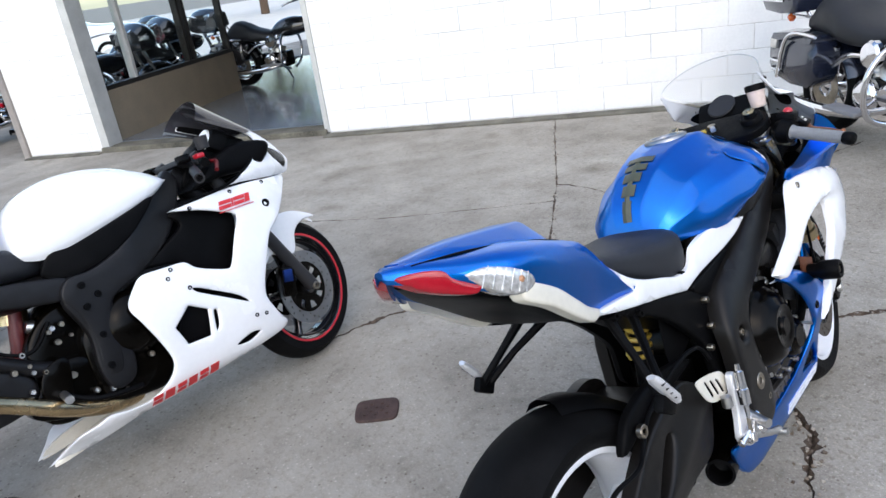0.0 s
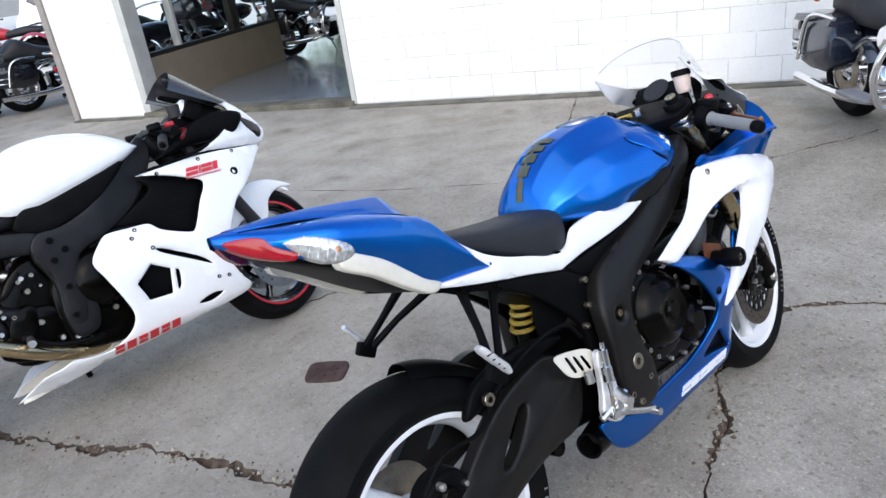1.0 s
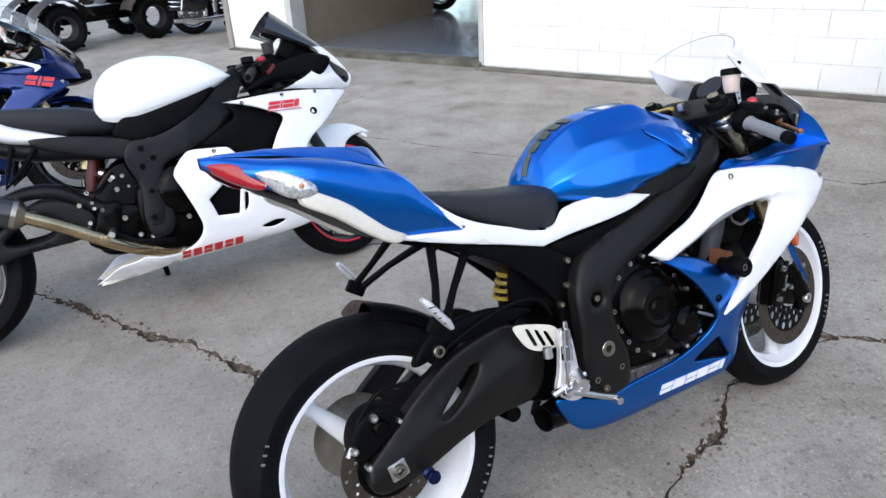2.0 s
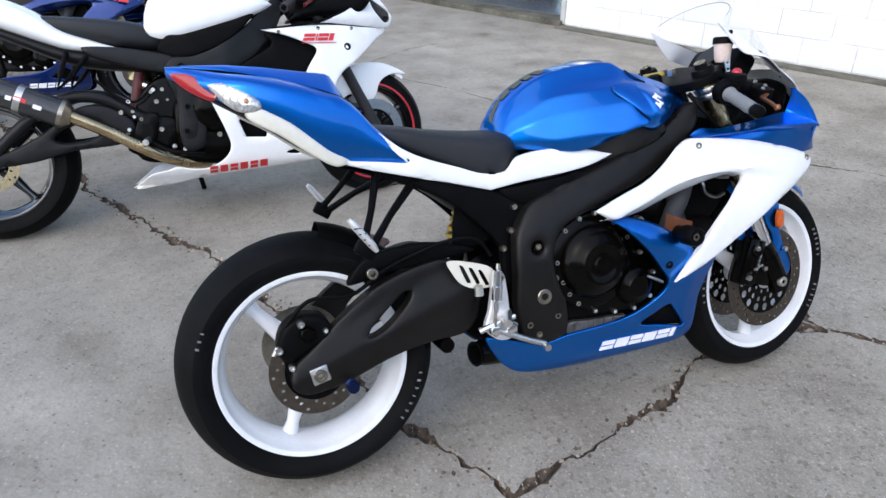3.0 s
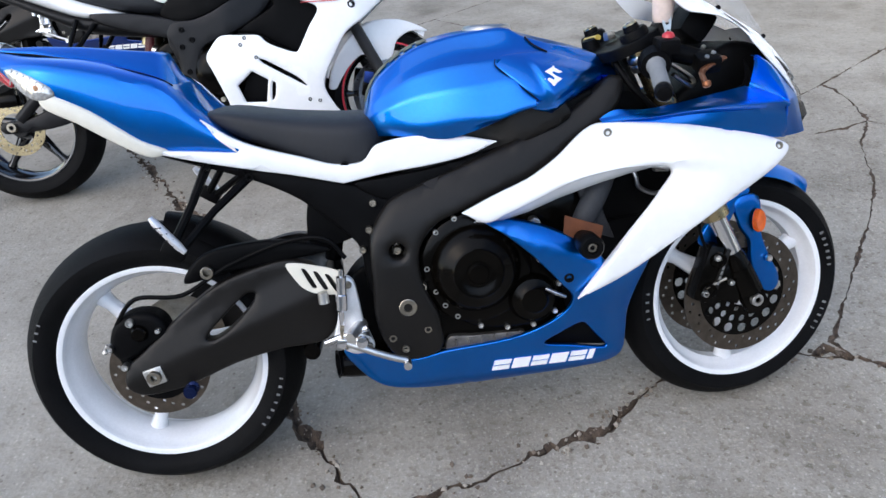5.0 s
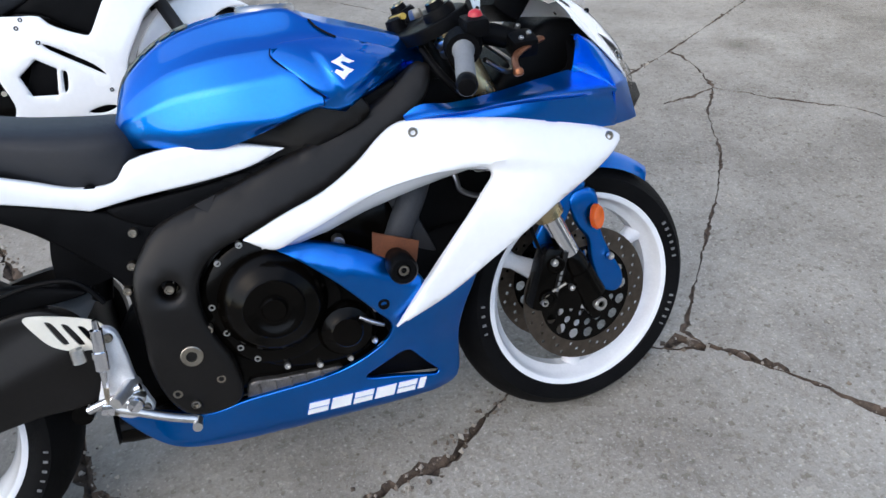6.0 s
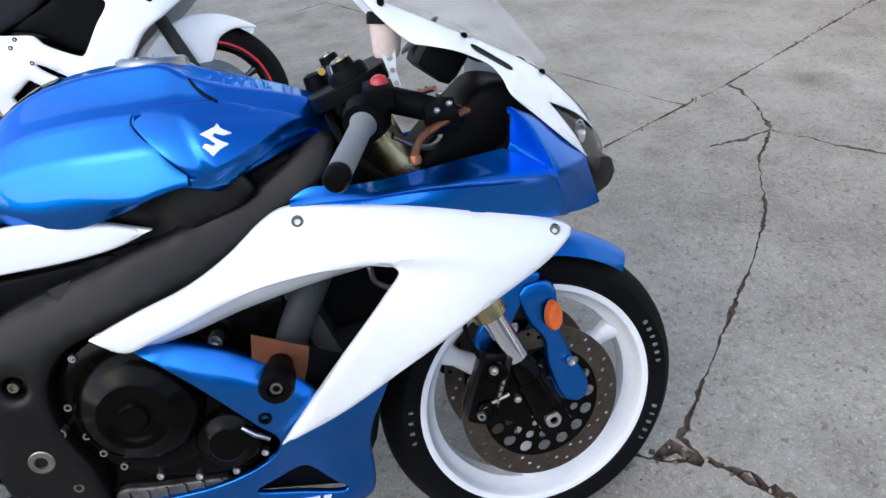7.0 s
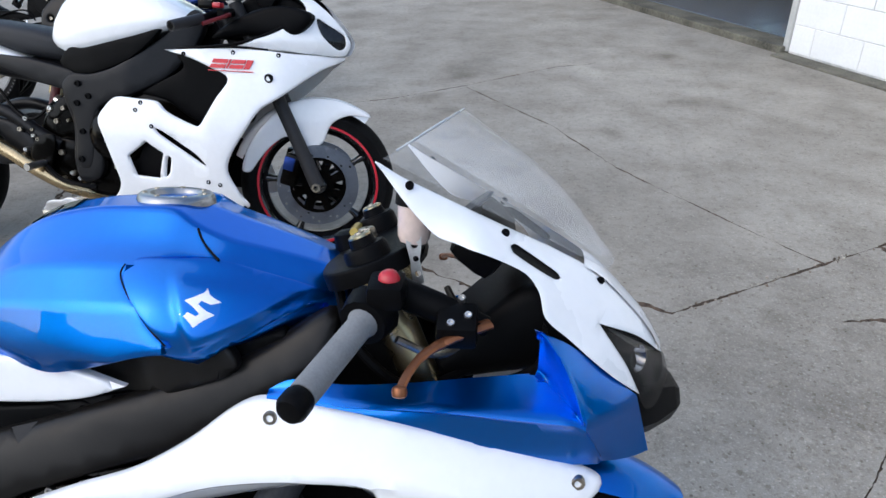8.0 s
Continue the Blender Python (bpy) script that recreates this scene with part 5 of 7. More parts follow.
    part("linkage", lathe([(0.0005, 0.03), (0.02, 0.03), (0.022, 0), (0.022, -0.05)], (0.345, -0.06, 0.285), (0, -1, 0), 16), ENGB, t)

    # fairings
    outer = [(0.718, 0.604, 1), (0.79, 0.634), (0.869, 0.662), (0.93, 0.695), (0.984, 0.735), (1.02, 0.75), (1.08, 0.747), (1.204, 0.729), (1.337, 0.698), (1.42, 0.668), (1.449, 0.645), (1.405, 0.61), (1.29, 0.555), (1.174, 0.49), (1.06, 0.424), (0.952, 0.379, 1), (1.02, 0.463), (1.096, 0.55), (1.143, 0.6), (1.170, 0.63), (1.155, 0.646), (1.08, 0.655), (0.99, 0.648), (0.93, 0.635), (0.86, 0.61), (0.81, 0.592), (0.765, 0.578)]
    fold_z = smooth_table([(1.05, 0.672), (1.155, 0.664), (1.22, 0.656), (1.3, 0.64)])
    ease = lambda u: min(1.0, max(0.0, u)) ** 2 * (3 - 2 * min(1.0, max(0.0, u)))
    # a fold runs on forwards from the upper corner of the opening and dies out
    fold_in = lambda x, z: 0.016 * ease((x - 1.08) / 0.07) * ease((1.33 - x) / 0.16) * ease((fold_z(x) - z) / 0.022) * (1 - ease((fold_z(x) - z - 0.022) / 0.1))
    fw = lambda x, z: lerp(z, [(0.36, 0.235), (0.45, 0.243), (0.55, 0.25), (0.63, 0.25), (0.70, 0.226), (0.76, 0.208)]) - 0.5 * max(0, x - 1.2) ** 1.6 - 0.1 * max(0, 0.85 - x) - fold_in(x, z)
    blade_z = smooth_table([(0.75, 0.566), (0.82, 0.55), (0.896, 0.524), (0.956, 0.488), (1.02, 0.45), (1.14, 0.47)])
    bw = lambda x, z: lerp(z, [(0.14, 0.09), (0.165, 0.126), (0.19, 0.147), (0.25, 0.163), (0.3, 0.177), (0.36, 0.202), (0.42, 0.222), (0.5, 0.232), (0.6, 0.225)]) - 0.35 * max(0, x - 1.02) - 0.08 * max(0, 0.6 - x) - 0.7 * soft_step(z - blade_z(x), 0.005)
    belly = [(0.428, 0.312), (0.51, 0.287), (0.577, 0.265), (0.65, 0.275), (0.80, 0.284), (0.875, 0.304), (0.93, 0.34), (0.945, 0.378), (0.92, 0.415), (0.86, 0.49), (0.80, 0.548), (0.762, 0.575, 1), (0.82, 0.574), (0.896, 0.548), (0.956, 0.512), (1.018, 0.455), (0.975, 0.40), (1.06, 0.42), (1.135, 0.455), (1.1, 0.37), (1.085, 0.31), (1.075, 0.19), (1.0, 0.17), (0.888, 0.162), (0.715, 0.163), (0.57, 0.178), (0.5, 0.2), (0.45, 0.255)]
    for s in both:
        sf = part("side_fairing", panel(outer, fw, 0.018, (), 0.014, 0.01, 5, s), WHITE, t, "glossy painted side fairing")
        rows = []
        for x, za, zb in ((1.166, 0.643, 0.632), (1.13, 0.652, 0.642), (1.08, 0.658, 0.636), (1.03, 0.656, 0.627), (0.99, 0.651, 0.619), (0.93, 0.638, 0.606), (0.86, 0.614, 0.585), (0.81, 0.596, 0.574), (0.77, 0.581, 0.57), (0.745, 0.585, 0.574)):
            y = fw(x, za) - 0.009
            rows.append([Vector((x, s * (y - d), za + (zb - za) * u)) for u, d in ((-0.12, 0.004), (0.1, 0.0), (0.5, 0.011), (0.95, 0.026), (1.0, 0.03), (0.9, 0.033))])
        part("fairing_return", loft(rows, None, False, False), WHITE, sf)
        bp = part("belly_pan", panel(belly, bw, 0.012, [[(0.884, 0.257), (0.925, 0.282), (0.962, 0.3), (0.978, 0.298), (1.005, 0.262), (1.032, 0.228), (1.026, 0.222), (0.95, 0.241)]], 0.022, 0.005, 5, s), BLUE, t, "metallic blue lower fairing")
        part("belly_mesh", panel([(0.875, 0.25), (0.972, 0.31), (1.05, 0.215)], lambda x, z: bw(x, z) - 0.018, 0.004, (), 0.04, 0.001, 1, s, False), BLACK, bp)
        part("belly_inner", panel([(0.93, 0.42), (0.99, 0.5), (1.1, 0.52), (1.17, 0.5), (1.12, 0.4), (1.08, 0.25), (0.98, 0.24)], lambda x, z: bw(x, z) - 0.045, 0.006, (), 0.04, 0.004, 4, s), BLACK, bp)
        slider = part("frame_slider", lathe([(0.0005, 0.05), (0.012, 0.05), (0.014, 0.056), (0.022, 0.056), (0.026, 0.05), (0.026, 0.01), (0.02, 0.0), (0.02, -0.06)], (0.972, s * 0.235, 0.51), (0, s, 0), 20), BLACK, t, "black frame slider puck")
        part("slider_bolt", bolt((0.972, s * 0.281, 0.51), (0, s, 0), 0.01, 0.006), STEEL, slider)
        part("slider_bracket", plate([(0.938, 0.566), (1.02, 0.532), (1.012, 0.5), (0.998, 0.464), (0.96, 0.47), (0.928, 0.5)] if s < 0 else [(0.938, 0.566), (1.02, 0.532), (0.998, 0.464), (0.928, 0.5)], s * 0.213, s * 0.209, (), 0.0015, 0.02, 2, False), RUST, slider, "rust brown slider bracket")
        for bx, bz in ((1.037, 0.731), (1.417, 0.655)):
            part("fairing_bolt", bolt((bx, s * (fw(bx, bz) - 0.003), bz), (0, s, 0), 0.009, 0.006), STEEL, sf)
        bolt((0.935, s * (bw(0.935, 0.43) - 0.002), 0.43), (0, s, 0), 0.011, 0.005, bm := bmesh.new())
        part("belly_screw", bm, BLACK, bp)
        # upper cowl: shelf beside the grip, facet behind the nose, front flank and the stepped band over the fairing
        at = lambda p: Vector((p[0], s * p[1], p[2]))
        peak, back, corner, tip, toe, heel_ = (1.362, 0.204, 0.85), (1.363, 0.174, 0.785), (1.414, 0.238, 0.752), (1.493, 0.136, 0.747), (1.514, 0.132, 0.668), (1.452, 0.166, 0.668)
        lip = bend([at(p) for p in ((1.03, 0.188, 0.756), (1.06, 0.188, 0.77), (1.12, 0.185, 0.762), (1.2, 0.181, 0.766), (1.285, 0.177, 0.776), back)], 5)
        edge_ = bend([at(p) for p in ((1.03, 0.2, 0.751), (1.08, 0.206, 0.753), (1.15, 0.215, 0.752), (1.24, 0.226, 0.756), (1.335, 0.235, 0.755), corner)], 5)
        foot = bend([at(p) for p in ((1.03, 0.196, 0.738), (1.1, 0.2, 0.736), (1.2, 0.206, 0.722), (1.3, 0.204, 0.7), (1.39, 0.188, 0.677), heel_)], 5)
        b = bmesh.new()
        between = lambda p, q, k, sag=0.0: [p.lerp(q, i / k) + Vector((0, -s * sag * math.sin(math.pi * i / k), 0)) for i in range(k + 1)]
        loft([between(p, q, 5, 0.003) for p, q in zip(lip, edge_)], b, False, False)
        step_ = [p.lerp(q, 0.14) + Vector((0, -s * 0.014 * min(1.0, i / 8), 0)) for i, (p, q) in enumerate(zip(edge_, foot))]
        loft([[p, m] + between(m, q, 4, -0.003)[1:] for p, m, q in zip(edge_, step_, foot)], b, False, False)
        crest = bend([at(peak), at((1.385, 0.219, 0.825)), at((1.403, 0.232, 0.787)), at(corner)], 4)
        inner = [at(peak).lerp(at(back), k / 6) if k < 6 else at(back).lerp(at(corner), (k - 6) / 6) for k in range(13)]
        loft([between(p, q, 4, 0.003) for p, q in zip(inner, crest)], b, False, False)
        seam_ = bend([at(peak), at((1.4, 0.188, 0.83)), at((1.447, 0.163, 0.788)), at(tip)], 4)
        loft([between(p, q, 6, -0.006 * i / 12) for i, (p, q) in enumerate(zip(crest, seam_))], b, False, False)
        loft([between(at(corner).lerp(at(heel_), i / 6), at(tip).lerp(at(toe), i / 6), 6, -0.006) for i in range(7)], b, False, False)
        bmesh.ops.remove_doubles(b, verts=b.verts[:], dist=0.0012)
        bmesh.ops.recalc_face_normals(b, faces=b.faces[:])
        creased = [e for e in b.edges if len(e.link_faces) == 2 and e.calc_face_angle() > 0.8]
        bmesh.ops.bevel(b, geom=creased, offset=0.0018, segments=2, affect="EDGES", profile=0.5, clamp_overlap=True)
        bmesh.ops.solidify(b, geom=b.faces[:], thickness=0.004)
        for v in b.verts:
            v.co.z = min(v.co.z, 0.85)
        part("upper_cowl", b, BLUE, t, "metallic blue upper cowl with a sharp shelf").data.set_sharp_from_angle(angle=radians(48))
        nose = [(1.158, 1.04), (1.188, 1.022), (1.255, 0.988), (1.321, 0.955), (1.385, 0.922), (1.44, 0.889), (1.49, 0.843), (1.522, 0.808), (1.545, 0.768, 1), (1.498, 0.808), (1.44, 0.84, 1), (1.478, 0.785), (1.498, 0.745, 1), (1.455, 0.782), (1.4, 0.834), (1.367, 0.866), (1.36, 0.89), (1.342, 0.911), (1.298, 0.934), (1.262, 0.945), (1.236, 0.952), (1.212, 0.973), (1.188, 1.0), (1.168, 1.026)]
        def ny(x, z):
            zt = lerp(x, [(1.15, 1.045), (1.255, 0.99), (1.385, 0.923), (1.45, 0.884), (1.51, 0.824), (1.545, 0.772)])
            zb = lerp(x, [(1.15, 1.035), (1.19, 0.996), (1.236, 0.951), (1.29, 0.936), (1.363, 0.872), (1.4, 0.83), (1.455, 0.783), (1.498, 0.745), (1.545, 0.72)])
            yt = lerp(x, [(1.15, 0.152), (1.2, 0.14), (1.318, 0.106), (1.385, 0.076), (1.446, 0.045), (1.5, 0.033), (1.545, 0.025)])
            yb = lerp(x, [(1.15, 0.154), (1.19, 0.158), (1.24, 0.169), (1.29, 0.186), (1.33, 0.196), (1.363, 0.2), (1.4, 0.195), (1.44, 0.177), (1.498, 0.135), (1.545, 0.085)])
            return yt + (yb - yt) * min(1.15, max(0.0, (zt - z) / (zt - zb))) ** lerp(x, [(1.15, 0.85), (1.36, 0.8), (1.43, 0.6), (1.55, 0.55)])
        np_ = part("nose_cowl", panel(nose, ny, 0.008, [[(1.325, 0.938), (1.332, 0.938), (1.384, 0.902), (1.389, 0.895), (1.381, 0.896), (1.33, 0.93)]], 0.018, 0.006, 5, s), NOSE, t, "upper nose cowl")
        part("vent", panel([(1.32, 0.94), (1.334, 0.942), (1.388, 0.905), (1.393, 0.893), (1.38, 0.893), (1.326, 0.927)], lambda x, z: ny(x, z) - 0.006, 0.004, (), 0.03, 0.001, 3, s), BLACK, np_)
        for bx, bz in ((1.2, 1.012), (1.318, 0.952), (1.447, 0.88)):
            part("screen_bolt", bolt((bx, s * (ny(bx, bz) + 0.002), bz), (0.2, s, 0.6), 0.0055, 0.003), BLACK, np_)
        lamp = [(1.44, 0.84, 1), (1.5, 0.806), (1.545, 0.772), (1.548, 0.735), (1.515, 0.715), (1.49, 0.755)]
        hl_ = part("headlight", panel(lamp, lambda x, z: ny(x, z) - 0.04, 0.012, (), 0.02, 0.004, 4, s), BLACK, t, "clear headlight in a dark surround")
        part("lens", panel(lamp, lambda x, z: ny(x, z) - 0.012, 0.003, (), 0.02, 0.004, 4, s), SMOKE, hl_, "clear headlight glass")
        part("reflector_bowl", lathe([(0.003, -0.014), (0.009, -0.012), (0.015, -0.004), (0.018, 0.006), (0.02, 0.006)], (1.498, s * (ny(1.498, 0.775) - 0.032), 0.778), (0.7, s * 0.65, 0.1), 20), CHROME, hl_, "bright lamp reflector")
        part("lamp_trim", panel([(1.455, 0.826), (1.5, 0.797), (1.535, 0.772), (1.5, 0.79)], lambda x, z: ny(x, z) - 0.02, 0.004, (), 0.02, 0.002, 3, s), ALU, hl_)
        part("inner_shield", panel([(1.0, 0.64), (1.0, 0.76), (1.06, 0.8), (1.16, 0.79), (1.26, 0.74), (1.26, 0.64)], lambda x, z: 0.076, 0.006, (), 0.05, 0.003, 4, s), BLACK, t)
        part("air_duct", block((1.17, s * 0.163, 0.705), (0.34, 0.052, 0.05), bevel=0.015), BLACK, t)
        part("fairing_inner", panel([(1.03, 0.74), (1.1, 0.755), (1.25, 0.755), (1.36, 0.79), (1.37, 0.84), (1.38, 0.78), (1.3, 0.71), (1.2, 0.69), (1.06, 0.68)], lambda x, z: lerp(z, [(0.7, 0.17), (0.76, 0.165), (0.9, 0.12)]), 0.006, (), 0.04, 0.003, 4, s), BLACK, t)
    bars_mark(0.756, 0.203, 0.0, [0.04, 0.04, 0.038, 0.04, 0.038, 0.013], 0.026, 0.006, -1.5, 0.3, DECALW, t, "maker_mark", label="white lettering bars", yfun=lambda x, z: bw(x, z) + 0.001)
    part("nose_intake", loft([[Vector((x, y * w, z0 + (z1 - z0) * h)) for y, h in ((-1, 0.5), (-0.7, 1), (0.7, 1), (1, 0.5), (0.6, 0), (-0.6, 0))] for x, w, z0, z1 in ((1.4, 0.15, 0.655, 0.745), (1.48, 0.15, 0.655, 0.745), (1.53, 0.105, 0.66, 0.73), (1.565, 0.06, 0.668, 0.72), (1.576, 0.04, 0.675, 0.712))]), BLACK, t, "black central air intake")

    rows = []
    for i in range(9):
        x = 1.425 + 0.115 * i / 8
        zt = lerp(x, [(1.42, 0.902), (1.45, 0.884), (1.5, 0.834), (1.522, 0.808), (1.545, 0.769)])
        w = lerp(x, [(1.42, 0.072), (1.45, 0.062), (1.5, 0.052), (1.545, 0.044)])
        rows.append([Vector((x + 0.005 * (1 - u * u), w * u, zt - 0.001 + 0.005 * (1 - u * u))) for u in (-1, -0.6, -0.2, 0.2, 0.6, 1)])
    b = loft(rows, None, False, False)
    bmesh.ops.solidify(b, geom=b.faces[:], thickness=0.004)
    part("nose_ridge", b, NOSE, t)

    # screen
    e = smooth_table([(0, 1.168), (0.5, 1.325), (1, 1.462)])
    ew = smooth_table([(0, 0.148), (0.5, 0.103), (1, 0.034)])
    ez = smooth_table([(0, 1.044), (0.5, 0.962), (1, 0.886)])
    cx = smooth_table([(0, 1.258), (0.5, 1.385), (1, 1.475)])
    cz = smooth_table([(0, 1.1), (0.5, 1.008), (1, 0.898)])
    rows = []
    for i in range(19):
        u = i / 18
        rows.append([Vector((e(u) + (cx(u) - e(u)) * math.cos(v * math.pi / 2), ew(u) * math.sin(v * math.pi / 2) if abs(v) < 1 else ew(u) * v, ez(u) + (cz(u) - ez(u)) * math.cos(v * math.pi / 2))) for v in (k / 9 - 1 for k in range(19))])
    b = loft(rows, None, False, False)
    bmesh.ops.solidify(b, geom=b.faces[:], thickness=0.003)
    sc = part("windscreen", b, CLEAR, t, "clear double-bubble windscreen")
    sc.visible_shadow = False
    part("screen_edge", tube([r for r in rows[0][1:-1]], 0.0016, 6), mat("polished acrylic edge", (0.4, 0.42, 0.43), 0.2, 0.0, 0.5, 0.04, 20), sc)

    # fork, bars and cockpit
    up = Vector((-0.39, 0, 0.92)).normalized()
    for s in both:
        ax = steer @ Vector((0, s * 0.108, 0))
        lo, mid, hi = ax + up * 0.03, ax + up * 0.245, ax + up * 0.72
        fk = part("fork_leg", tube([lo, ax + up * 0.12, ax + up * 0.135], [0.027, 0.026, 0.022], 16), ENGB, t, "black fork leg with a polished upper tube")
        part("fork_slider", tube([ax + up * 0.13, mid], 0.0215, 20), CHROME, fk, "polished fork tube")
        part("fork_tube", tube([mid, ax + up * 0.5, hi - up * 0.03], [0.027, 0.027, 0.027], 16), GOLD, fk, "gold upper fork tube")
        part("fork_collar", lathe([(0.024, -0.012), (0.032, -0.012), (0.032, 0.02), (0.026, 0.024)], mid, up, 18), GOLD, fk)
        part("fork_boot", tube([ax + up * 0.02, ax + up * 0.09], [0.032, 0.029], 16), ENGB, fk)
        part("fork_foot", block(ax + Vector((0.0, 0, 0.0)), (0.06, 0.034, 0.07), Matrix.Rotation(radians(-23), 4, "Y"), 0.012), ENGB, fk)
        axis_nut(ax + Vector((0, s * 0.02, 0)), 0.015, 0.008, ALU, fk, axis=(0.1 * -s, s, 0))
        part("fork_cap", lathe([(0.0005, 0.012), (0.016, 0.012), (0.018, 0.0), (0.027, 0.0), (0.031, -0.006), (0.031, -0.04)], hi - up * 0.012, up, 18), BLACK, fk)
        part("cap_dial", lathe([(0.006, 0.003), (0.012, 0.004), (0.0155, 0.002), (0.016, -0.004)], hi + up * 0.0005, up, 18), GOLD, fk, "gold damping dial")
        part("preload_screw", lathe([(0.0005, 0.004), (0.005, 0.004), (0.006, 0.0), (0.006, -0.02)], hi + up * 0.002, up, 6), STEEL, fk)
        for d in (0.072, 0.09):
            part("clamp_ring", lathe([(0.0275, -0.008), (0.033, -0.008), (0.0345, -0.005), (0.0345, 0.005), (0.033, 0.008), (0.0275, 0.008)], hi - up * d, up, 24), ALU, fk, "bright clip-on clamp ring")
        lean = Matrix.Rotation(radians(20), 4, "Y")
        fcal = part("front_caliper", block(ax + Vector((-0.105, s * -0.012, 0.075)), (0.062, 0.06, 0.145), lean, 0.016), ENGB, t, "black radial brake caliper")
        for d in (-0.036, 0.036):
            part("caliper_piston", lathe([(0.0005, 0.005), (0.01, 0.005), (0.012, 0.008), (0.016, 0.008), (0.02, 0.004), (0.021, -0.004)], ax + Vector((-0.105 + d * 0.34, s * 0.018, 0.075 + d)), (0, s, 0), 20), ENGB, fcal)
        part("caliper_rib", block(ax + Vector((-0.088, s * 0.016, 0.08)), (0.012, 0.014, 0.12), lean, 0.004), FRAMEB, fcal)
        for d in (-0.024, -0.012, 0.0, 0.012, 0.024):
            part("mark_bar", block(ax + Vector((-0.088 + d * 0.36, s * 0.0235, 0.08 + d)), (0.005, 0.0012, 0.009), lean, 0.0003), TYREW, fcal)
        part("pad_pin", tube([ax + Vector((-0.13, s * 0.02, 0.045)), ax + Vector((-0.075, s * 0.02, 0.065))], 0.004, 8), STEEL, fcal)
        part("caliper_bracket", block(ax + Vector((-0.055, s * -0.004, 0.045)), (0.07, 0.03, 0.1), Matrix.Rotation(radians(20), 4, "Y"), 0.012), ENGB, t)
        for d in (-0.04, 0.045):
            part("caliper_bolt", bolt(ax + Vector((-0.115 + d * 0.35, s * 0.02, 0.075 + d)), (0, s, 0), 0.008, 0.012), ALU, t)
            part("caliper_bolt", bolt(ax + Vector((-0.06, s * 0.01, 0.09 + d)), (0, s, 0), 0.007, 0.01), ALU, t)
        part("brake_line", tube(bend([ax + Vector((-0.12, s * 0.01, 0.14)), ax + Vector((-0.14, s * 0.02, 0.22)), ax + Vector((-0.1, s * 0.01, 0.34))]), 0.004, 6), BLACK, t)
        fen = [(-0.03, 0.24), (0.034, 0.24), (0.042, 0.15), (0.064, 0.088), (0.088, 0.04), (0.088, 0.008), (0.068, -0.006), (0.04, 0.006), (0.026, 0.03), (0.012, 0.085), (0.01, 0.133), (-0.014, 0.17)]
        pm = panel(fen, lambda x, z: 0.082 + 0.02 * max(0, 0.15 - z), 0.012, (), 0.02, 0.006, 4, s)
        part("fender_side", turned(pm, steer), BLUE, t, "blue fender fork guard")
        part("fender_stay", turned(panel([(-0.12, 0.155), (-0.04, 0.26), (0.015, 0.26), (-0.02, 0.22), (-0.08, 0.13)], lambda x, z: 0.078, 0.01, (), 0.03, 0.005, 4, s), steer), BLUE, t)
        part("reflector", turned(lathe([(0.0005, 0.012), (0.02, 0.011), (0.023, 0.006), (0.023, -0.004)], (0, 0, 0), (0.2, s, 0), 20), steer @ Matrix.Translation((0.026, s * 0.09, 0.184)) @ Matrix.Diagonal((0.72, 1, 1.25, 1))), AMBER, t, "amber side reflector")
        grip0, grip1 = Vector((1.15, s * 0.2, 0.852)), Vector((1.111, s * 0.33, 0.816))
        bar = part("clip_on", tube([Vector((1.165, s * 0.11, 0.868)), grip0, grip1], 0.011, 12), BLACK, t, "black clip-on handlebar")
        part("grip", tube([grip0, grip0 + (grip1 - grip0) * 0.05, grip1], [0.02, 0.0165, 0.0165], 16), GREY, bar, "grey rubber grip")
        part("bar_end", tube([grip1, grip1 + (grip1 - grip0) * 0.04, grip1 + (grip1 - grip0) * 0.15, grip1 + (grip1 - grip0) * 0.19, grip1 + (grip1 - grip0) * 0.2], [0.015, 0.0175, 0.0175, 0.014, 0.009], 20), BLACK, bar)
        part("switch_housing", tube([grip0 + (grip0 - grip1) * 0.34, grip0 + (grip0 - grip1) * 0.2, grip0], [0.026, 0.036, 0.03], 14), BLACK, bar)
        root = [(1.302, s * 0.178, 0.85), (1.283, s * 0.188, 0.846), (1.262, s * 0.202, 0.841), (1.247, s * 0.214, 0.836)]
        slim = [(1.247, s * 0.214, 0.836), (1.235, s * 0.229, 0.833), (1.223, s * 0.252, 0.829), (1.214, s * 0.278, 0.822), (1.209, s * 0.298, 0.814)]
        lev = part("lever", tube(bend(root), [0.012] * 12 + [0.0115, 0.011, 0.0105, 0.01, 0.0095, 0.009, 0.008], 10, flat=0.5), BRONZE, bar, "bronze short brake lever")
        part("lever_blade", tube(bend(slim), [0.008] * 4 + [0.0068] * 8 + [0.0058] * 12 + [0.006], 8, flat=0.7), BRONZE, lev)
        for k in (0.25, 0.5, 0.75):
            p_ = Vector(root[0]).lerp(Vector(root[3]), k)
            part("lever_hole", lathe([(0.0005, 0.001), (0.0045, 0.001), (0.0045, -0.002)], p_ + Vector((-0.001, -s * 0.001, 0.0062)), (0.1, -s * 0.2, 1), 10), BLACK, lev)
        part("lever_ball", lathe([(0.0005, 0.007), (0.005, 0.0065), (0.008, 0.0045), (0.009, 0.0), (0.008, -0.0045), (0.005, -0.0065), (0.0005, -0.007)], (1.209, s * 0.302, 0.813), (0, 0.3, 1), 14), BRONZE, lev)
        part("fender_bolt", turned(bolt((0.055, s * 0.092, 0.085), (0, s, 0), 0.008, 0.005), steer), ALU, t)
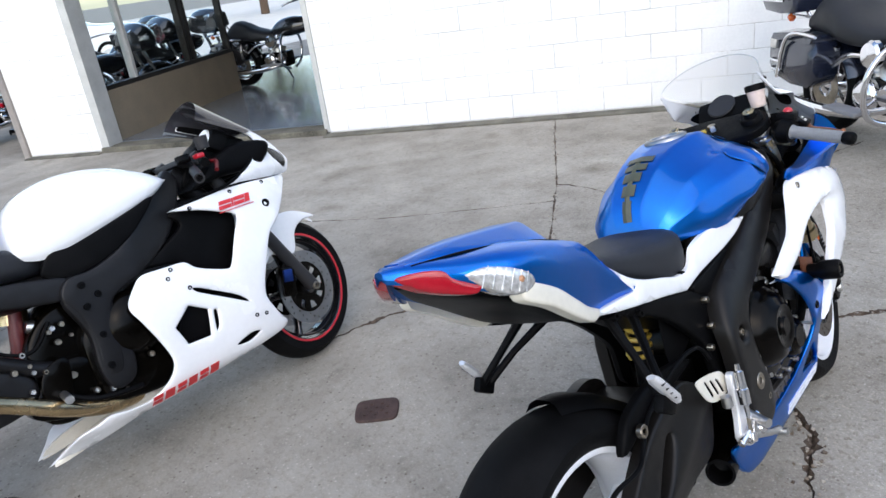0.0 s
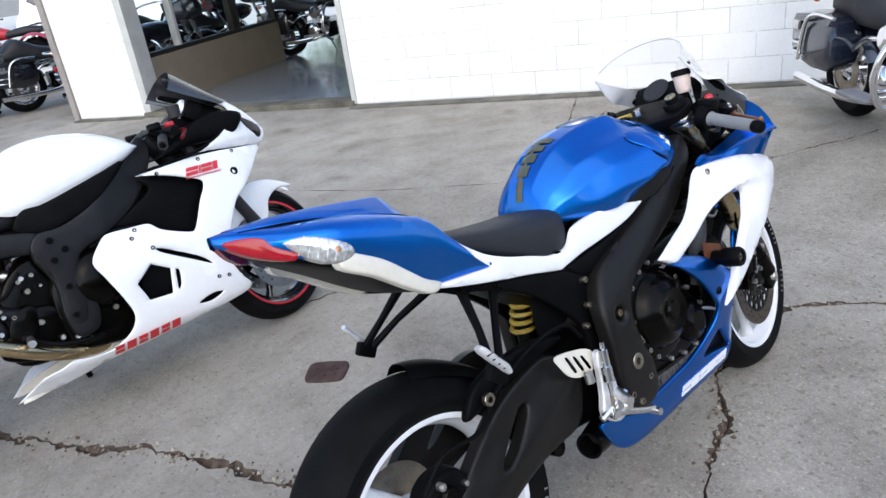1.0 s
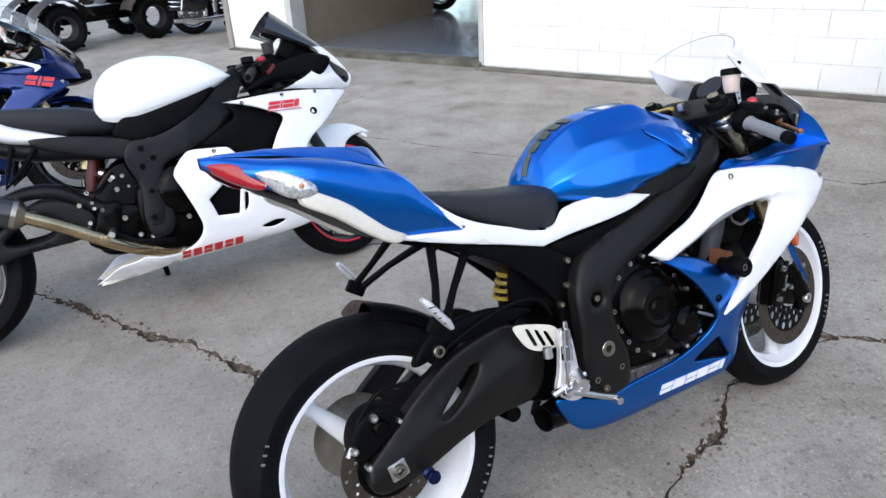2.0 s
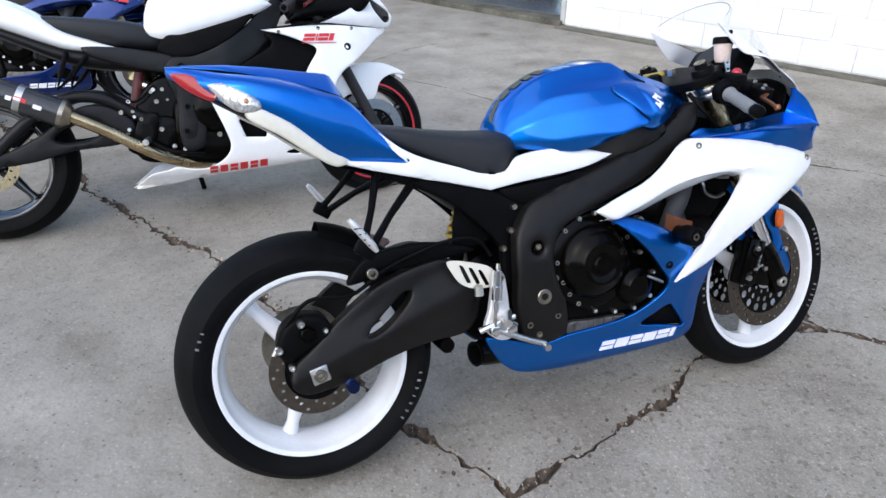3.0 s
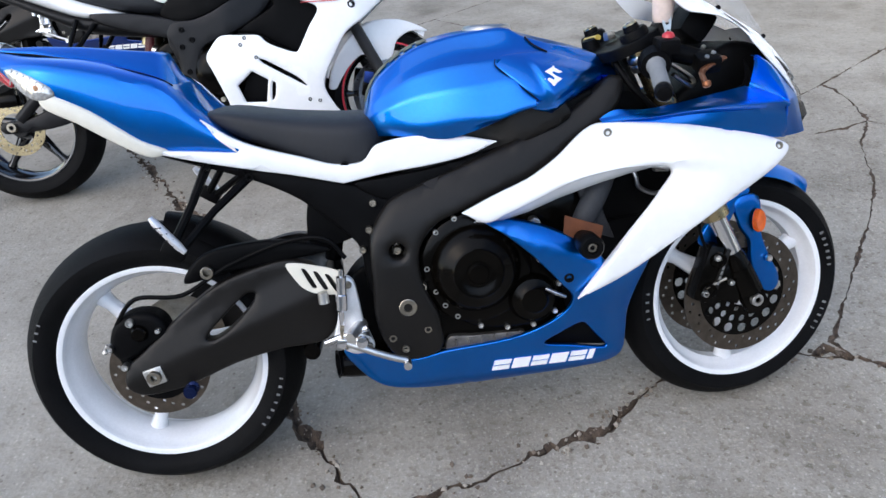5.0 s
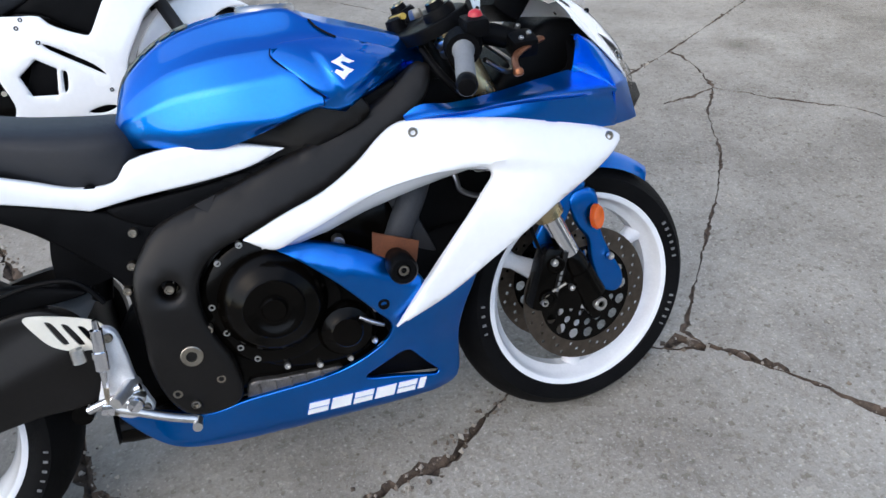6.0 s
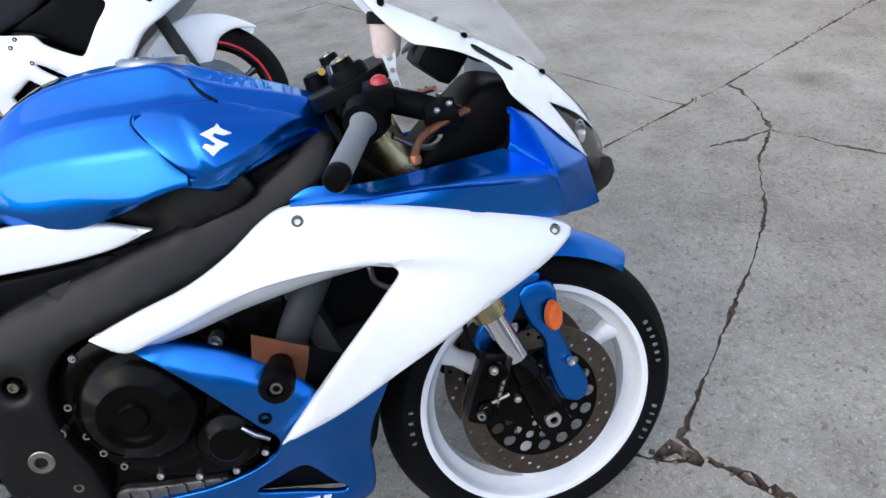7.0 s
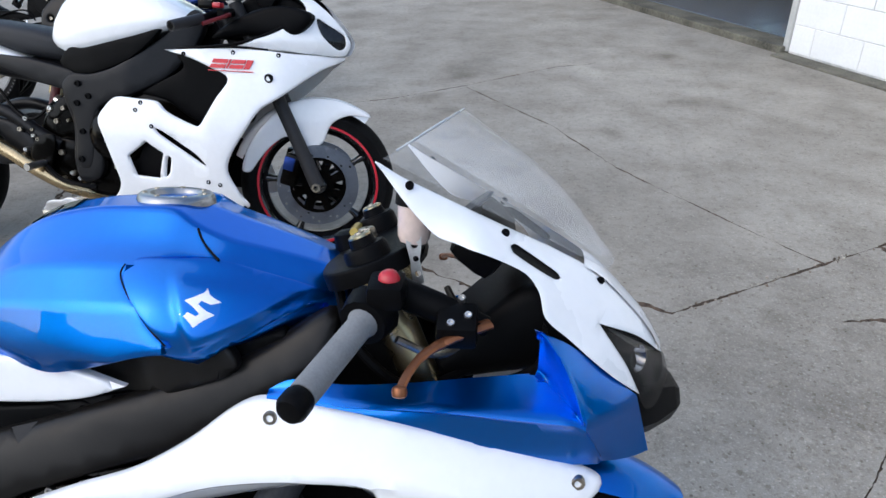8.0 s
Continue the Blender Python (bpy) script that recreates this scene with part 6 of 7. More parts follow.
    part("lever_perch", block((1.263, -0.183, 0.848), (0.05, 0.052, 0.034), Matrix.Rotation(radians(24), 4, "X"), 0.008), BLACK, t, "black lever perch")
    for bx, by, bz in ((1.256, -0.203, 0.857), (1.276, -0.19, 0.863), (1.267, -0.164, 0.876)):
        part("perch_bolt", bolt((bx, by, bz), (0.1, -0.6, 0.8), 0.005, 0.004), ALU, t)
    part("throttle_cable", tube(bend([(1.19, -0.19, 0.83), (1.24, -0.16, 0.8), (1.27, -0.1, 0.81), (1.24, -0.03, 0.85)]), 0.005, 8), STEEL, t)
    part("kill_switch", lathe([(0.0005, 0.012), (0.006, 0.0115), (0.011, 0.008), (0.0135, 0.001), (0.0135, -0.008)], (1.181, -0.19, 0.905), (-0.1, -0.25, 1), 18), RED, t, "red kill switch")
    part("switch_housing", block((1.178, -0.187, 0.89), (0.046, 0.05, 0.034), Matrix.Rotation(radians(14), 4, "X"), 0.011), BLACK, t, "black switch housing")
    part("master_cylinder", tube([(1.17, -0.15, 0.885), (1.23, -0.16, 0.865), (1.27, -0.165, 0.85), (1.3, -0.165, 0.842)], [0.02, 0.02, 0.018, 0.012], 12), BLACK, t)
    part("reservoir", lathe([(0.0005, -0.026), (0.017, -0.026), (0.021, -0.018), (0.025, 0.024)], (1.203, -0.112, 0.96), (0.1, 0, 1), 20), FLUID, t, "brake fluid reservoir with black cap")
    part("reservoir_cap", lathe([(0.0005, 0.014), (0.025, 0.014), (0.0275, 0.01), (0.0275, -0.004), (0.016, -0.004)], (1.205, -0.112, 0.986), (0.1, 0, 1), 20), BLACK, t)
    part("reservoir_stay", plate([(1.192, 0.948), (1.213, 0.945), (1.211, 0.915), (1.217, 0.886), (1.203, 0.884), (1.199, 0.914)], -0.131, -0.128, [ring_points(1.204, 0.934, 0.0045, 8), ring_points(1.206, 0.916, 0.004, 8), ring_points(1.209, 0.897, 0.004, 8)], 0.0006, 0.02, 2), ALU, t, "drilled reservoir stay")
    clamp = [(1.07, -0.05), (1.09, -0.13), (1.15, -0.15), (1.2, -0.11), (1.2, 0.11), (1.15, 0.15), (1.09, 0.13), (1.07, 0.05)]
    b = plate(clamp, -0.012, 0.012, (), 0.004, 0.05, 4)
    part("top_clamp", turned(b, Matrix.Translation((1.135, 0, 0.895)) @ Matrix.Rotation(radians(-20), 4, "Y") @ Matrix.Translation((-1.135, 0, 0)) @ Matrix.Rotation(radians(-90), 4, "X")), BLACK, t, "black top fork clamp")
    part("stem_nut", lathe([(0.004, 0.008), (0.012, 0.008), (0.014, 0.0), (0.014, -0.01)], (1.12, 0.0, 0.92), (-0.2, 0, 1), 6), STEEL, t)
    part("ignition", lathe([(0.0005, 0.012), (0.012, 0.012), (0.02, 0.008), (0.022, -0.02)], (1.085, 0.03, 0.905), (-0.2, 0, 1), 18), BLACK, t)
    part("steering_damper", tube([(1.09, 0.085, 0.912), (1.098, 0.01, 0.918)], 0.0065, 10), YELLOW, t, "yellow steering damper")
    part("dash", block((1.29, 0, 0.925), (0.07, 0.2, 0.075), Matrix.Rotation(radians(38), 4, "Y"), 0.02), BLACK, t, "black instrument cluster")
    part("dial", lathe([(0.0005, 0.004), (0.04, 0.004), (0.043, 0.0)], (1.268, 0.02, 0.955), (-0.62, 0, 0.79), 24), DARKG, t)
    part("cockpit_tray", panel([(1.2, 0.74), (1.3, 0.75), (1.42, 0.78), (1.44, 0.85), (1.36, 0.88), (1.3, 0.84)], lambda x, z: 0.11, 0.22, (), 0.06, 0.02), BLACK, t)
    part("head_stock", tube([(1.19, 0, 0.68), (1.11, 0, 0.88)], 0.04, 16), FRAMEB, t)
    part("wiring", tube(bend([(1.1, -0.1, 0.86), (1.13, -0.14, 0.8), (1.2, -0.13, 0.74), (1.28, -0.1, 0.76)]), 0.007, 8), BLACK, t)
    arch = []
    for i in range(13):
        a = radians(50 + 62 * i / 12)
        r = 0.322
        hw = 0.062 * (0.55 + 0.45 * math.sin(math.pi * min(1.0, 0.15 + i / 12 * 0.85)))
        arch.append([Vector(((r - 0.035 * abs(u) ** 3) * math.cos(a), hw * u, (r - 0.035 * abs(u) ** 3) * math.sin(a))) for u in (-1, -0.75, -0.4, 0, 0.4, 0.75, 1)])
    b = loft(arch, None, False, False)
    bmesh.ops.solidify(b, geom=b.faces[:], thickness=0.003)
    part("front_fender", turned(b, steer), BLUE, t, "blue front fender")
    return t


blue_sport_bike(pose(0.004, 0.056, 0.024, -16.5, 0, 1.2), "blue and white sport motorcycle leaning on its side stand on concrete", BLUE, WHITE, WHITE, CREAM, RIMW)
DEEP = mat("deep blue metallic paint", (0.001, 0.022, 0.15), 0.3, 0.7, 1.0, 0.05, 5, flake=0.12)
third = blue_sport_bike(pose(-1.826, 3.272, 0.024, -16, 0, 0.8), "deep blue and black sport motorcycle leaning on its side stand", DEEP, DEEP, GLOSSB, BLACK, GLOSSB)
bars_mark(1.236, 0.66, 0.252, [0.05, 0.012, 0.05], 0.05, 0.008, -14, 0.3, DECALR, third, "model_mark", label="red model mark bars")
part("side_stripe", panel([(1.1, 0.822), (1.236, 0.785), (1.335, 0.742), (1.3, 0.715), (1.305, 0.735), (1.23, 0.77), (1.1, 0.806)], lambda x, z: 0.252, 0.01, (), 0.02, 0.003), DECALW, third, "white side stripe")

# ---- white sport motorcycle beside it ----
def white_sport_bike():
    t = thing("sport_motorcycle", pose(-0.935, 1.775, 0.025, -15, 0, 0), "white sport motorcycle with red rim stripes leaning on its side stand", "motorcycle", "parked sport motorcycles")
    both = (-1, 1)
    GREYF = mat("dark grey frame paint", (0.01, 0.01, 0.011), 0.36, 0.05, 0.0, 0.1, 10, 0.06, 1200, spec=0.24)
    rear = Matrix.Translation((-0.065, 0, 0.298))
    steer = Matrix.Translation((1.526, 0.024, 0.269)) @ Matrix.Rotation(radians(14), 4, "Z")
    w = wheel(t, rear, 0.322, 0.092, 0.224, 0.075, (90, 162, 234, 306, 18), 0.028, 0.014, GLOSSB, 0.05)
    part("brake_disc", turned(disc_mesh(0.07, 0.112, -0.1, 30), rear), GOLD, w, "worn gold brake disc")
    f = wheel(t, steer, 0.288, 0.058, 0.214, 0.05, (30, 102, 174, 246, 318), 0.024, 0.012, GLOSSB, 0.04, stripe=REDRIM)
    for s in both:
        part("brake_disc", turned(disc_mesh(0.1, 0.15, s * 0.066, 36), steer), STEELD, f, "drilled steel front brake disc")
        car = [[(r * math.cos(a + d), r * math.sin(a + d)) for r, d in ((0.06, -0.2), (0.092, -0.23), (0.095, 0.2), (0.06, 0.12))] for a in (2 * math.pi * i / 8 for i in range(8))]
        part("disc_carrier", turned(plate(ring_points(0, 0, 0.104, 60), s * 0.069, s * 0.063, [ring_points(0, 0, 0.025, 20)] + car, 0.001, 0.03, 1, False), steer), ENGB, f)
        up = Vector((-0.4, 0, 0.92)).normalized()
        ax = steer @ Vector((0, s * 0.1, 0))
        fk = part("fork_leg", tube([ax, ax + up * 0.2, ax + up * 0.36], [0.028, 0.025, 0.025], 14), DARKG, t, "dark grey fork leg")
        part("fork_tube", tube([ax + up * 0.36, ax + up * 0.7], 0.024, 14), DARKG, fk)
        axis_nut(ax + Vector((0, s * 0.026, 0)), 0.016, 0.008, STEEL, fk, axis=(0, s, 0))
        cal = part("front_caliper", block(ax + Vector((-0.1, s * -0.012, 0.06)), (0.06, 0.06, 0.12), Matrix.Rotation(radians(15), 4, "Y"), 0.014), ENGB, t, "brake caliper with blue parts")
        part("caliper_face", block(ax + Vector((-0.1, s * 0.02, 0.085)), (0.04, 0.012, 0.05), Matrix.Rotation(radians(15), 4, "Y"), 0.005), BLUEAN, cal)
        fend = [(-0.275, 0.06), (-0.245, 0.15), (-0.19, 0.225), (-0.12, 0.286), (-0.04, 0.316), (0.06, 0.314), (0.13, 0.292), (0.2, 0.25), (0.12, 0.255), (0.055, 0.225), (0.02, 0.155), (-0.04, 0.135), (-0.1, 0.18), (-0.16, 0.15), (-0.21, 0.095), (-0.245, 0.05)]
        part("fender_side", turned(panel(fend, lambda x, z: 0.064 - 0.1 * max(0, z - 0.24), 0.01, (), 0.02, 0.008, 4, s), steer), WHITE, t, "white front fender side")
    arch = []
    for i in range(17):
        a = radians(52 + 108 * i / 16)
        hw = 0.055
        arch.append([Vector(((0.318 - 0.03 * abs(u) ** 3) * math.cos(a), hw * u, (0.318 - 0.03 * abs(u) ** 3) * math.sin(a))) for u in (-1, -0.75, -0.4, 0, 0.4, 0.75, 1)])
    b = loft(arch, None, False, False)
    bmesh.ops.solidify(b, geom=b.faces[:], thickness=0.003)
    part("front_fender", turned(b, steer), WHITE, t, "white front fender")

    # tail, seat, tank
    part("seat", body_loft([(0.2, 0.1, 0.80, 0.862), (0.33, 0.125, 0.765, 0.85), (0.48, 0.13, 0.722, 0.832), (0.58, 0.12, 0.702, 0.812), (0.66, 0.095, 0.698, 0.775), (0.71, 0.05, 0.715, 0.745)], pt=3.0, pb=4, mid=0.6), SEATM, t, "black rider seat")
    part("tail_cowl", body_loft([(-0.3, 0.02, 0.96, 0.99), (-0.2, 0.07, 0.93, 1.0), (-0.05, 0.12, 0.86, 0.98), (0.1, 0.14, 0.80, 0.93), (0.2, 0.14, 0.755, 0.88), (0.3, 0.14, 0.715, 0.80), (0.4, 0.14, 0.70, 0.755), (0.485, 0.135, 0.705, 0.72)], pt=3, pb=3.2), WHITE, t, "white tail cowl")
    part("undertail", body_loft([(-0.15, 0.08, 0.88, 0.93), (0.1, 0.11, 0.76, 0.82), (0.3, 0.12, 0.66, 0.74), (0.5, 0.125, 0.62, 0.72), (0.68, 0.12, 0.60, 0.70)]), GREYF, t, "dark grey subframe and undertail")
    top = smooth_table([(0.595, 0.79), (0.605, 0.845), (0.63, 0.9), (0.68, 0.946), (0.76, 0.972), (0.85, 0.976), (0.95, 0.96), (1.03, 0.93), (1.09, 0.895), (1.125, 0.866)])
    low = smooth_table([(0.595, 0.765), (0.66, 0.74), (0.74, 0.744), (0.84, 0.764), (0.98, 0.794), (1.05, 0.815), (1.1, 0.836), (1.125, 0.848)])
    wid = smooth_table([(0.595, 0.1), (0.62, 0.128), (0.68, 0.15), (0.78, 0.168), (0.92, 0.178), (1.03, 0.168), (1.09, 0.148), (1.125, 0.12)])
    rings = []
    for i in range(45):
        x = 0.595 + 0.53 * i / 44
        w_, lo, hi = wid(x), low(x), top(x)
        h = hi - lo
        half = catmull([(0.0, hi), (w_ * 0.42, hi - h * 0.02), (w_ * 0.7, hi - h * 0.13, 1), (w_ * 0.9, hi - h * 0.36), (w_, lo + h * 0.36), (w_ * 0.97, lo + h * 0.12), (w_ * 0.88, lo, 1), (0.0, lo - 0.002)], 5, False)
        rings.append([Vector((x, -y, z)) for y, z in half] + [Vector((x, y, z)) for y, z in reversed(half[1:-1])])
    part("tank", loft(rings), WHITE, t, "glossy white fuel tank with a creased shoulder")
    for s in both:
        part("tank_pad", panel([(0.64, 0.69), (0.68, 0.748), (0.74, 0.75), (0.84, 0.77), (0.96, 0.798), (1.04, 0.815), (0.97, 0.75), (0.887, 0.7), (0.739, 0.66)], lambda x, z: lerp(x, [(0.65, 0.142), (0.8, 0.166), (1.0, 0.176)]), 0.02, (), 0.03, 0.004, 4, s), BLACK, t, "black knee pad")
        fr = part("frame_spar", panel([(1.14, 0.885), (1.085, 0.84), (1.0, 0.772), (0.874, 0.695), (0.77, 0.662), (0.69, 0.66), (0.655, 0.61), (0.682, 0.54), (0.692, 0.45), (0.682, 0.34), (0.735, 0.33), (0.76, 0.42), (0.766, 0.5), (0.80, 0.555), (0.90, 0.588), (1.035, 0.655), (1.13, 0.755), (1.17, 0.84)], lambda x, z: 0.174 - 0.24 * max(0, x - 0.9), 0.04, (), 0.03, 0.008, 4, s), GREYF, t, "dark grey twin-spar frame side")
        part("side_cover", panel([(0.36, 0.725), (0.5, 0.715), (0.62, 0.69), (0.7, 0.665), (0.715, 0.625), (0.68, 0.6), (0.6, 0.615), (0.48, 0.65), (0.38, 0.69)], lambda x, z: 0.15, 0.05, (), 0.03, 0.01, 4, s), GREYF, t, "dark grey side cover under the seat")
        part("swingarm_brace", tube(bend([(-0.03, s * 0.125, 0.34), (0.12, s * 0.13, 0.46), (0.26, s * 0.13, 0.53), (0.4, s * 0.125, 0.52), (0.52, s * 0.12, 0.44), (0.6, s * 0.12, 0.4)]), 0.024, 12), GREYF, t, "gull-shaped swingarm brace")
        part("pivot_plate", panel([(0.655, 0.6), (0.72, 0.64), (0.79, 0.58), (0.775, 0.48), (0.785, 0.36), (0.76, 0.29), (0.69, 0.28), (0.672, 0.36), (0.684, 0.48)], lambda x, z: 0.172, 0.04, (), 0.03, 0.009, 4, s), GREYF, fr)
        for bx, bz in ((0.72, 0.628), (0.755, 0.585), (0.71, 0.56), (0.72, 0.46), (0.705, 0.36)):
            part("frame_bolt", bolt((bx, s * 0.178, bz), (0, s, 0), 0.011, 0.005), BLACK, fr)
        part("air_duct", panel([(1.08, 0.736), (1.2, 0.725), (1.3, 0.668), (1.27, 0.56), (1.225, 0.475), (1.115, 0.515), (1.026, 0.575), (0.93, 0.6), (1.02, 0.645), (1.1, 0.69)], lambda x, z: 0.15, 0.02, (), 0.04, 0.01, 4, s), BLACK, t)
        part("inner_wall", panel([(0.8, 0.55), (0.95, 0.66), (1.1, 0.76), (1.3, 0.74), (1.32, 0.62), (1.2, 0.45), (1.0, 0.5)], lambda x, z: 0.09, 0.01, (), 0.05, 0.004, 3, s), BLACK, t)
        arm = [(-0.12, 0.31), (-0.1, 0.335), (0.02, 0.345), (0.15, 0.40), (0.25, 0.47), (0.34, 0.5), (0.43, 0.48), (0.5, 0.42), (0.5, 0.37), (0.44, 0.33), (0.25, 0.32), (0.1, 0.29), (-0.1, 0.285)]
        part("swingarm", panel(arm, lambda x, z: 0.135, 0.035, [[(0.19, 0.375), (0.25, 0.42), (0.34, 0.44), (0.38, 0.41), (0.34, 0.365), (0.24, 0.355)]], 0.03, 0.012, 4, s), GREYF, t, "dark grey swingarm")
        axis_nut((-0.065, s * 0.14, 0.312), 0.02, 0.01, STEEL, t, axis=(0, s, 0))
        part("peg_bracket", tube([(0.3, s * 0.13, 0.71), (0.27, s * 0.16, 0.63), (0.25, s * 0.17, 0.57), (0.3, s * 0.16, 0.61), (0.37, s * 0.13, 0.69)], 0.01, 8), BLACK, t, "black passenger peg bracket")
    part("rear_caliper", block((-0.06, -0.12, 0.42), (0.09, 0.04, 0.05), None, 0.012), ENGB, t)

    # engine
    part("engine_block", panel([(0.66, 0.26), (0.66, 0.46), (0.76, 0.56), (0.95, 0.62), (1.15, 0.58), (1.17, 0.4), (1.1, 0.25), (0.9, 0.2), (0.72, 0.22)], lambda x, z: 0.14, 0.28, (), 0.05, 0.03), ENGB, t, "black engine block")
    part("clutch_cover", lathe([(0.0005, 0.05), (0.05, 0.05), (0.07, 0.042), (0.1, 0.02), (0.11, 0.0), (0.11, -0.03)], (0.83, -0.145, 0.45), (0, -1, 0), 36), ENGB, t, "brownish black clutch cover")
    rng = random.Random(6)
    for i in range(30):
        x, z = rng.uniform(0.46, 0.84), rng.uniform(0.26, 0.56)
        part("engine_bolt", bolt((x, -rng.uniform(0.13, 0.165), z), (0, -1, 0), rng.uniform(0.006, 0.011), 0.008), STEEL if i % 3 else ALU, t)
    part("crankcase_rear", panel([(0.49, 0.27), (0.5, 0.45), (0.56, 0.55), (0.66, 0.6), (0.72, 0.5), (0.72, 0.26), (0.6, 0.23)], lambda x, z: 0.1, 0.2, (), 0.05, 0.02), ENGB, t)
    part("rear_shock", tube([(0.5, -0.03, 0.44), (0.55, -0.03, 0.62)], 0.022, 14), mat("dull red spring", (0.09, 0.012, 0.012), 0.4), t, "red and gold rear shock")
    part("shock_collar", lathe([(0.03, -0.02), (0.045, -0.02), (0.045, 0.02), (0.03, 0.02)], (0.545, 0.0, 0.6), (0.25, 0, 1), 18), GOLD, t)
    part("linkage", panel([(0.46, 0.3), (0.5, 0.38), (0.6, 0.43), (0.68, 0.4), (0.66, 0.3), (0.58, 0.25)], lambda x, z: 0.13, 0.1, (), 0.04, 0.015), ENGB, t)
    part("brake_pedal", tube(bend([(0.56, -0.17, 0.33), (0.62, -0.19, 0.29), (0.7, -0.2, 0.27), (0.76, -0.19, 0.26)]), 0.009, 8), BLACK, t)
    part("foot_peg", tube([(0.55, -0.16, 0.34), (0.54, -0.25, 0.335)], 0.013, 10), ALU, t, "aluminium foot peg")
    part("heel_guard", panel([(0.5, 0.36), (0.53, 0.43), (0.6, 0.44), (0.58, 0.34), (0.55, 0.3)], lambda x, z: 0.165, 0.008, (), 0.03, 0.004), ENGB, t)
    part("hose", tube(bend([(0.38, -0.12, 0.6), (0.46, -0.15, 0.52), (0.53, -0.16, 0.5), (0.6, -0.14, 0.56)]), 0.006, 6), BLACK, t)

    # exhaust
    a, b2 = Vector((0.0, -0.2, 0.6)), Vector((0.255, -0.2, 0.475))
    d = (b2 - a).normalized()
    mf = part("muffler", tube([a, b2], 0.055, 24), mat("carbon can", (0.02, 0.02, 0.021), 0.3, 0.0, 0.6, 0.2, 40), t, "dark carbon muffler with steel caps")
    part("muffler_end", tube([a - d * 0.06, a - d * 0.03, a + d * 0.012], [0.03, 0.05, 0.058], 24), ALU, mf)
    part("outlet_ring", lathe([(0.03, 0.0), (0.024, 0.004), (0.022, 0.05), (0.0005, 0.05)], a - d * 0.062, d, 20), BLACK, mf)
    part("muffler_collar", tube([b2 - d * 0.012, b2 + d * 0.004, b2 + d * 0.03], [0.058, 0.058, 0.035], 24), STEEL, mf)
    part("muffler_band", lathe([(0.0555, -0.012), (0.058, -0.012), (0.058, 0.012), (0.0555, 0.012)], a + d * 0.13, d, 24), ALU, mf)
    for i, (u, wd) in enumerate(((0.05, 0.03), (0.1, 0.02), (0.14, 0.045), (0.2, 0.03))):
        c = a + d * u
        part("muffler_label", block(c + Vector((0, -0.055, 0.004 * (-1) ** i)), (wd, 0.004, 0.016), Matrix.Rotation(radians(26), 4, "Y"), 0.0), DECALR if i == 2 else DECALW, mf)
    part("exhaust_pipe", tube(bend([(0.25, -0.19, 0.478), (0.4, -0.17, 0.39), (0.55, -0.15, 0.29), (0.66, -0.12, 0.235), (0.8, -0.05, 0.2)]), 0.026, 18), mat("heat-stained pipe", (0.5, 0.38, 0.22), 0.25, 1.0, 0.0, 0.14, 14), mf, "heat-stained steel link pipe")

    # fairings
    body = [(1.055, 0.748, 1), (1.15, 0.752), (1.28, 0.757), (1.407, 0.75), (1.50, 0.74), (1.645, 0.73), (1.575, 0.685), (1.516, 0.641), (1.45, 0.592), (1.385, 0.55), (1.335, 0.48), (1.285, 0.40), (1.268, 0.34), (1.30, 0.26), (1.325, 0.205), (1.2, 0.182), (1.05, 0.172), (0.93, 0.166), (0.758, 0.158), (0.6, 0.135), (0.445, 0.135, 1), (0.49, 0.165), (0.54, 0.197), (0.60, 0.205), (0.64, 0.217), (0.70, 0.202), (0.77, 0.20), (0.84, 0.235), (0.87, 0.285), (0.855, 0.36), (0.825, 0.45), (0.808, 0.51), (0.85, 0.565), (0.885, 0.588), (0.96, 0.583), (1.03, 0.575), (1.06, 0.545), (1.10, 0.522), (1.17, 0.494), (1.19, 0.51), (1.24, 0.59), (1.282, 0.655), (1.225, 0.69), (1.15, 0.722)]
    pent = [(0.916, 0.386, 1), (0.983, 0.436, 1), (1.042, 0.397, 1), (1.02, 0.308, 1), (0.937, 0.316, 1)]
    fy = lambda x, z: lerp(z, [(0.12, 0.11), (0.16, 0.15), (0.2, 0.2), (0.28, 0.225), (0.4, 0.236), (0.55, 0.23), (0.68, 0.215), (0.76, 0.195)]) - 0.22 * max(0, x - 1.2) ** 1.3 - 1.7 * max(0, x - 1.42) ** 1.8 - 0.12 * max(0, 0.85 - x)
    for s in both:
        fa = part("side_fairing", panel(body, fy, 0.012, [pent, [(1.02, 0.482), (1.046, 0.473), (1.16, 0.398), (1.195, 0.356), (1.14, 0.392), (1.036, 0.462)], [(1.10, 0.232), (1.16, 0.247), (1.2, 0.238), (1.15, 0.222)], [(1.058, 0.385), (1.07, 0.38), (1.06, 0.33), (1.045, 0.315)]], 0.024, 0.009, 4, s), WHITE, t, "gloss white side fairing")
        part("vent_mesh", panel([(0.9, 0.3), (0.98, 0.46), (1.2, 0.4), (1.21, 0.21), (1.05, 0.215)], lambda x, z: fy(x, z) - 0.03, 0.004, (), 0.05, 0.002, 1, s, False), BLACK, fa)
        for bx, bz in ((1.42, 0.658), (0.975, 0.57), (0.955, 0.545), (1.01, 0.49), (1.13, 0.735), (1.3, 0.742), (1.45, 0.735), (1.2, 0.3), (1.24, 0.29)):
            part("fairing_bolt", bolt((bx, s * (fy(bx, bz) - 0.003), bz), (0, s, 0), 0.016 if bz == 0.658 else 0.0075, 0.006), BLACK, fa)
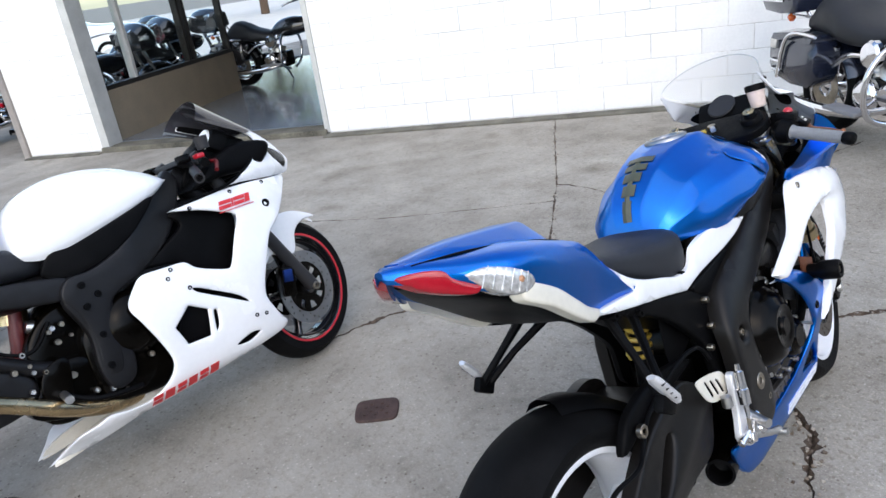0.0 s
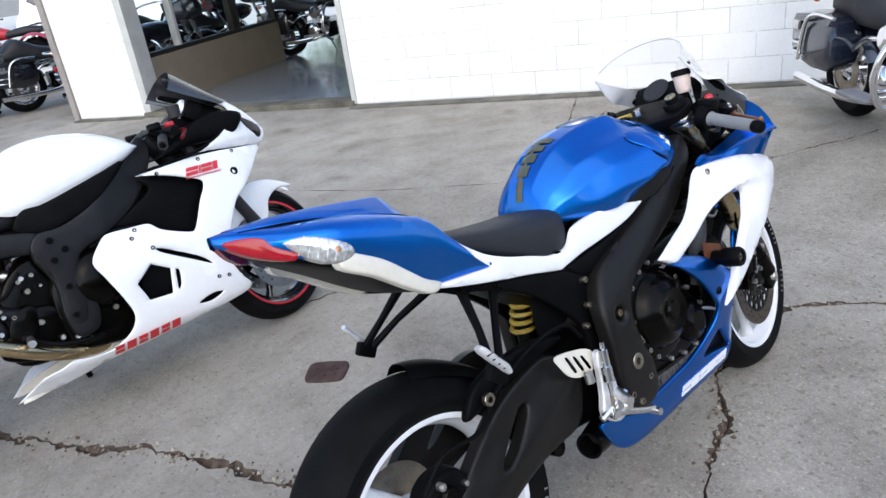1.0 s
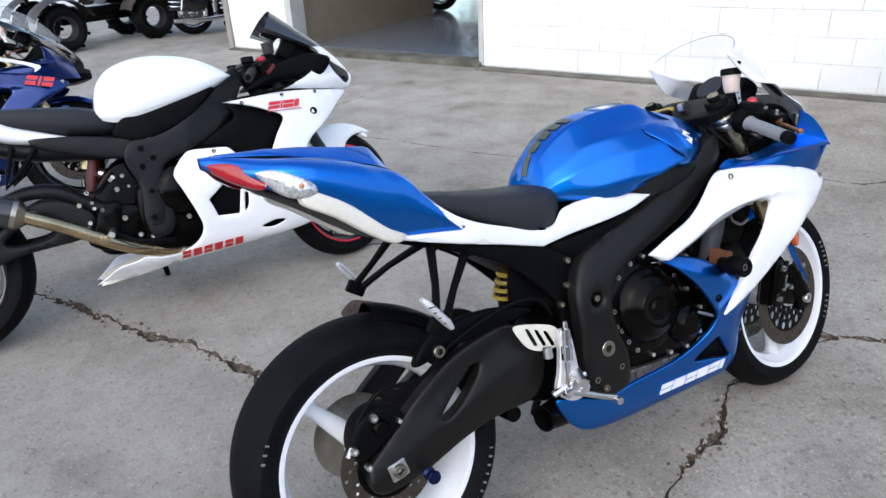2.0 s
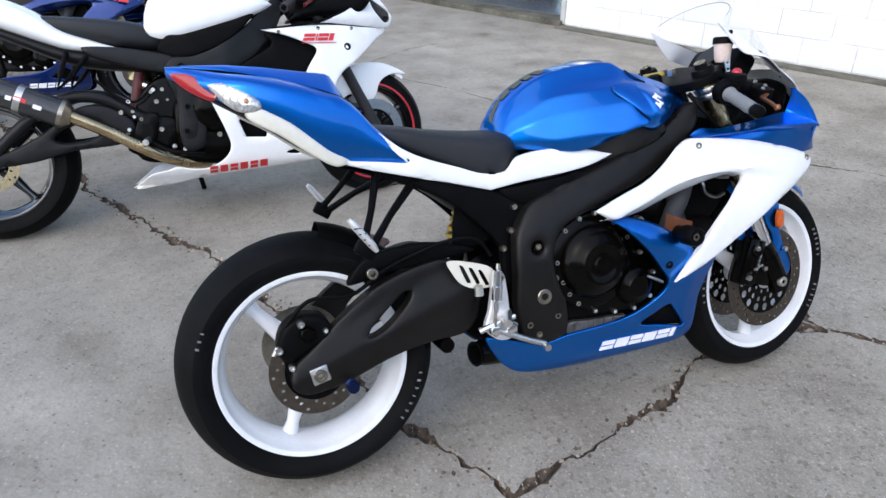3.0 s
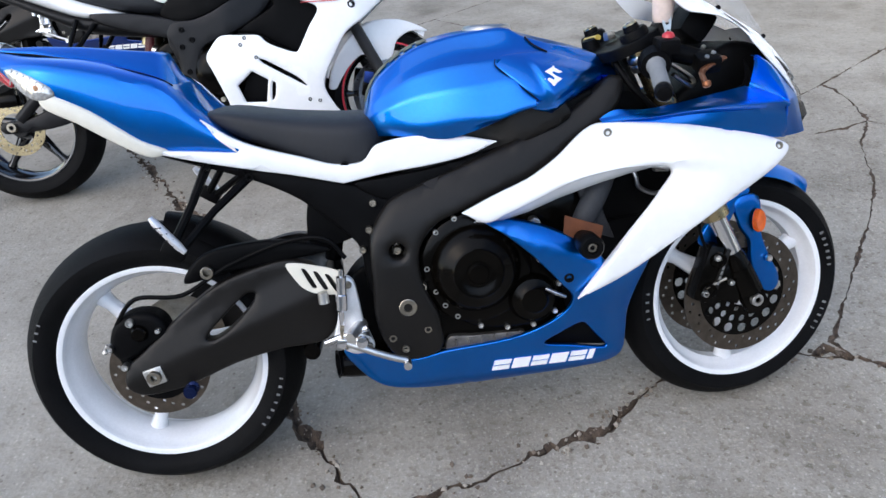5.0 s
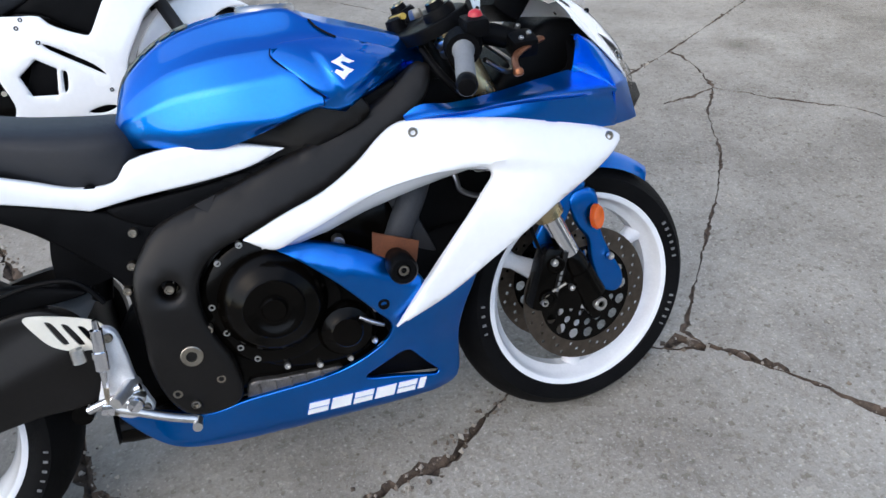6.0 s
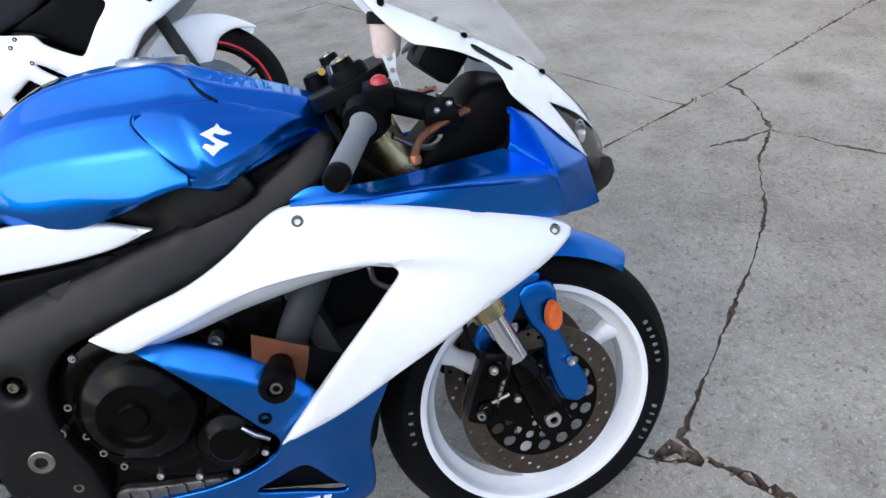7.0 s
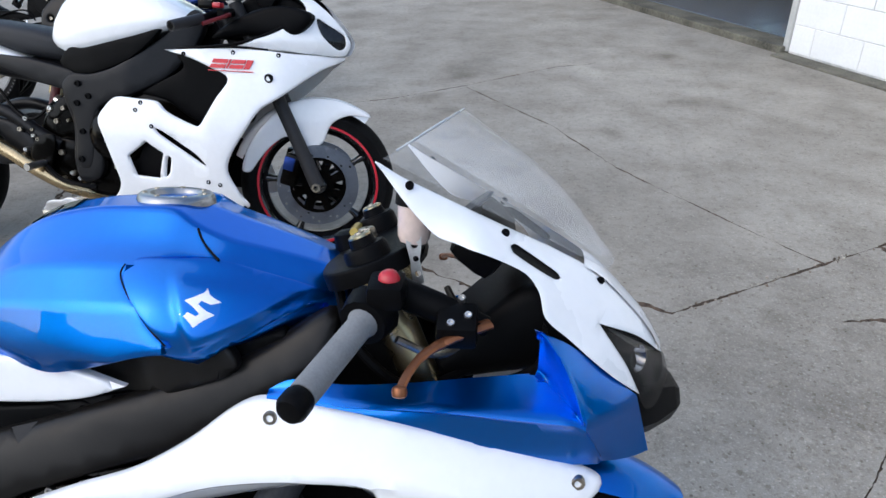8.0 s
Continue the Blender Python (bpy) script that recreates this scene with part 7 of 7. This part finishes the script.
        part("belly_tray", panel([(0.46, 0.13), (0.6, 0.14), (0.9, 0.165), (1.0, 0.2), (0.7, 0.2), (0.52, 0.17)], lambda x, z: 0.09, 0.02, (), 0.05, 0.004, 3, s), CREAM, fa)
        up = [(1.08, 0.75), (1.2, 0.758), (1.32, 0.772), (1.42, 0.807), (1.5, 0.852), (1.53, 0.882), (1.515, 0.915), (1.44, 0.965), (1.34, 1.018), (1.35, 1.032), (1.47, 0.975), (1.56, 0.915), (1.62, 0.86), (1.665, 0.80), (1.672, 0.77), (1.645, 0.735), (1.5, 0.745), (1.3, 0.765)]
        uy = lambda x, z: lerp(x, [(1.05, 0.19), (1.25, 0.2), (1.4, 0.175), (1.55, 0.115), (1.68, 0.04)]) - 0.3 * max(0, z - 0.78) - 0.35 * max(0, 0.785 - z)
        hl = [(1.565, 0.86), (1.6, 0.84), (1.652, 0.805), (1.655, 0.768), (1.63, 0.758), (1.58, 0.81)]
        uc = part("upper_cowl", panel(up, uy, 0.008, [hl], 0.022, 0.006, 4, s), WHITE, t, "white upper cowl")
        part("headlight", panel(hl, lambda x, z: uy(x, z) - 0.004, 0.02, (), 0.02, 0.006, 3, s), DARKLENS, uc, "dark slanted headlight")
        part("rim_edge", tube(bend([(x, s * (uy(x, z) - 0.003), z) for x, z in ((1.1, 0.752), (1.2, 0.758), (1.32, 0.772), (1.42, 0.807), (1.5, 0.852), (1.528, 0.882))]), 0.006, 8), BLACK, uc)
        part("cowl_liner", panel([(x if x < 1.6 else x - 0.02, z) for x, z in up], lambda x, z: uy(x, z) - 0.014, 0.004, (), 0.04, 0.002, 3, s), BLACK, uc)
        g0, g1 = Vector((1.2, s * 0.2, 0.85)), Vector((1.15, s * 0.32, 0.82))
        bar = part("clip_on", tube([(1.24, s * 0.11, 0.88), g0, g1], 0.012, 10), BLACK, t, "black clip-on handlebar")
        part("grip", tube([g0, g1], 0.018, 12), DARKG, bar)
        part("lever", tube(bend([(1.28, s * 0.15, 0.865), (1.29, s * 0.2, 0.86), (1.24, s * 0.28, 0.83)]), 0.007, 8), mat("dark red anodised", (0.14, 0.008, 0.012), 0.35, 0.4), bar, "dark red brake lever")
        part("mirror_stub", block((1.2, s * 0.15, 0.9), (0.05, 0.03, 0.03), None, 0.008), ENGB, bar)
    bars_mark(0.77, 0.172, 0.0, [0.032] * 6, 0.032, 0.01, 2, 0.1, DECALR, t, "maker_mark", label="red lettering bars", yfun=lambda x, z: fy(x, z) + 0.003)
    bars_mark(1.225, 0.692, 0.0, [0.05, 0.006, 0.045, 0.02], 0.03, 0.004, -2, 0.4, DECALR, t, "model_mark", label="red model mark bars", yfun=lambda x, z: fy(x, z) + 0.003)
    bars_mark(1.22, 0.682, 0.0, [0.15], 0.003, 0.004, -2, 0.4, DECALR, t, "model_line", yfun=lambda x, z: fy(x, z) + 0.003)

    # screen and cockpit
    rows = []
    for i in range(13):
        u = i / 12
        ex, ez, ew = 1.3 + 0.2 * u, 1.02 - 0.095 * u, 0.145 - 0.045 * u
        cx, cz = 1.36 + 0.2 * u, 1.1 - 0.165 * u
        rows.append([Vector((ex + (cx - ex) * math.cos(v * math.pi / 2), ew * math.sin(v * math.pi / 2), ez + (cz - ez) * math.cos(v * math.pi / 2))) for v in (k / 8 - 1 for k in range(17))])
    b = loft(rows, None, False, False)
    bmesh.ops.solidify(b, geom=b.faces[:], thickness=0.003)
    part("windscreen", b, TINT, t, "dark smoked windscreen")
    part("dash", block((1.39, 0.0, 0.93), (0.07, 0.18, 0.08), Matrix.Rotation(radians(35), 4, "Y"), 0.02), BLACK, t)
    part("fairing_stay", panel([(1.22, 0.79), (1.27, 0.9), (1.38, 0.96), (1.47, 0.93), (1.53, 0.88), (1.5, 0.8)], lambda x, z: 0.05, 0.1, (), 0.05, 0.01), BLACK, t)
    part("shock_reservoir", tube([(0.555, -0.06, 0.565), (0.565, -0.06, 0.56), (0.625, -0.06, 0.52), (0.632, -0.06, 0.515)], [0.018, 0.022, 0.022, 0.018], 14), ALU, t, "silver shock reservoir")
    part("dial", lathe([(0.0005, 0.006), (0.034, 0.006), (0.038, 0.0), (0.038, -0.02)], (1.355, -0.04, 0.955), (-0.7, 0, 0.7), 20), DECALW, t, "white round dial")
    part("cockpit_tray", panel([(1.2, 0.79), (1.32, 0.80), (1.5, 0.80), (1.56, 0.87), (1.44, 0.9), (1.3, 0.86)], lambda x, z: 0.14, 0.28, (), 0.06, 0.02), BLACK, t)
    part("top_clamp", block((1.24, 0, 0.885), (0.08, 0.24, 0.022), Matrix.Rotation(radians(20), 4, "Y"), 0.008), DARKG, t, "dark grey top fork clamp")
    part("reservoir", lathe([(0.0005, -0.025), (0.022, -0.025), (0.026, 0.02), (0.0005, 0.022)], (1.3, -0.13, 0.94), (0, 0, 1), 16), DARKG, t)
    part("kill_switch", block((1.25, -0.17, 0.895), (0.03, 0.04, 0.018), None, 0.006), RED, t, "red switch block")
    part("master_cylinder", tube([(1.28, -0.13, 0.875), (1.26, -0.18, 0.865)], 0.017, 10), BLACK, t)
    part("head_stock", tube([(1.32, 0, 0.66), (1.2, 0, 0.88)], 0.04, 14), GREYF, t)
    part("side_stand", tube([(0.7, 0.13, 0.25), (0.718, 0.22, 0.135), (0.73, 0.28, 0.052)], 0.012, 8), BLACK, t)
    return t


white_sport_bike()

# ---- touring motorcycles ----
def touring_bike(m, label, paint, case=False, group="touring motorcycles"):
    """x ahead from the rear axle, y to its left."""
    t = thing("touring_motorcycle", m, label, "motorcycle", group)
    for x, R, hw in ((0, 0.31, 0.07), (1.62, 0.33, 0.06)):
        wm = Matrix.Translation((x, 0, R))
        w = part("wheel", turned(rim_mesh(0.2, 0.05), wm), CHROME, t)
        part("tyre", turned(tyre_mesh(R, hw, 0.2, 0.05), wm), RUBBER, w)
        for a in range(0, 360, 40):
            part("spoke", turned(spoke_mesh(radians(a), 0.04, 0.18, 0.012, 0.008, 0, 0.012), wm), CHROME, w)
        part("hub", turned(lathe([(0.0005, -0.08), (0.05, -0.07), (0.05, 0.07), (0.0005, 0.08)], (0, 0, 0), (0, 1, 0), 20), wm), CHROME, w)
        part("brake_disc", turned(disc_mesh(0.07, 0.14, -0.07, 12), wm), STEEL, w)
        arch = []
        for i in range(15):
            a = radians((18 + 150 * i / 14) if x == 0 else (25 + 120 * i / 14))
            arch.append([Vector(((R + 0.035 - 0.06 * abs(u) ** 3) * math.cos(a), (hw + 0.03) * u, (R + 0.035 - 0.06 * abs(u) ** 3) * math.sin(a))) for u in (-1, -0.8, -0.4, 0, 0.4, 0.8, 1)])
        b = loft(arch, None, False, False)
        bmesh.ops.solidify(b, geom=b.faces[:], thickness=0.004)
        part("fender", turned(b, wm), paint, t, "painted steel fender")
    for s in (-1, 1):
        bag = part("saddlebag", loft([[Vector((x, s * (0.2 + y * 0.09), z0 + (z1 - z0) * h)) for y, h in ((-1, 0.12), (-0.9, 0), (0.7, 0), (1, 0.2), (1, 0.75), (0.7, 1), (-0.9, 1), (-1, 0.9))] for x, z0, z1 in ((-0.32, 0.42, 0.62), (-0.3, 0.38, 0.65), (-0.1, 0.34, 0.67), (0.1, 0.34, 0.66), (0.17, 0.39, 0.63), (0.19, 0.43, 0.58))]), paint, t, "hard saddlebag with chrome rails")
        part("bag_lid", loft([[Vector((x, s * (0.2 + y * 0.098), z + h)) for y, h in ((-1, 0), (-0.9, 0.05), (0.8, 0.045), (1, 0))] for x, z in ((-0.31, 0.62), (-0.1, 0.64), (0.15, 0.63))]), paint, bag)
        for z in (0.44, 0.5):
            part("bag_rail", tube(bend([(-0.33, s * 0.13, z), (-0.345, s * 0.22, z), (-0.29, s * 0.298, z - 0.01), (-0.16, s * 0.303, z - 0.015)]), 0.009, 8), CHROME, bag)
        part("bag_guard", tube(bend([(-0.2, s * 0.305, 0.38), (-0.12, s * 0.31, 0.62), (0.0, s * 0.31, 0.69), (0.2, s * 0.29, 0.68)]), 0.013, 10), CHROME, bag, "chrome saddlebag guard")
        part("bag_latch", block((-0.26, s * 0.295, 0.6), (0.08, 0.02, 0.06), None, 0.006), ALU, bag)
        part("tail_light", block((-0.325, s * 0.2, 0.56), (0.02, 0.09, 0.05), None, 0.006), REDLENS, bag)
        part("exhaust", tube(bend([(0.75, s * 0.16, 0.3), (0.55, s * 0.21, 0.25), (0.2, s * 0.23, 0.22), (-0.32, s * 0.23, 0.24)]), [0.022] * 6 + [0.034] * 13, 16), CHROME, t, "chrome exhaust")
        part("engine_guard", tube(bend([(0.95, s * 0.1, 0.72), (0.98, s * 0.3, 0.62), (0.97, s * 0.36, 0.45), (0.95, s * 0.3, 0.27), (0.95, s * 0.1, 0.2)]), 0.018, 12), CHROME, t, "chrome engine guard")
        part("floorboard", block((0.78, s * 0.33, 0.3), (0.3, 0.11, 0.025), None, 0.01), mat("grey floorboard", (0.2, 0.2, 0.21), 0.5), t, "grey rubber floorboard")
        part("frame_tube", tube(bend([(0.0, s * 0.13, 0.35), (0.3, s * 0.15, 0.55), (0.55, s * 0.13, 0.6), (0.9, s * 0.05, 0.82)]), 0.018, 10), CHROME, t)
        part("shock", tube([(0.05, s * 0.125, 0.34), (0.18, s * 0.13, 0.6)], 0.025, 12), CHROME, t)
        part("fork", tube([(1.62, s * 0.11, 0.33), (1.38, s * 0.11, 0.95)], 0.027, 12), CHROME, t)
        part("handlebar", tube(bend([(1.32, 0, 1.05), (1.28, s * 0.2, 1.12), (1.1, s * 0.38, 1.1), (0.98, s * 0.42, 1.06)]), 0.013, 10), CHROME, t)
        for cx, tilt in ((0.66, -22), (0.84, 22)):
            part("cylinder", lathe([(0.075 if i % 2 else 0.06, 0.02 * i) for i in range(9)] + [(0.0005, 0.165)], (0.75, s * 0.02, 0.38), (math.sin(radians(tilt)), s * 0.25, math.cos(radians(tilt))), 20), ALU, t, "finned alloy cylinder")
        part("engine_cover", lathe([(0.0005, 0.04), (0.06, 0.04), (0.09, 0.025), (0.105, 0.0), (0.105, -0.1)], (0.68, s * 0.14, 0.34), (0, s, 0), 28), CHROME, t, "polished chrome engine cover")
        part("timing_cover", lathe([(0.0005, 0.03), (0.05, 0.03), (0.07, 0.01), (0.075, -0.08)], (0.86, s * 0.13, 0.36), (0, s, 0), 24), CHROME, t)
        part("indicator", lathe([(0.0005, 0.03), (0.025, 0.02), (0.03, 0.0), (0.01, -0.03)], (-0.32, s * 0.14, 0.75), (-1, 0, 0), 14), AMBER, t)
    part("crankcase", block((0.74, 0, 0.34), (0.42, 0.24, 0.22), None, 0.04), ENGB, t)
    part("air_cleaner", lathe([(0.0005, 0.05), (0.07, 0.045), (0.085, 0.03), (0.085, 0)], (0.76, -0.16, 0.6), (0, -1, 0), 24), CHROME, t)
    part("seat", body_loft([(-0.12, 0.14, 0.68, 0.78), (0.05, 0.18, 0.66, 0.92), (0.2, 0.19, 0.64, 0.88), (0.3, 0.2, 0.62, 0.82), (0.48, 0.18, 0.62, 0.76), (0.62, 0.1, 0.64, 0.72)], pt=3, pb=4), SEATM, t, "stepped black touring seat")
    part("tank", body_loft([(0.55, 0.08, 0.66, 0.74), (0.7, 0.14, 0.64, 0.86), (0.9, 0.16, 0.64, 0.9), (1.1, 0.13, 0.68, 0.88), (1.22, 0.06, 0.74, 0.84)]), paint, t, "painted teardrop tank")
    part("fairing", body_loft([(1.3, 0.3, 0.86, 1.12), (1.42, 0.36, 0.84, 1.2), (1.55, 0.28, 0.86, 1.14), (1.62, 0.1, 0.92, 1.06)]), paint, t, "painted handlebar fairing")
    part("headlight", lathe([(0.0005, 0.03), (0.06, 0.025), (0.085, 0.0), (0.085, -0.05)], (1.62, 0, 0.98), (1, 0, 0), 24), CHROME, t)
    part("backrest", block((-0.2, 0, 0.98), (0.06, 0.3, 0.2), Matrix.Rotation(radians(-8), 4, "Y"), 0.03), SEATM, t, "black passenger backrest")
    part("backrest_stay", tube(bend([(-0.05, -0.12, 0.7), (-0.2, -0.12, 0.85), (-0.24, 0, 1.06), (-0.2, 0.12, 0.85), (-0.05, 0.12, 0.7)]), 0.011, 8), CHROME, t)
    part("luggage_rack", tube(bend([(-0.1, -0.13, 0.76), (-0.4, -0.13, 0.77), (-0.46, 0, 0.77), (-0.4, 0.13, 0.77), (-0.1, 0.13, 0.76)]), 0.01, 8), CHROME, t, "chrome luggage rack")
    if case:
        tc = part("top_case", loft([[Vector((x, y * w, z0 + (z1 - z0) * h)) for y, h in ((-1, 0.15), (-0.9, 0), (0.9, 0), (1, 0.15), (1, 0.8), (0.85, 1), (-0.85, 1), (-1, 0.8))] for x, w, z0, z1 in ((-0.55, 0.2, 0.84, 1.1), (-0.53, 0.24, 0.8, 1.16), (-0.3, 0.27, 0.79, 1.2), (-0.14, 0.25, 0.8, 1.18), (-0.12, 0.2, 0.84, 1.12))]), paint, t, "top case with chrome trim")
        for z in (0.88, 1.0):
            part("case_rail", tube(bend([(-0.2, -0.28, z), (-0.5, -0.265, z), (-0.57, 0, z), (-0.5, 0.265, z), (-0.2, 0.28, z)]), 0.008, 8), CHROME, tc)
        part("case_light", block((-0.565, 0, 0.94), (0.02, 0.3, 0.05), None, 0.006), REDLENS, tc)
    for ob in list(t.children):
        if ob.name.split(".")[0] in ("engine_guard", "cylinder", "engine_cover", "timing_cover", "crankcase", "air_cleaner", "floorboard"):
            ob.location.x = -0.17
    part("side_stand", tube([(0.6, 0.14, 0.2), (0.62, 0.25, 0.014)], 0.012, 8), CHROME, t)
    return t


NAVY = mat("navy and grey paint", (0.012, 0.016, 0.032), 0.25, 0.2, 1.0, 0.06, 5)
INK = mat("gloss black paint", (0.006, 0.007, 0.01), 0.2, 0.1, 1.0, 0.06, 5)
heading = math.degrees(math.atan2(-0.876, 0.4816))
touring_bike(pose(4.46, 0.87, 0, 0, 0, -132), "navy touring motorcycle with chrome guards and a top case", NAVY, True)
inner = touring_bike(Matrix.Translation(wallp(-4.04, 3.35, ZF)) @ pose(0, 0, 0, 0, 0, heading), "black touring motorcycle with chrome exhaust standing in the shop", INK)
for a, inw, turn in ((-5.2, 0.55, 68), (-5.6, 1.6, 62), (-5.1, 2.4, 75), (-6.6, 0.7, 64), (-6.5, 2.9, 70)):
    copy = copy_thing(inner, Matrix.Translation(wallp(a, inw, 0.0)) @ pose(0, 0, 0, 0, 0, heading + turn))
    tagged(copy, "black cruiser motorcycle parked outside the shop window")


# ---- quad bikes and the street beyond ----
def quad_bike(m, label, paint):
    t = thing("quad_bike", m, label, "quad bike", "quad bikes")
    for x in (0, 1.25):
        for s in (-1, 1):
            wm = Matrix.Translation((x, s * 0.42, 0.3))
            w = part("wheel", turned(rim_mesh(0.15, 0.09), wm), DARKG, t)
            part("tyre", turned(tyre_mesh(0.3, 0.13, 0.15, 0.09), wm), RUBBER, w, "chunky knobbly tyre")
            for i in range(20):
                a = 2 * math.pi * i / 20
                part("tread_lug", turned(block((0.295 * math.cos(a), (-1) ** i * 0.05, 0.295 * math.sin(a)), (0.03, 0.08, 0.04), Matrix.Rotation(-a, 4, "Y"), 0.0), wm), RUBBER, w)
            arch = [[Vector((x + 0.4 * math.cos(a), s * 0.42 + 0.17 * u, 0.3 + (0.4 - 0.05 * abs(u)) * math.sin(a))) for u in (-1, -0.5, 0, 0.5, 1)] for a in (radians(20 + 140 * i / 10) for i in range(11))]
            b = loft(arch, None, False, False)
            bmesh.ops.solidify(b, geom=b.faces[:], thickness=0.01)
            part("mudguard", b, paint, t, "painted mudguard")
    part("chassis", block((0.62, 0, 0.4), (1.1, 0.4, 0.2), None, 0.05), ENGB, t)
    part("seat", body_loft([(-0.1, 0.14, 0.66, 0.78), (0.2, 0.17, 0.64, 0.82), (0.6, 0.14, 0.62, 0.76)]), SEATM, t, "black seat")
    part("tank", body_loft([(0.55, 0.12, 0.6, 0.8), (0.8, 0.18, 0.6, 0.88), (1.1, 0.22, 0.55, 0.84), (1.4, 0.15, 0.55, 0.7)]), paint, t)
    for x, n in ((-0.2, 5), (1.25, 5)):
        for i in range(n):
            part("rack_bar", tube([(x - 0.22 + 0.11 * i, -0.35, 0.83), (x - 0.22 + 0.11 * i, 0.35, 0.83)], 0.012, 8), BLACK, t)
        part("rack_stay", tube([(x, 0, 0.6), (x, 0, 0.83)], 0.03, 8), BLACK, t)
    part("handlebar", tube(bend([(0.7, -0.38, 1.0), (0.85, -0.15, 0.98), (0.9, 0, 0.94), (0.85, 0.15, 0.98), (0.7, 0.38, 1.0)]), 0.014, 8), BLACK, t)
    part("steering_stem", tube([(0.95, 0, 0.6), (0.88, 0, 0.96)], 0.02, 8), BLACK, t)
    return t


CAMO = mat("dark brown quad plastic", (0.035, 0.026, 0.02), 0.5, 0.0, 0.1, 0.3, 8)
quad_bike(pose(-0.35, 10.0, 0, 0, 0, 20), "dark brown utility quad bike parked on the yard", CAMO)
quad_bike(pose(1.9, 15.6, 0, 0, 0, 160), "red quad bike parked in the sun", RED)
quad_bike(pose(3.4, 16.2, 0, 0, 0, 150), "red quad bike parked in the sun", RED)


def parked_car():
    t = thing("car", pose(6.2, 19.5, 0, 0, 0, -28), "white estate car parked on the street", "car")
    body = [(-2.2, 0.35), (-2.25, 0.75), (-2.1, 1.0), (-1.9, 1.45), (-1.0, 1.55), (0.3, 1.5), (1.0, 1.05), (2.0, 0.92), (2.25, 0.6), (2.2, 0.32), (1.7, 0.28), (-1.7, 0.28)]
    part("body", panel(body, lambda x, z: 0.9 - 0.25 * max(0, z - 0.95), 1.75, (), 0.2, 0.08), WHITE, t, "white painted car body")
    for s in (-1, 1):
        part("side_window", panel([(-1.85, 1.05), (-1.7, 1.4), (0.25, 1.42), (0.75, 1.06)], lambda x, z: 0.905 - 0.25 * max(0, z - 0.95), 0.02, (), 0.2, 0.01, 3, s), TINT, t, "dark side window")
        for x in (-1.4, 1.4):
            wm = Matrix.Translation((x, s * 0.82, 0.32))
            w = part("wheel", turned(rim_mesh(0.2, 0.08), wm), ALU, t)
            part("tyre", turned(tyre_mesh(0.32, 0.1, 0.2, 0.08), wm), RUBBER, w)
        part("headlight", block((2.2, s * 0.6, 0.72), (0.06, 0.3, 0.12), None, 0.02), LENS, t)
    return t


parked_car()
# Paving paler than the yard: strong sunlight out there is put into its colour.
PALE = mat("paving with sun in its colour", (0.62, 0.59, 0.53), 0.85, 0.0, 0.0, 0.06, 1.5, 0.3, 40)
bm = bmesh.new()
v = [bm.verts.new(p) for p in ((-30, 14.3, 0.004), (40, 14.3, 0.004), (60, 60, 0.004), (-60, 60, 0.004))]
bm.faces.new(v)
tagged(part("pavement", bm, PALE, smooth=False), "street paving beyond the yard, pale with sunlight put into its colour", "pavement", kind="structure")


# ---- unseen wall added behind the camera, and trees beyond the street ----
def far_tree(x, y, h, seed):
    t = thing("tree", pose(x, y, 0), "leafy green tree beyond the street", "tree", "street trees")
    rng = random.Random(seed)
    part("trunk", tube([(0, 0, 0), (0.1, 0, h * 0.3), (0.0, 0.1, h * 0.6)], [0.22, 0.16, 0.08], 8), mat("bark", (0.09, 0.06, 0.04), 0.9, bump=0.6, bscale=30), t)
    for i in range(5):
        a = rng.uniform(0, 6.28)
        part("limb", tube([(0, 0, h * (0.35 + 0.05 * i)), (0.9 * math.cos(a), 0.9 * math.sin(a), h * (0.5 + 0.06 * i))], [0.08, 0.03], 6), CRACK, t)
    vs, fs = [], []
    for i in range(2600):
        a, u, r = rng.uniform(0, 6.28), rng.uniform(-1, 1), rng.random() ** 0.4
        lump = 1 + 0.25 * math.sin(3 * a + seed) * math.cos(4 * u)
        c = Vector((r * h * 0.36 * lump * math.cos(a) * math.sqrt(1 - u * u), r * h * 0.36 * lump * math.sin(a) * math.sqrt(1 - u * u), h * 0.66 + r * h * 0.32 * u))
        d = Euler((rng.uniform(0, 6), rng.uniform(0, 6), rng.uniform(0, 6))).to_matrix()
        k = len(vs)
        s = rng.uniform(0.09, 0.2)
        vs += [c + d @ Vector(q) * s for q in ((-1, 0, 0), (0, -0.5, 0.1), (1, 0, 0), (0, 0.5, 0.1))]
        fs.append((k, k + 1, k + 2, k + 3))
    me = bpy.data.meshes.new("crown")
    me.from_pydata([tuple(p) for p in vs], [], fs)
    me.materials.append(LEAF)
    c = new("crown", me)
    c.parent = t
    return t


LEAF = mat("leaf green", (0.06, 0.1, 0.025), 0.6, 0.0, 0.0, 0.3, 3)
for i, (x, y, h) in enumerate(((-7, 34, 7), (-1, 38, 8), (5, 36, 7), (12, 34, 8), (20, 30, 7))):
    far_tree(x, y, h, i)
# Unseen wall, added to shape the light and reflections on the bikes.
BRICK = mat("tan brick of the added wall", (0.34, 0.3, 0.26), 0.8, 0.0, 0.0, 0.15, 2, 0.4, 30)
bm = block((0, 0, 1.3), (30, 0.4, 2.6), None, 0.02)
ob = part("wall_opposite", bm, BRICK, smooth=False)
ob.matrix_world = pose(2, -8.5, 0, 0, 0, -6)
tagged(ob, "unseen tan brick wall added behind the camera for reflections", "wall", kind="structure")

# ---- wall pieces ----
wall_blocks()
